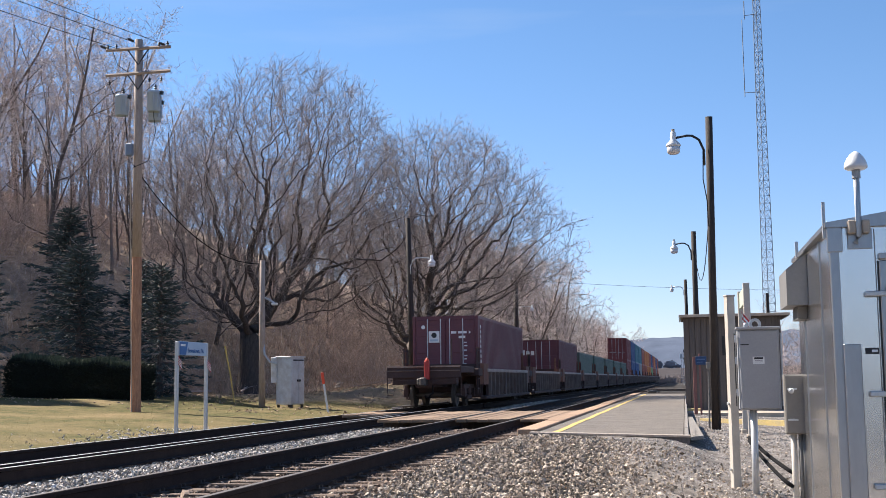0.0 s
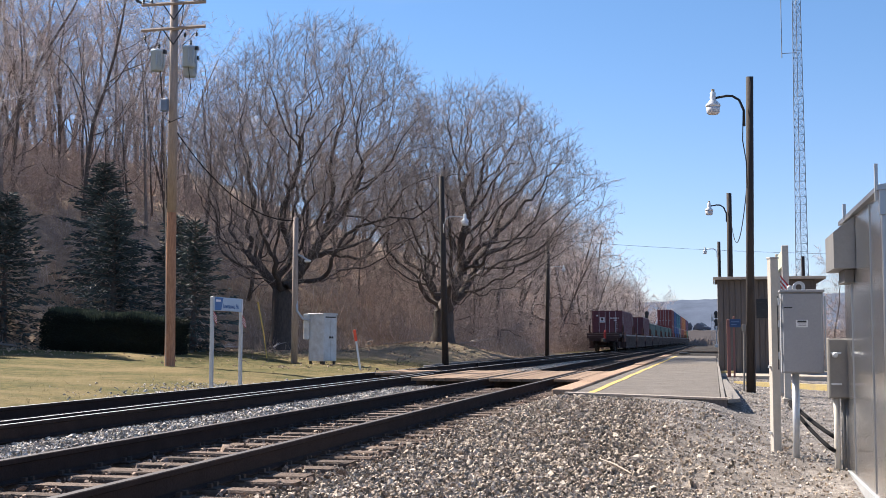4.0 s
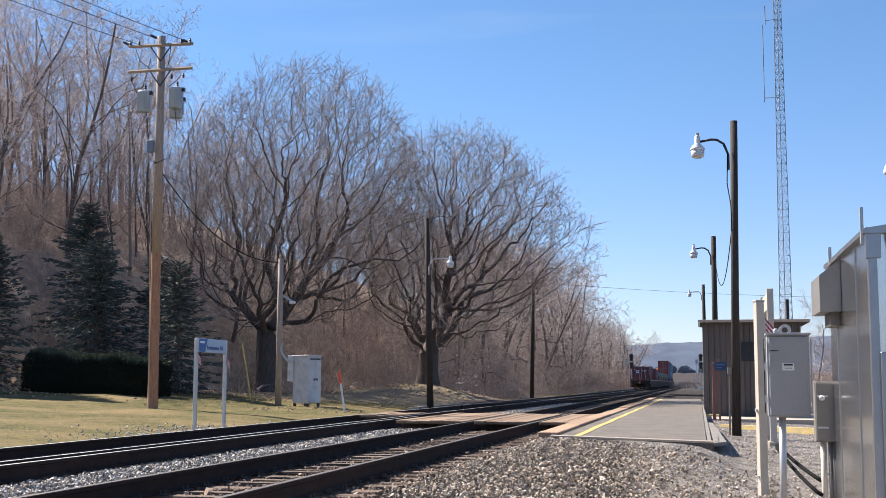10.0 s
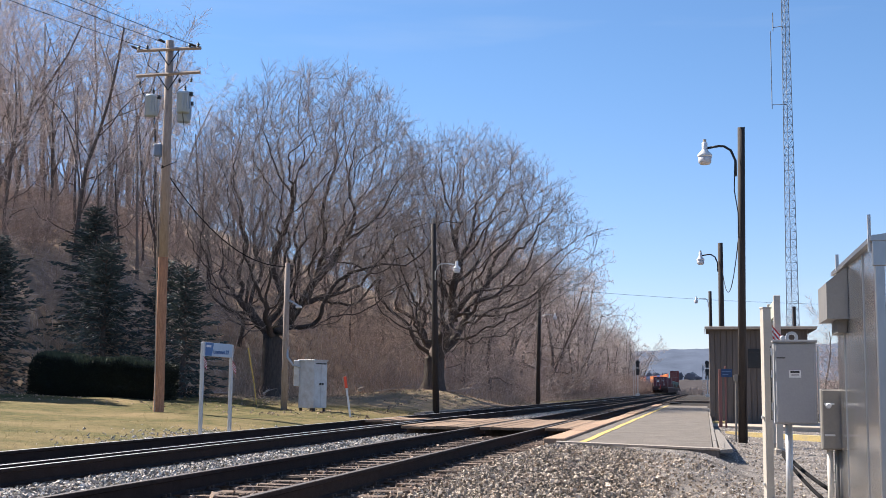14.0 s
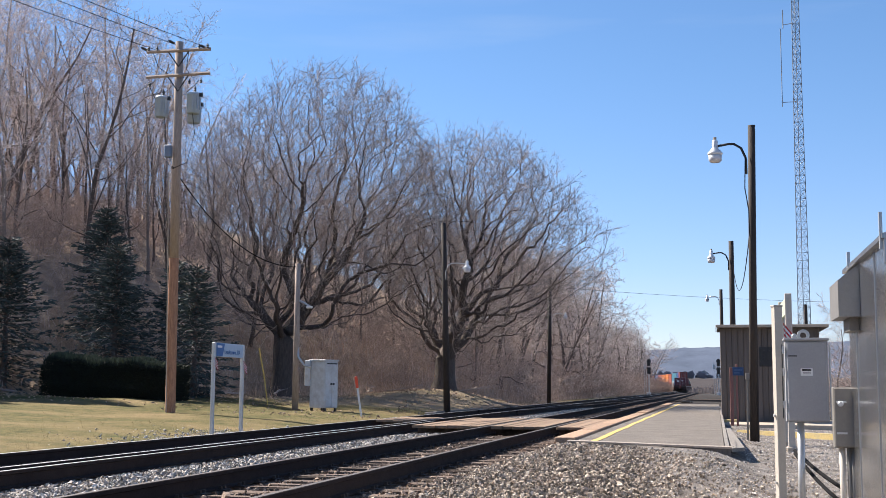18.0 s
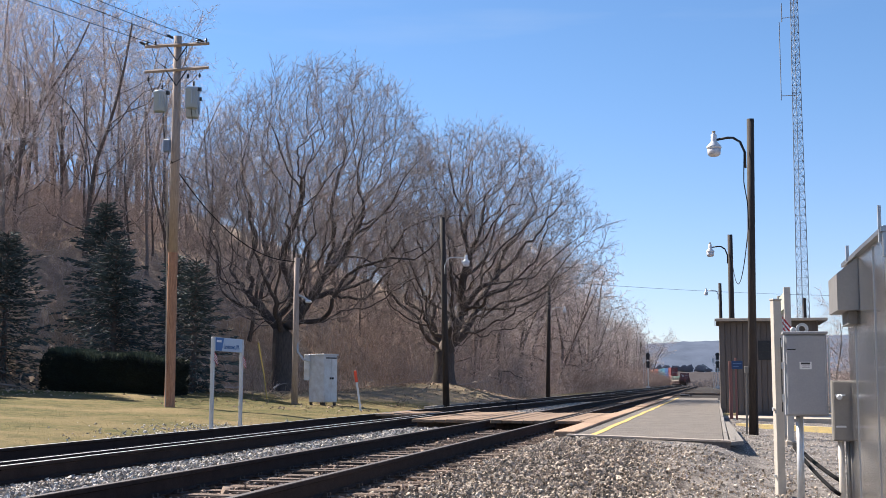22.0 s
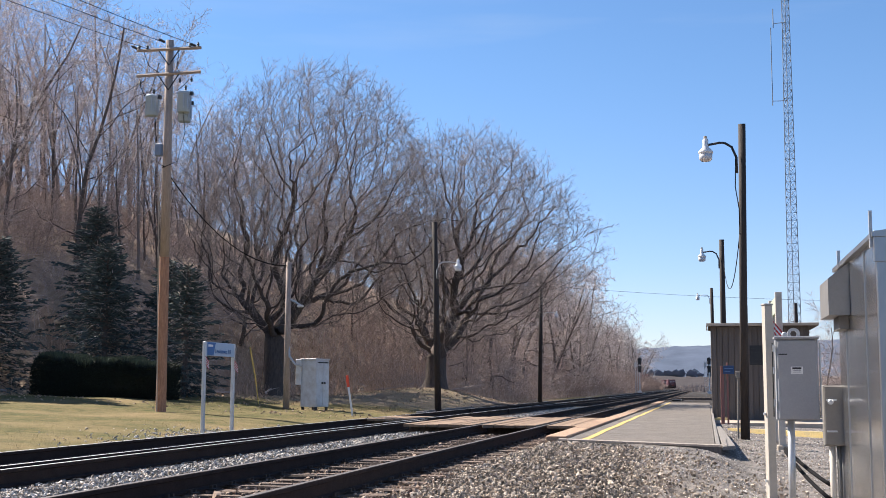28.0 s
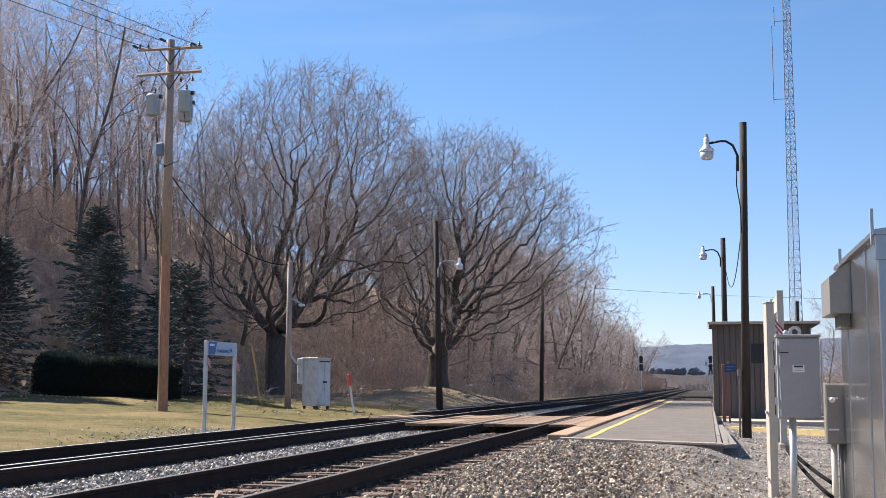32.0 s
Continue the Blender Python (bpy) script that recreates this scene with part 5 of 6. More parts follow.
bs_ = thing("notice_posts", pose(0.5, 38.6, -0.3), "faded red posts carrying a small blue notice sign", "sign")
part("post", boxed(-0.09, 0.02, 0, 0.1, 0, 1.85, 0.01), M_REDPOST, bs_)
part("post", boxed(0.1, 0.16, 0, 0.08, -0.1, 1.95, 0.01), M_REDPOST, bs_)
M_MIDBLUE = material("faded_blue", (0.12, 0.2, 0.34), 0.6)
M_NAVY = material("dark_blue_notice", (0.012, 0.05, 0.14), 0.5)
pn = part("panel", boxed(0.0, 0.34, -0.04, -0.01, 1.6, 1.86, 0.005), M_NAVY, bs_, "blue notice panel")
part("text_bar", boxed(0.04, 0.3, -0.045, -0.04, 1.76, 1.785), M_MIDBLUE, pn)
part("text_bar", boxed(0.04, 0.22, -0.045, -0.04, 1.67, 1.69), M_MIDBLUE, pn)
bp = thing("back_pole", pose(3.35, 46.5, -0.3), "thin dark pole behind the shed", "pole")
part("pole", tubed([(0, 0, 0), (-0.02, 0, 4.35)], 0.06, 8), M_DARKPOLE, bp)

# ---- white cabinet and marker ----
wc = thing("equipment_cabinet", pose(-14.93, 44.3, -0.06, 0, 0, -24), "weathered white steel equipment cabinet beside a pole", "cabinet")
body = part("body", boxed(-0.4, 0.4, -0.37, 0.37, 0.12, 1.92, 0.012), M_BOXWHITE, wc)
part("door", boxed(0.402, 0.425, -0.35, 0.0, 0.16, 1.86, 0.008), M_BOXWHITE, body)
part("door", boxed(0.402, 0.425, 0.01, 0.35, 0.16, 1.86, 0.008), M_BOXWHITE, body)
part("side_panel", boxed(-0.38, 0.38, -0.385, -0.372, 0.16, 1.86, 0.005), M_BOXWHITE, body)
part("lid", boxed(-0.43, 0.44, -0.41, 0.41, 1.92, 1.98, 0.01), M_BOXWHITE, body)
part("header_strip", boxed(0.426, 0.432, -0.3, 0.3, 1.8, 1.85), M_BLACK, body)
part("handle", boxed(0.426, 0.46, 0.05, 0.12, 1.0, 1.08), M_BLACK, body)
part("handle", boxed(0.426, 0.46, -0.08, -0.01, 1.0, 1.08), M_BLACK, body)
for x in (-0.34, 0.34):
    for y in (-0.3, 0.3):
        part("leg", boxed(x - 0.04, x + 0.04, y - 0.04, y + 0.04, -0.15, 0.12), M_BLACK, wc)
mk = thing("marker_post", pose(-12.45, 41.2, -0.15, 0, -9, 0), "leaning orange-topped white marker post", "marker")
part("shaft", boxed(-0.032, 0.032, -0.02, 0.02, -0.1, 1.0), M_WHITE, mk)
part("orange_top", boxed(-0.05, 0.05, -0.025, 0.025, 1.0, 1.42, 0.01), M_ORANGE, mk, "orange reflective top")
gs = thing("guy_stake", pose(-17.5, 45, 0.05), "thin yellow leaning guy wire guard", "marker")
part("guard", tubed([(0.04, 0, -0.2), (-0.16, 0, 1.1), (-0.42, 0, 2.35)], [0.02, 0.03, 0.034], 6), M_YELLOW, gs)


# ---- radio mast ----
M_MAST = material("mast_steel", (0.22, 0.25, 0.29), 0.6, 0.3, (0.15, 0.17, 0.2), 2, 20)
ms = thing("radio_mast", pose(13.2, 188, 0), "tall slender steel lattice radio mast", "radio tower")
legs = []
for k in range(3):
    a = k * math.tau / 3 + 0.4
    part("mast_leg", tubed([(1.15 * math.cos(a), 1.15 * math.sin(a), -0.5), (0.5 * math.cos(a), 0.5 * math.sin(a), 75)], 0.062, 5), M_MAST, ms)
bm = bmesh.new()


def leg_at(k, z):
    a = k * math.tau / 3 + 0.4
    r = 1.15 - 0.65 * z / 75
    return Vector((r * math.cos(a), r * math.sin(a), z))


n = 62
for i in range(n):
    z0, z1 = i * 1.2, (i + 1) * 1.2
    for k in range(3):
        tube(bm, [leg_at(k, z0), leg_at((k + 1) % 3, z1)], 0.03, 3, False)
        tube(bm, [leg_at((k + 1) % 3, z0), leg_at(k, z1)], 0.03, 3, False)
        tube(bm, [leg_at(k, z1), leg_at((k + 1) % 3, z1)], 0.03, 3, False)
tagged(part("lattice", bm, M_MAST, ms), kind="stuff")
part("whip_antenna", tubed([(-2.3, 0, 44.5), (-2.3, 0, 57)], 0.07, 5), M_MAST, ms)
part("antenna_arm", tubed([(-2.3, 0, 45.2), (0, 0, 45.2)], 0.06, 5), M_MAST, ms)
part("dipole", tubed([(-1.9, 0, 57), (-1.9, 0, 60)], 0.08, 5), M_MAST, ms)
part("antenna_arm", tubed([(-1.9, 0, 57.6), (0, 0, 57.8)], 0.06, 5), M_MAST, ms)


# ---- signals ----
def signal(x, y):
    s = thing("signal_mast", pose(x, y, -0.3), "tall trackside colour-light signal on a grey mast", "railway signal", "line signals")
    part("mast", tubed([(0, 0, 0), (0, 0, 5.6)], 0.09, 8), M_GALV, s)
    part("base", boxed(-0.3, 0.3, -0.3, 0.3, 0, 0.5, 0.04), M_GALV, s)
    for z in (5.3, 4.0):
        h = part("signal_head", boxed(-0.28, 0.28, -0.12, 0.1, z - 0.55, z + 0.55, 0.1), M_BLACK, s)
        part("hood", lathe([(0.35, -0.02), (0.35, 0.02)], 14, pose(0, -0.06, z + 0.3, 90)), M_BLACK, h)
    part("ladder", box(boxed(-0.75, -0.7, 0.2, 0.25, 0, 5.4), -0.4, -0.35, 0.2, 0.25, 0, 5.4), M_GALV, s)
    for i in range(14):
        part("rung", boxed(-0.75, -0.35, 0.2, 0.24, 0.3 + i * 0.37, 0.34 + i * 0.37), M_GALV, s)
    part("number_plate", boxed(-0.85, -0.5, -0.02, 0.02, 4.3, 5.0), M_GALV, s)
    return s


signal(-10.9, 200)
signal(0.35, 200)


# ---- trees ----
class Wood:
    """Gathers tapered branch tubes into limb and twig meshes."""

    def __init__(self, seed):
        self.r = random.Random(seed)
        self.limb = ([], [])
        self.twig = ([], [])

    def tube(self, pts, radii, sides, store):
        verts, faces = store
        base = len(verts)
        n = len(pts)
        for i, p in enumerate(pts):
            d = (pts[min(i + 1, n - 1)] - pts[max(i - 1, 0)]).normalized()
            a = d.cross(Vector((0.3, 0.2, 1)) if abs(d.z) < 0.9 else Vector((1, 0, 0))).normalized()
            b = d.cross(a)
            for k in range(sides):
                c, s = math.cos(k * math.tau / sides), math.sin(k * math.tau / sides)
                verts.append(p + radii[i] * (c * a + s * b))
        for i in range(n - 1):
            for k in range(sides):
                q = base + i * sides
                faces.append((q + k, q + (k + 1) % sides, q + sides + (k + 1) % sides, q + sides + k))

    def branch(self, p, d, length, radius, level, last, spec):
        r = self.r
        if level == last:
            d = (d + Vector((r.gauss(0, 0.1), r.gauss(0, 0.1), r.gauss(0, 0.1) + 0.1))).normalized()
            a = d.orthogonal().normalized() * radius
            b = d.cross(a)
            v, f = self.twig
            k = len(v)
            v += [p + a, p - a * 0.5 + b * 0.87, p - a * 0.5 - b * 0.87, p + d * length]
            f += [(k, k + 1, k + 3), (k + 1, k + 2, k + 3), (k + 2, k, k + 3)]
            return
        n = spec["segs"][level]
        wob, up = spec["wobble"][level], spec["up"][level]
        pts, dirs = [p], [d]
        for i in range(n):
            d = (d + Vector((r.gauss(0, wob), r.gauss(0, wob), r.gauss(0, wob) + up))).normalized()
            p = p + d * (length / n)
            pts.append(p)
            dirs.append(d)
        thin = 0.45
        tip = radius * (spec["taper"] if level == 0 else thin)
        radii = [radius + (tip - radius) * i / n for i in range(n + 1)]
        if level == 0:
            radii[0] *= 1.35
        sides = spec["sides"][level]
        self.tube(pts, radii, sides, self.limb if level <= spec["limb"] else self.twig)
        kids = spec["kids"][level]
        for j in range(kids):
            f = spec["from"][level] + (1 - spec["from"][level]) * (j + r.random() * 0.9) / kids
            i = min(n - 1, int(f * n))
            q = pts[i].lerp(pts[i + 1], f * n - i)
            ax = dirs[i].orthogonal().normalized()
            ax.rotate(Matrix.Rotation(j * 2.4 + r.uniform(-0.5, 0.5), 3, dirs[i]))
            ang = math.radians(r.uniform(*spec["angle"][level]))
            nd = (dirs[i] * math.cos(ang) + ax * math.sin(ang)).normalized()
            k = (0.45 + 0.6 * math.cos(ang) ** 2 if level == 0 else 1) * spec["ratio"][level] * r.uniform(0.7, 1.2) * (1 - 0.35 * f if level > 0 else 1)
            rr = radii[min(i + 1, n)] * spec["thick"][level] * r.uniform(0.75, 1.05)
            self.branch(q, nd, length * k, max(rr, spec["min"]), level + 1, last, spec)

    def place(self, name, m, label, category, group, twig_mat, limb_mat=None):
        t = thing(name, m, label, category, group)
        a = raw("trunk", [tuple(v) for v in self.limb[0]], self.limb[1], limb_mat or M_BARK, t, smooth=True)
        b = raw("crown", [tuple(v) for v in self.twig[0]], self.twig[1], twig_mat, t)
        return t


def crown_tree(seed, m, tall, reach, bole, girth, lift, shift, near_in, label):
    """A broad tree whose limbs grow into the open space of a domed crown."""
    rng = np.random.default_rng(seed)
    pts = rng.normal(size=(9000, 3))
    pts /= np.linalg.norm(pts, axis=1)[:, None]
    pts *= (rng.random(9000) ** 0.42)[:, None]
    mid, half = lift + (tall - lift) * 0.5, (tall - lift) * 0.52
    pts = pts * [reach, reach, half] + [0, 0, mid]
    pts[:, 0] += shift * np.clip((pts[:, 2] - bole) / 5, 0, 1)
    lobes = 0.88 + 0.16 * np.sin(np.arctan2(pts[:, 1], pts[:, 0]) * 3 + seed) * np.cos(pts[:, 2] * 0.5)
    pts[:, :2] *= lobes[:, None]
    pts = pts[(pts[:, 2] > lift * 0.75) & (pts[:, 2] < tall)][:4600]
    nodes = [np.array([0.03 * math.sin(z), 0.03 * z, z]) for z in np.arange(-0.4, bole, 0.4)]
    parent = [i - 1 for i in range(len(nodes))]
    near = np.full(len(pts), 1e9)
    who = np.zeros(len(pts), int)
    alive = np.ones(len(pts), bool)
    fresh = list(range(len(nodes)))
    step = 0.38
    for _ in range(90):
        arr = np.array([nodes[i] for i in fresh])
        d = np.linalg.norm(pts[:, None] - arr[None], axis=2)
        j = d.argmin(1)
        dm = d[np.arange(len(pts)), j]
        better = dm < near
        near[better] = dm[better]
        who[better] = np.array(fresh)[j[better]]
        alive &= near > 0.48
        use = alive & (near < (near_in if len(nodes) < 90 else 2.2))
        if not use.any():
            break
        fresh = []
        for i in np.unique(who[use]):
            g = pts[use & (who == i)] - nodes[i]
            v = (g / np.linalg.norm(g, axis=1)[:, None]).mean(0) + rng.normal(0, 0.28, 3) + [0, 0, 0.02]
            v /= np.linalg.norm(v) + 1e-9
            back = nodes[i] - nodes[parent[i]] if parent[i] >= 0 else np.array([0, 0, 1.0])
            v = v * 0.66 + 0.34 * back / (np.linalg.norm(back) + 1e-9)
            nodes.append(nodes[i] + v / np.linalg.norm(v) * step)
            parent.append(int(i))
            fresh.append(len(nodes) - 1)
    # limbs wander: a slow warp, growing away from the foot
    arr = np.array(nodes)
    far = np.clip((np.linalg.norm(arr - [0, 0, bole * 0.7], axis=1)) / 4, 0, 1)[:, None]
    arr = arr + far * 0.17 * np.stack([np.sin(arr[:, 2] * 1.3 + arr[:, 1] * 1.0 + seed), np.sin(arr[:, 0] * 1.2 + arr[:, 2] * 1.3 + 2), np.sin(arr[:, 0] * 1.4 + arr[:, 1] * 1.3 + seed * 2)], 1)
    nodes = list(arr)
    n = len(nodes)
    area = np.zeros(n)
    kids = [[] for _ in range(n)]
    for i in range(1, n):
        kids[parent[i]].append(i)
    for i in range(n - 1, -1, -1):
        area[i] = max(area[i], 1.0)
        if parent[i] >= 0:
            area[parent[i]] += area[i]
    share = area / area[0]
    rad = np.maximum(0.009, girth * np.where(share > 0.03, share ** 0.53, 0.03 ** 0.53 * (share / 0.03) ** 0.74))
    w = Wood(seed)
    P = [Vector(p) for p in nodes]
    for i in range(n):
        # follow the stoutest child so that limbs run through
        if parent[i] >= 0 and max(kids[parent[i]], key=lambda k: area[k]) == i:
            continue
        chain = ([parent[i]] if parent[i] >= 0 else []) + [i]
        while kids[chain[-1]]:
            chain.append(max(kids[chain[-1]], key=lambda k: area[k]))
        if len(chain) < 2:
            continue
        rr = [float(rad[k]) for k in chain]
        rr[0] = min(rr[0], rr[1] * 1.15)
        if i == 0:
            rr[0] *= 1.7
            rr[1] *= 1.4
            rr[2] *= 1.15
        stout = rr[1] > 0.035
        w.tube([P[k] for k in chain], rr, 9 if rr[1] > 0.12 else 5 if stout else 3, w.limb if stout else w.twig)
    r = w.r
    for i in range(n):
        if rad[i] > 0.05 or P[i].z < lift:
            continue
        out = (P[i] - P[parent[i]]).normalized()
        for _ in range(4 if not kids[i] else 1 + (i % 2)):
            d = (out + Vector((r.gauss(0, 0.6), r.gauss(0, 0.6), r.gauss(0.45, 0.4)))).normalized()
            L = r.uniform(0.5, 1.15)
            bend = (d + Vector((r.gauss(0, 0.16), r.gauss(0, 0.16), r.gauss(0.12, 0.14)))).normalized()
            a, b = P[i] + d * L * 0.5, P[i] + d * L * 0.5 + bend * L * 0.5
            w.tube([P[i], a, b], [0.0075, 0.006, 0.0035], 3, w.twig)
            for q, k in ((a, 3), (b, 4)):
                for _ in range(k):
                    e = (bend + Vector((r.gauss(0, 0.7), r.gauss(0, 0.7), r.gauss(0.15, 0.5)))).normalized()
                    x = e.orthogonal().normalized() * 0.005
                    y = e.cross(x)
                    v, f = w.twig
                    c = len(v)
                    v += [q + x, q - x * 0.5 + y * 0.87, q - x * 0.5 - y * 0.87, q + e * r.uniform(0.18, 0.48)]
                    f += [(c, c + 1, c + 3), (c + 1, c + 2, c + 3), (c + 2, c, c + 3)]
    return w.place("tree", m, label, "tree", "", M_TWIG, M_DARKBARK)


crown_tree(11, pose(-20.75, 55.2, 0.45), 15.7, 7.7, 3.0, 0.52, 2.9, 2.5, 3.6, "large bare deciduous tree with a broad domed crown")
crown_tree(24, pose(-13.9, 60.9, 0.72), 13.3, 6.7, 1.8, 0.54, 2.0, 2.1, 4.2, "spreading bare tree with crooked dark limbs")

SLIM = dict(wobble=(0.09, 0.2, 0.24, 0.24, 0.2), up=(0.03, 0.06, 0.05, 0.04, 0.04), taper=0.3, limb=1, kids=(17, 6, 5, 3), angle=((25, 60), (25, 65), (28, 70), (28, 70)), ratio=(0.38, 0.55, 0.62, 0.95), thick=(0.5, 0.55, 0.65, 0.8), min=0.0095)
SLIM["from"] = (0.2, 0.15, 0.15, 0.15)
SLIM["sides"], SLIM["segs"] = (7, 4, 3, 3), (7, 4, 3, 2)
BUSHY = dict(SLIM)
BUSHY.update(kids=(15, 7, 4, 3), angle=((25, 75), (25, 65), (28, 70), (28, 70)), ratio=(0.46, 0.52, 0.62, 0.95), up=(0.02, 0.05, 0.04, 0.04, 0.03))
BUSHY["from"] = (0.06, 0.1, 0.15, 0.15)
BACK = dict(SLIM)
BACK.update(kids=(11, 5, 4, 3), min=0.0105, sides=(6, 3, 3, 3), segs=(6, 4, 2, 1))
YOUNG = dict(SLIM)
YOUNG.update(kids=(9, 5, 3), wobble=(0.09, 0.16, 0.2, 0.2), angle=((35, 75), (30, 70), (30, 70)), ratio=(0.42, 0.55, 0.7), min=0.014)
FUZZ = dict(SLIM)
FUZZ.update(kids=(17, 9, 5), wobble=(0.12, 0.28, 0.3, 0.3), up=(0.03, 0.05, 0.05, 0.05), angle=((30, 80), (30, 75), (30, 80)), ratio=(0.44, 0.5, 0.6), min=0.0155)
FUZZ["from"] = (0.1, 0.12, 0.15)
LABELS = {"slim": "slender bare woodland tree on the slope", "bushy": "low branching bare tree at the wood's edge"}


def wood_variants():
    """Four slender trees, three bushy ones, three plainer ones for the depth of the wood."""
    out = []
    for i in range(10):
        w = Wood(100 + i)
        bushy = 4 <= i < 7
        spec = SLIM if i < 4 else BUSHY if bushy else BACK
        w.branch(Vector((0, 0, -0.5)), Vector((0.04, 0, 1)).normalized(), 8.5 + i - 4 if bushy else 13.0 + i % 4, 0.11 if bushy else 0.13, 0, 4, spec)
        out.append(w.place("woodland_tree", pose(0, 0, -60), LABELS["bushy" if bushy else "slim"], "tree", "woodland trees", M_MIDTWIG if bushy else M_TWIG2, M_BARK if bushy else M_PALEBARK))
    for i in range(3):
        w = Wood(140 + i)
        w.branch(Vector((0, 0, -0.4)), Vector((0.1 - 0.1 * i, 0.05, 1)).normalized(), 8.0 + i, 0.095, 0, 3, YOUNG)
        out.append(w.place("woodland_tree", pose(0, 0, -60), "young dark-stemmed bare tree in the brush", "tree", "woodland trees", M_TWIG2))
    for i in range(4):
        w = Wood(160 + i)
        w.branch(Vector((0, 0, -0.4)), Vector((0.08 * (i - 1.5), 0.03, 1)).normalized(), 8.0 + i, 0.12, 0, 3, FUZZ)
        out.append(w.place("woodland_tree", pose(0, 0, -60), "dense twiggy bare tree along the line", "tree", "woodland trees", M_MIDTWIG, M_BARK))
    return out


def plant_woods():
    kinds = wood_variants()
    TALL = [max(v.co.z for c in o.children for v in c.data.vertices) for o in kinds]
    used = set()
    r = random.Random(77)

    def put(k, x, y, s):
        if x < -0.7 * y - 2.0:
            return
        ob = kinds[k]
        z = float(height(x, y)) - 0.1
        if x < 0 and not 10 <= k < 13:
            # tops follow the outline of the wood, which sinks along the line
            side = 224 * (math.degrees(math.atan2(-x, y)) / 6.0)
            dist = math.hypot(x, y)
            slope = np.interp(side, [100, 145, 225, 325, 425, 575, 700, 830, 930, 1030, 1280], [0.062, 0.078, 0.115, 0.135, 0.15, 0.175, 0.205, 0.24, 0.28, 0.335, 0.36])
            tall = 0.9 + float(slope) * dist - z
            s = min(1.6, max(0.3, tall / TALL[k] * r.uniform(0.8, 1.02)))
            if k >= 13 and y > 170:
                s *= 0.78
        m = pose(x, y, z, r.uniform(-4, 4), r.uniform(-4, 4), r.uniform(0, 360))
        if k in used:
            ob = copy_thing(ob, m)
        else:
            ob.matrix_basis = m
            used.add(k)
        ob.scale = (s, s, s)

    # the slope behind the spruces and the big trees
    for row in range(9):
        x = -13.0
        while x > -62 - row:
            y = 55 + row * 4.2 + r.uniform(-1.8, 1.8) - max(0, -x - 24) * 0.3
            clear = min(math.hypot(x + 20.6, y - 55.2), math.hypot(x + 13.9, y - 60.9))
            if float(wood_edge(y)) - x > 1.5 and clear > 3.5 and not (x > -23.5 and y < 67) and not (row == 0 and x > -33):
                if row > 0 and -33 < x and r.random() < (0.45 if row > 2 else 0.3):
                    x -= 2.9
                    continue
                if row < 3:
                    k = r.randrange(4, 7) if r.random() < 0.45 else r.randrange(4)
                else:
                    k = r.randrange(4, 7) if x > -34 and row < 6 and r.random() < 0.5 else r.randrange(7, 10)
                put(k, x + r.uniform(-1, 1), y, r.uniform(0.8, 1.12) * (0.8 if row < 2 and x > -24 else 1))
            x -= (2.6 if x > -34 else 2.5) + 0.12 * row
    # young dark-stemmed trees standing among the brush
    for _ in range(150):
        x, y = r.uniform(-60, -14.5), r.uniform(56, 96)
        d = float(wood_edge(y)) - x
        if 1.2 < d and not (x > -24 and y < 66):
            put(10 + r.randrange(3), x, y, r.uniform(0.45, 1.0))
    # the wood's edge along the line
    y = 72.0
    while y < 330:
        for k in range(3):
            x = float(wood_edge(y)) - r.uniform(0.8, 3.5) - k * r.uniform(3, 6) - (3.0 if y > 150 else 0.0)
            kind = r.randrange(13, 17) if y > 84 or r.random() < 0.5 else r.randrange(4, 7)
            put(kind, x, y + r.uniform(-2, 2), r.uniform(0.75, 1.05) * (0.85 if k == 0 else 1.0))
        y += 4.2 if y < 150 else 7.0
    for x, y, s in ((6.5, 70, 0.6), (9, 78, 0.7), (12, 74, 0.65), (7.5, 95, 0.7), (14, 92, 0.8)):
        put(4, x, y, s)


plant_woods()


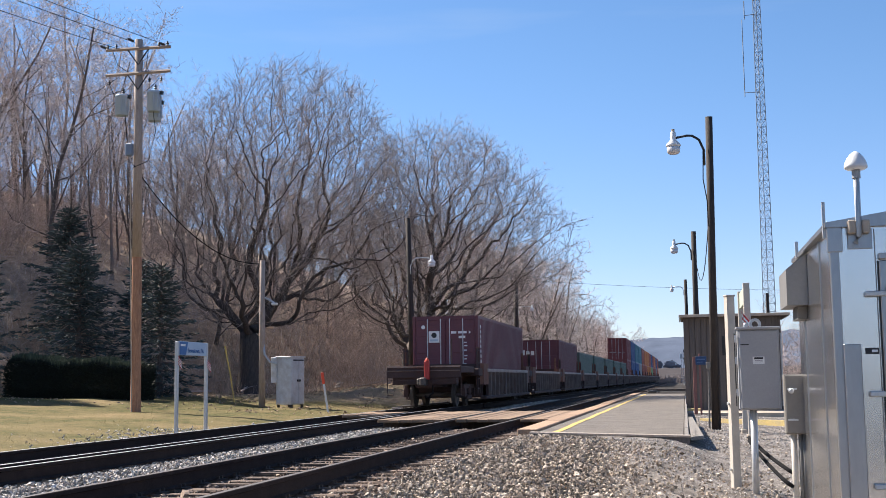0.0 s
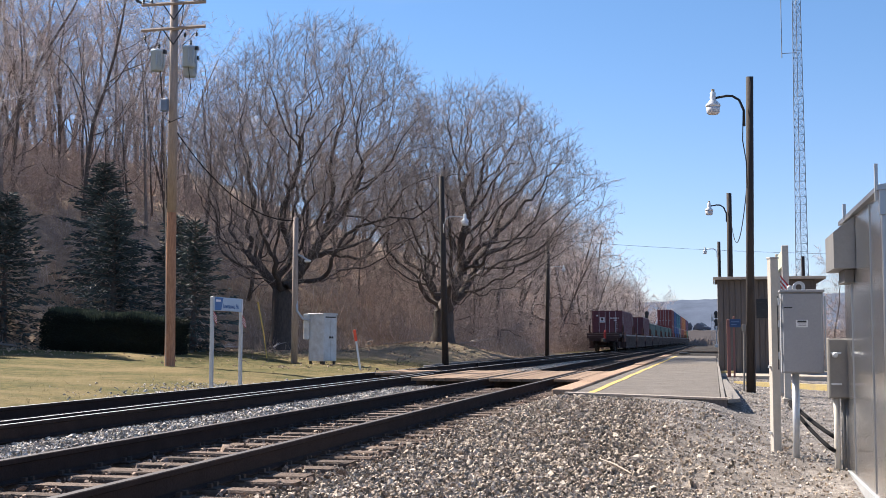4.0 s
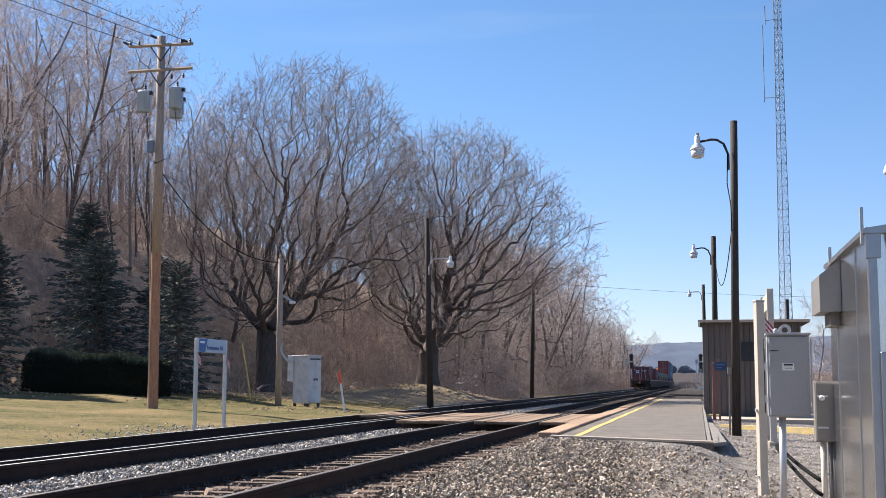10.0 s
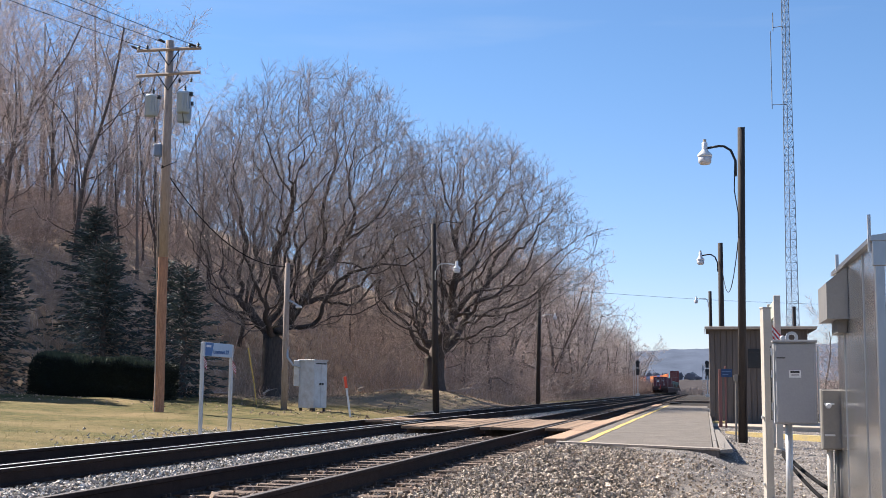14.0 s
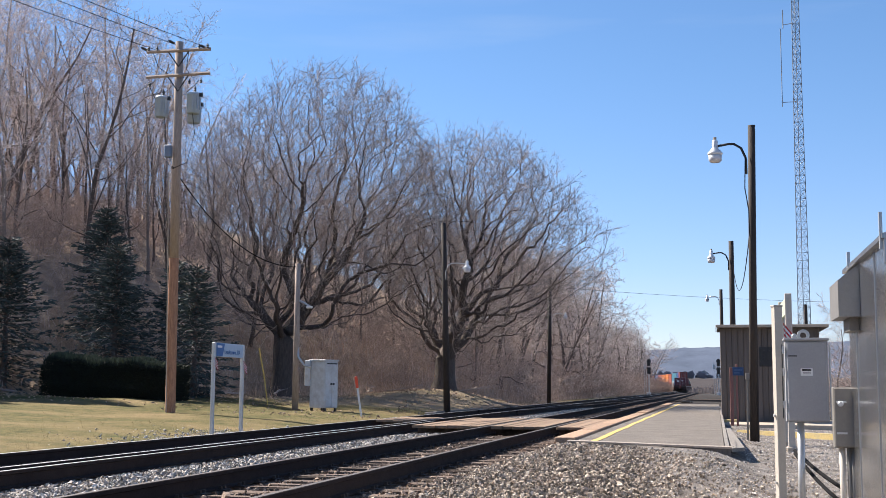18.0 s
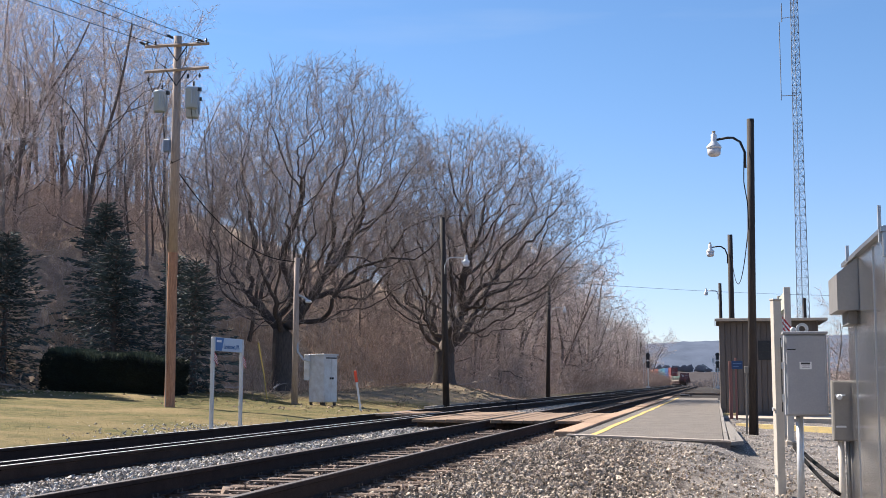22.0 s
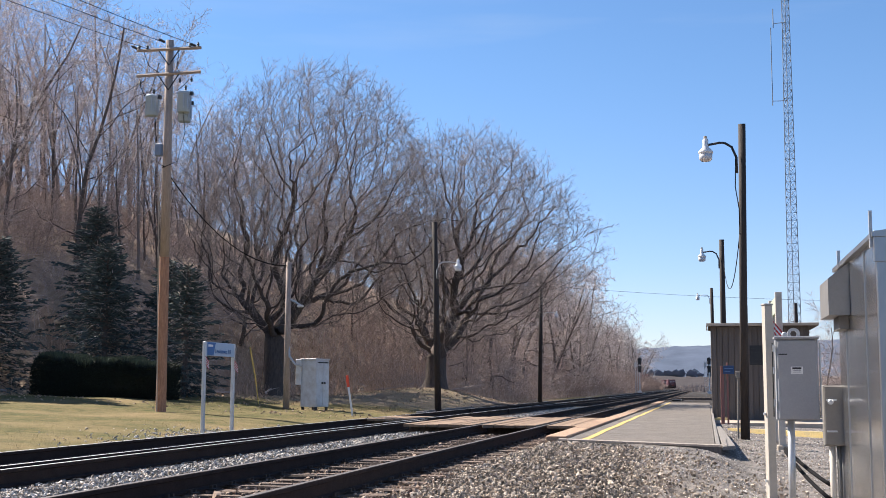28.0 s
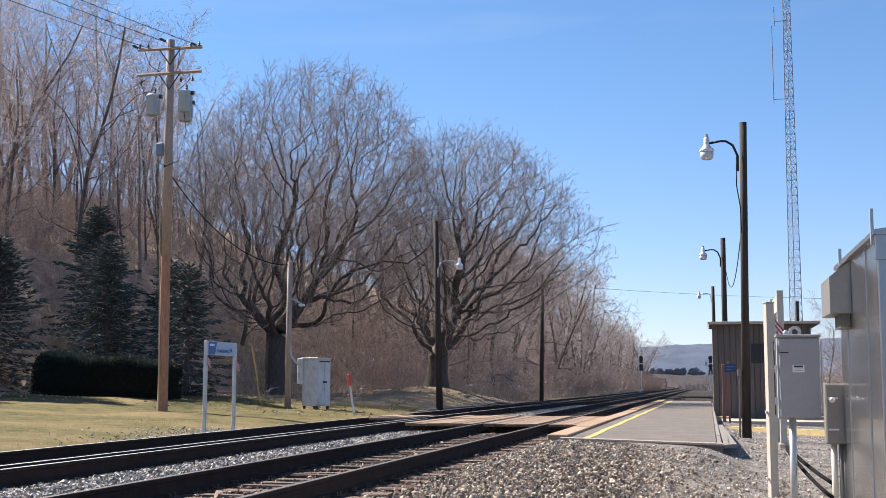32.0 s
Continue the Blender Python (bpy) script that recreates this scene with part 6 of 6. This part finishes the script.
def shrubs():
    """Tangled bare shrubs under the trees."""
    spec = dict(wobble=(0.26, 0.3, 0.3, 0.2), up=(-0.02, 0.0, 0.0, 0.0), taper=0.35, limb=0, kids=(6, 5, 3), angle=((25, 60), (30, 70), (30, 70)), ratio=(0.6, 0.65, 0.8), thick=(0.6, 0.65, 0.8), min=0.0055)
    spec["from"] = (0.15, 0.15, 0.15)
    spec["sides"], spec["segs"] = (4, 3, 3), (4, 3, 2)
    kinds = []
    for i in range(5):
        w = Wood(500 + i)
        for k in range(4):
            a = k * math.tau / 4 + i
            w.branch(Vector((0.25 * math.cos(a), 0.25 * math.sin(a), -0.15)), Vector((math.cos(a) * 0.55, math.sin(a) * 0.55, 1)).normalized(), w.r.uniform(1.5, 2.6), 0.015, 0, 3, spec)
        kinds.append(w.place("woodland_shrub", pose(0, 0, -60), "tangled bare shrub on the wooded slope", "shrub", "woodland shrubs", M_STEM, M_STEM))
    r = random.Random(31)
    n = 0
    while n < 350:
        if 70 <= n < 160:
            x, y = r.uniform(-56, -30), r.uniform(50, 78)
        elif n >= 330:
            x, y = r.uniform(4.5, 9.5), r.uniform(48, 76)
        elif n < 160:
            x, y = r.uniform(-52, -14), r.uniform(46, 72)
        else:
            y = 62 + 130 * r.random() ** 1.4
            x = float(wood_edge(y)) - r.uniform(0.2, 7)
        d = float(wood_edge(y)) - x
        if n < 330 and (d < 0.3 or d > 30) or min(math.hypot(x + 20.6, y - 55.2), math.hypot(x + 13.9, y - 60.9)) < 1.5:
            continue
        m = pose(x, y, float(height(x, y)), r.uniform(-15, 15), r.uniform(-15, 15), r.uniform(0, 360))
        s = r.uniform(0.5, 1.2) if n < 160 and x > -33 else r.uniform(0.8, 1.7) if n < 160 else r.uniform(0.9, 1.9)
        ob = kinds[n % 5]
        if n >= 5:
            ob = copy_thing(ob, m)
        ob.matrix_basis = m
        ob.scale = (s, s, s * r.uniform(0.7, 1.0))
        n += 1


shrubs()


# ---- spruces and hedge ----
def sprigs(r, n, place, size, verts, faces):
    for _ in range(n):
        p, d = place()
        a = d.orthogonal().normalized()
        a.rotate(Matrix.Rotation(r.uniform(0, math.tau), 3, d))
        L = size * r.uniform(0.6, 1.3)
        b = d.cross(a)
        w = L * 0.16
        k = len(verts)
        verts += [p + a * w, p - a * w * 0.5 + b * w, p - a * w * 0.5 - b * w, p + d * L]
        faces += [(k, k + 1, k + 3), (k + 1, k + 2, k + 3), (k + 2, k, k + 3)]


def spruce(seed, h, rad, m):
    r = random.Random(seed)
    t = thing("spruce_tree", m, "dark blue-green spruce with drooping layered branches", "tree", "spruces")
    part("trunk", tubed([(0, 0, -0.3), (0, 0, h)], [0.16, 0.02], 8), M_BARK, t)
    bv = Wood(seed)
    verts, faces = [], []
    z = 0.25
    while z < h - 0.15:
        f = 1 - z / h
        L = rad * (f ** 0.75) * r.uniform(0.7, 1.15) + 0.15
        for k in range(9):
            a = k * math.tau / 9 + r.uniform(-0.3, 0.3) + z * 3
            ll = L * r.uniform(0.55, 1.2)
            tilt = -0.35 + 0.7 * (1 - f)
            out = Vector((math.cos(a), math.sin(a), tilt)).normalized()
            p0 = Vector((0, 0, z + r.uniform(-0.1, 0.1)))
            pts = [p0 + out * ll * i / 4 + Vector((0, 0, 0.09 * ll * (i / 4) ** 2)) for i in range(5)]
            bv.tube(pts, [0.022, 0.018, 0.014, 0.01, 0.006], 3, bv.limb)
            side = out.cross(Vector((0, 0, 1))).normalized()
            n = max(6, int(ll * (12 if f > 0.5 else 22)))
            for _ in range(4 if f > 0.4 else 1):
                u = r.uniform(0.3, 1.0)
                q = p0 + out * ll * u
                e = (out + side * r.uniform(-1.2, 1.2) + Vector((0, 0, r.uniform(-0.5, 0.3)))).normalized()
                bv.tube([q, q + e * 0.3, q + e * 0.55 + Vector((0, 0, r.uniform(-0.12, 0.05)))], [0.008, 0.006, 0.003], 3, bv.twig)

            def spot():
                u = r.random() ** 0.7
                i = min(3, int(u * 4))
                p = pts[i].lerp(pts[i + 1], u * 4 - i)
                wide = 0.34 * ll * (1 - u) + 0.08
                s = r.uniform(-1, 1)
                q = p + side * s * wide + Vector((0, 0, -abs(s) * wide * 0.25 + r.uniform(-0.06, 0.05)))
                return q, (out * 0.8 + side * s * 0.9 + Vector((r.uniform(-0.3, 0.3), r.uniform(-0.3, 0.3), r.uniform(-0.35, 0.3)))).normalized()

            sprigs(r, n, spot, 0.24, verts, faces)
        z += 0.2 + 0.1 * f
    raw("bough_frame", [tuple(v) for v in bv.limb[0]], bv.limb[1], M_BARK, t)
    tagged(raw("dry_undergrowth", [tuple(v) for v in bv.twig[0]], bv.twig[1], M_TWIG2, t, "bare grey twigs low in the spruce"), kind="stuff")
    raw("needles", [tuple(v) for v in verts], faces, M_SPRUCE, t)
    return t


# the last four stand outside the view, added to throw shade on the lawn
for i, (x, y, h, w) in enumerate(((-29.4, 45.0, 6.3, 2.7), (-25.4, 47.0, 6.5, 2.7), (-23.4, 49.0, 6.0, 2.2), (-21.3, 46.3, 5.6, 2.0), (-27.9, 50.5, 6.4, 2.8), (-33.0, 44.3, 12.0, 3.2), (-31.7, 42.3, 10.5, 3.0), (-34.2, 40.4, 11.5, 3.4), (-35.8, 38.6, 12.0, 3.6))):
    spruce(300 + i, h, w, pose(x, y, float(height(x, y))))


def hedge():
    r = random.Random(41)
    A, Bq = Vector((-25.85, 43.0)), Vector((-20.3, 42.7))
    d = (Bq - A)
    L = d.length
    ang = math.degrees(math.atan2(d.y, d.x))
    h = thing("hedge", pose(A.x, A.y, 0.2, 0, 1.4, ang), "clipped dark evergreen hedge with a shaggy top", "hedge")
    top = lambda u: 1.66 - 0.2 * u / L + 0.07 * math.sin(u * 2.1) + 0.05 * math.sin(u * 5.3)
    bm = bmesh.new()
    cuts = 16
    rings = []
    for i in range(cuts + 1):
        u = L * i / cuts
        tz = top(u) - 0.1
        e = 0.35 if i in (0, cuts) else 0.0
        rings.append([bm.verts.new((u, y, z)) for y, z in ((-0.62 + e, 0.15), (-0.75 + e, 0.7), (-0.7 + e, tz - 0.3 - e), (-0.4 + e, tz - e), (0.6 - e, tz - e), (0.8 - e, tz - 0.4 - e), (0.75 - e, 0.15))])
    for a, b in zip(rings, rings[1:]):
        for k in range(6):
            bm.faces.new((a[k], b[k], b[k + 1], a[k + 1]))
    bm.faces.new(rings[0])
    bm.faces.new(rings[-1][::-1])
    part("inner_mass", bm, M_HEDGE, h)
    verts, faces = [], []

    def spot():
        u = r.uniform(-0.12, L + 0.12)
        e = r.random()
        tz = top(min(max(u, 0), L))
        if e < 0.45:
            z = r.uniform(0.1, tz)
            y = -0.72 + (0.15 if z < 0.3 else 0) + max(0, z - tz + 0.35) * 0.7
            n = Vector((r.uniform(-0.4, 0.4), -1, r.uniform(-0.1, 0.8)))
        elif e < 0.85:
            y = r.uniform(-0.6, 0.75)
            z = tz + r.uniform(-0.05, 0.05)
            n = Vector((r.uniform(-0.5, 0.5), r.uniform(-0.5, 0.5), 1))
        else:
            u = -0.05 if r.random() < 0.4 else L + 0.02
            z = r.uniform(0.1, tz)
            y = r.uniform(-0.7, 0.75)
            n = Vector((-0.8 if u < 1 else 0.8, r.uniform(-0.5, 0.5), r.uniform(-0.1, 0.8)))
        return Vector((u, y + r.uniform(-0.06, 0.06), z)), n.normalized()

    sprigs(r, 26000, spot, 0.11, verts, faces)
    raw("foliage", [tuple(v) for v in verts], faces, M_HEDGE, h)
    verts, faces = [], []

    def crown_spot():
        u, y = r.uniform(0.0, L), r.uniform(-0.5, 0.75)
        return Vector((u, y, top(u) - 0.06)), Vector((r.uniform(-0.4, 0.4), r.uniform(-0.4, 0.4), 1)).normalized()

    # top shoots carry the sunlight in their lighter colour
    sprigs(r, 9000, crown_spot, 0.3, verts, faces)
    raw("sunlit_top", [tuple(v) for v in verts], faces, M_HEDGE_LIT, h, "shoots on the hedge's top coloured a lighter, sunlit green")


hedge()


# ---- brush, grass, fallen branches ----
M_BRUSH2 = material("thicket_twigs", (0.36, 0.255, 0.205), 0.95, 0, (0.21, 0.145, 0.115), 0.4, 20, 0, 0.7)
def stalks(name, n, place, h, w, mat, label, category, seed, lean=0.35):
    rng = np.random.default_rng(seed)
    x, y = place(rng, n)
    n = len(x)
    z = height(x, y) - 0.03
    hh = h * rng.lognormal(0, 0.35, n)
    a = rng.uniform(0, math.tau, n)
    ww = w * rng.uniform(0.6, 1.4, n)
    tip = np.stack([x + rng.normal(0, lean, n) * hh, y + rng.normal(0, lean, n) * hh, z + hh], 1)
    p = np.stack([x, y, z], 1)
    o = np.stack([np.cos(a) * ww, np.sin(a) * ww, a * 0], 1)
    q = np.stack([-np.sin(a) * ww, np.cos(a) * ww, a * 0], 1)
    verts = np.stack([p + o, p - o * 0.5 + q, p - o * 0.5 - q, tip], 1).reshape(-1, 3)
    k = np.arange(n) * 4
    faces = np.concatenate([np.stack([k, k + 1, k + 3], 1), np.stack([k + 1, k + 2, k + 3], 1), np.stack([k + 2, k, k + 3], 1)])
    return tagged(raw(name, verts.tolist(), faces.tolist(), mat), label, category, kind="stuff")


def edge_band(rng, n):
    y = 48 + 170 * rng.random(n) ** 1.5
    x = wood_edge(y) - rng.gamma(2.0, 1.6, n) + 0.6
    return x, y


def slope_band(rng, n):
    x = rng.uniform(-62, -14, n)
    y = rng.uniform(44, 85, n)
    keep = wood_edge(y) - x > 0.5
    return x[keep], y[keep]


def lawn_area(rng, n):
    x = rng.uniform(-32, -10.6, n)
    y = rng.uniform(15, 60, n)
    keep = (wood_edge(y) - x < 0.5)
    return x[keep], y[keep]


stalks("dry_brush", 24000, edge_band, 0.45, 0.012, M_BRUSH, "reddish dry brush along the wood's edge", "brush", 51)
stalks("slope_saplings", 9000, slope_band, 0.7, 0.01, M_TWIG2, "thin bare saplings and brambles on the slope", "brush", 52)
def far_band(rng, n):
    y = 110 + 260 * rng.random(n)
    return wood_edge(y) - 0.3 - rng.gamma(1.5, 1.5, n), y


stalks("line_side_thicket", 26000, far_band, 1.8, 0.018, M_BRUSH2, "dense brown thicket along the line", "brush", 54)
def lowland(rng, n):
    y = 240 + 420 * rng.random(n)
    return rng.uniform(-6, 75, n) + bend(y) * 0.0, y


stalks("lowland_brush", 24000, lowland, 1.0, 0.07, M_LOWBRUSH, "grey-brown winter brush on the lowland", "brush", 55)
stalks("lawn_grass", 70000, lawn_area, 0.034, 0.007, M_GRASS, "short yellow-green winter grass", "grass", 53, 0.8)


M_LEAF = material("dry_leaves", (0.46, 0.33, 0.23), 0.9, 0, (0.28, 0.19, 0.13), 3, 30, 0.0, 0.7, 0.5, island=True)


def leaf_area(rng, n):
    y = rng.uniform(38, 84, n)
    x = np.where(rng.random(n) < 0.8, wood_edge(y) + rng.normal(0.5, 2.6, n), rng.uniform(-30, -10.7, n))
    keep = (x < -10.6) & (x > -34)
    x, y = x[keep], y[keep]
    return x, y, height(x, y) + 0.01


stones("fallen_leaves", 11000, leaf_area, 0.035, M_LEAF, "dry brown leaves scattered under the trees", 56)
tagged(bpy.data.objects["fallen_leaves"], "dry brown leaves scattered under the trees", "leaf litter", kind="stuff")


def fallen_branches():
    """Grey broken limbs lying at the wood's edge."""
    r = random.Random(61)
    for i in range(22):
        y = r.uniform(42, 76)
        x = float(wood_edge(y)) + r.uniform(-1.5, 2.2)
        t = thing("fallen_branch", pose(x, y, float(height(x, y)) + 0.05, 0, 0, r.uniform(0, 360)), "grey broken branch lying in the leaf litter", "branch", "fallen branches")
        L = r.uniform(1.2, 3.2)
        pts = [Vector((L * k / 5, r.gauss(0, 0.1), 0.04 + 0.05 * r.random() + 0.06 * k * (i % 3 == 0))) for k in range(6)]
        part("limb", tubed(pts, [0.045, 0.042, 0.037, 0.03, 0.022, 0.012], 6), M_TWIG2, t, smooth=True)
        for k in (2, 3, 4):
            s = r.choice((-1, 1))
            q = pts[k]
            part("side_twig", tubed([q, q + Vector((0.25, 0.2 * s, 0.1)), q + Vector((0.6, 0.42 * s, 0.16))], [0.02, 0.014, 0.006], 4), M_TWIG2, t)


fallen_branches()


# ---- distance ----
def ridge(name, y, x0, x1, base, tops, mat, label, seed, rough=1.0):
    rng = np.random.default_rng(seed)
    n = 400
    xs = np.linspace(x0, x1, n)
    crest = np.interp(xs, *zip(*tops)) + rough * rng.normal(0, 0.9, n) + rough * 1.2 * np.abs(np.sin(xs * 0.11) * np.sin(xs * 0.037 + 1))
    verts, faces = [], []
    for i, x in enumerate(xs):
        for k in range(6):
            f = k / 5
            verts.append((x, y + 500 * f, base + (crest[i] - base) * (1 - (1 - f) ** 1.8) + 0))
    for i in range(n - 1):
        for k in range(5):
            q = i * 6 + k
            faces.append((q, q + 6, q + 7, q + 1))
    return tagged(raw(name, verts, faces, mat, smooth=True), label, "hill", kind="structure")


ridge("backdrop_ridge", 2200, -2600, 2400, -5, ((-2600, 140), (-700, 88), (-330, 83), (-130, 85), (-60, 89), (20, 91), (120, 95), (500, 115), (2400, 150)), M_RIDGE, "long bare-wooded ridge in the distance, blue-brown with haze in its colour", 61)
ridge("backdrop_lowland", 620, -700, 700, -2, ((-700, 12), (-60, 10), (0, 9.5), (100, 10), (700, 14)), M_FIELD, "tan brushy lowland before the ridge", 62, 0.35)


def far_house(x, y, z, w, h, m_wall):
    t = thing("house", pose(x, y, z), "small distant white house among trees", "house", "distant houses")
    part("wall", boxed(-w / 2, w / 2, 0, w, 0, h), m_wall, t)
    bm = bmesh.new()
    a = [bm.verts.new(p) for p in ((-w / 2 - 0.4, -0.3, h), (w / 2 + 0.4, -0.3, h), (0, -0.3, h + w * 0.35))]
    b = [bm.verts.new((v.co.x, w + 0.3, v.co.z)) for v in a]
    bm.faces.new(a)
    bm.faces.new(b[::-1])
    for i in range(3):
        bm.faces.new((a[i], b[i], b[(i + 1) % 3], a[(i + 1) % 3]))
    part("roof", bm, M_BOXGREY, t)
    for k in (-0.25, 0.25):
        part("window", boxed(k * w - 0.5, k * w + 0.5, -0.05, 0.0, h * 0.4, h * 0.4 + 1.4), M_BLACK, t)


for x, y, z, w, h in ((-27, 1100, 9.5, 8, 4), (-11, 1110, 9.5, 9, 4.5), (4, 1090, 9, 8, 4), (-44, 1100, 9.5, 8, 4)):
    far_house(x, y, z, w, h, M_WHITE)
r_ = random.Random(9)
verts, faces = [], []
for i in range(40):
    cx, cy = r_.uniform(-75, 35), r_.uniform(1060, 1110)
    hh, ww = r_.uniform(3, 7), r_.uniform(2.0, 4.0)
    for j in range(160):
        v = Vector((r_.gauss(0, 1), r_.gauss(0, 1), r_.gauss(0, 1))).normalized() * r_.random() ** 0.4
        p = Vector((cx + v.x * ww, cy + v.y * ww, 9 + hh * 0.5 * (1 + v.z)))
        k = len(verts)
        s = 0.6
        verts += [p + Vector((s, 0, 0)), p + Vector((-s * 0.5, s, 0)), p + Vector((-s * 0.5, -s, 0)), p + Vector((0, 0, 1.0))]
        faces += [(k, k + 1, k + 3), (k + 1, k + 2, k + 3), (k + 2, k, k + 3)]
tagged(raw("distant_evergreens", [tuple(v) for v in verts], faces, M_FARTREE), "distant evergreens round the houses, greyed with haze in their colour", "trees", kind="stuff")


# ---- what moves ----
def motions():
    """The train draws away along the far track and round the bend."""
    for ob, i, z in TRAIN:
        rows = []
        for t in (0, 2, 4, 6, 8, 10, 12, 14, 16, 18, 20, 22, 24, 26, 28, 30, 32):
            s = TRAIN_Y + TRAIN_V * t + i * PITCH
            a, turn = along(s, FAR_X)
            b, _ = along(s + 12.19, FAR_X)
            rows.append((t, pose(a.x, a.y, z, 0, 0, math.degrees(math.atan2(-(b.x - a.x), b.y - a.y)))))
        walk(ob, rows)


motions()
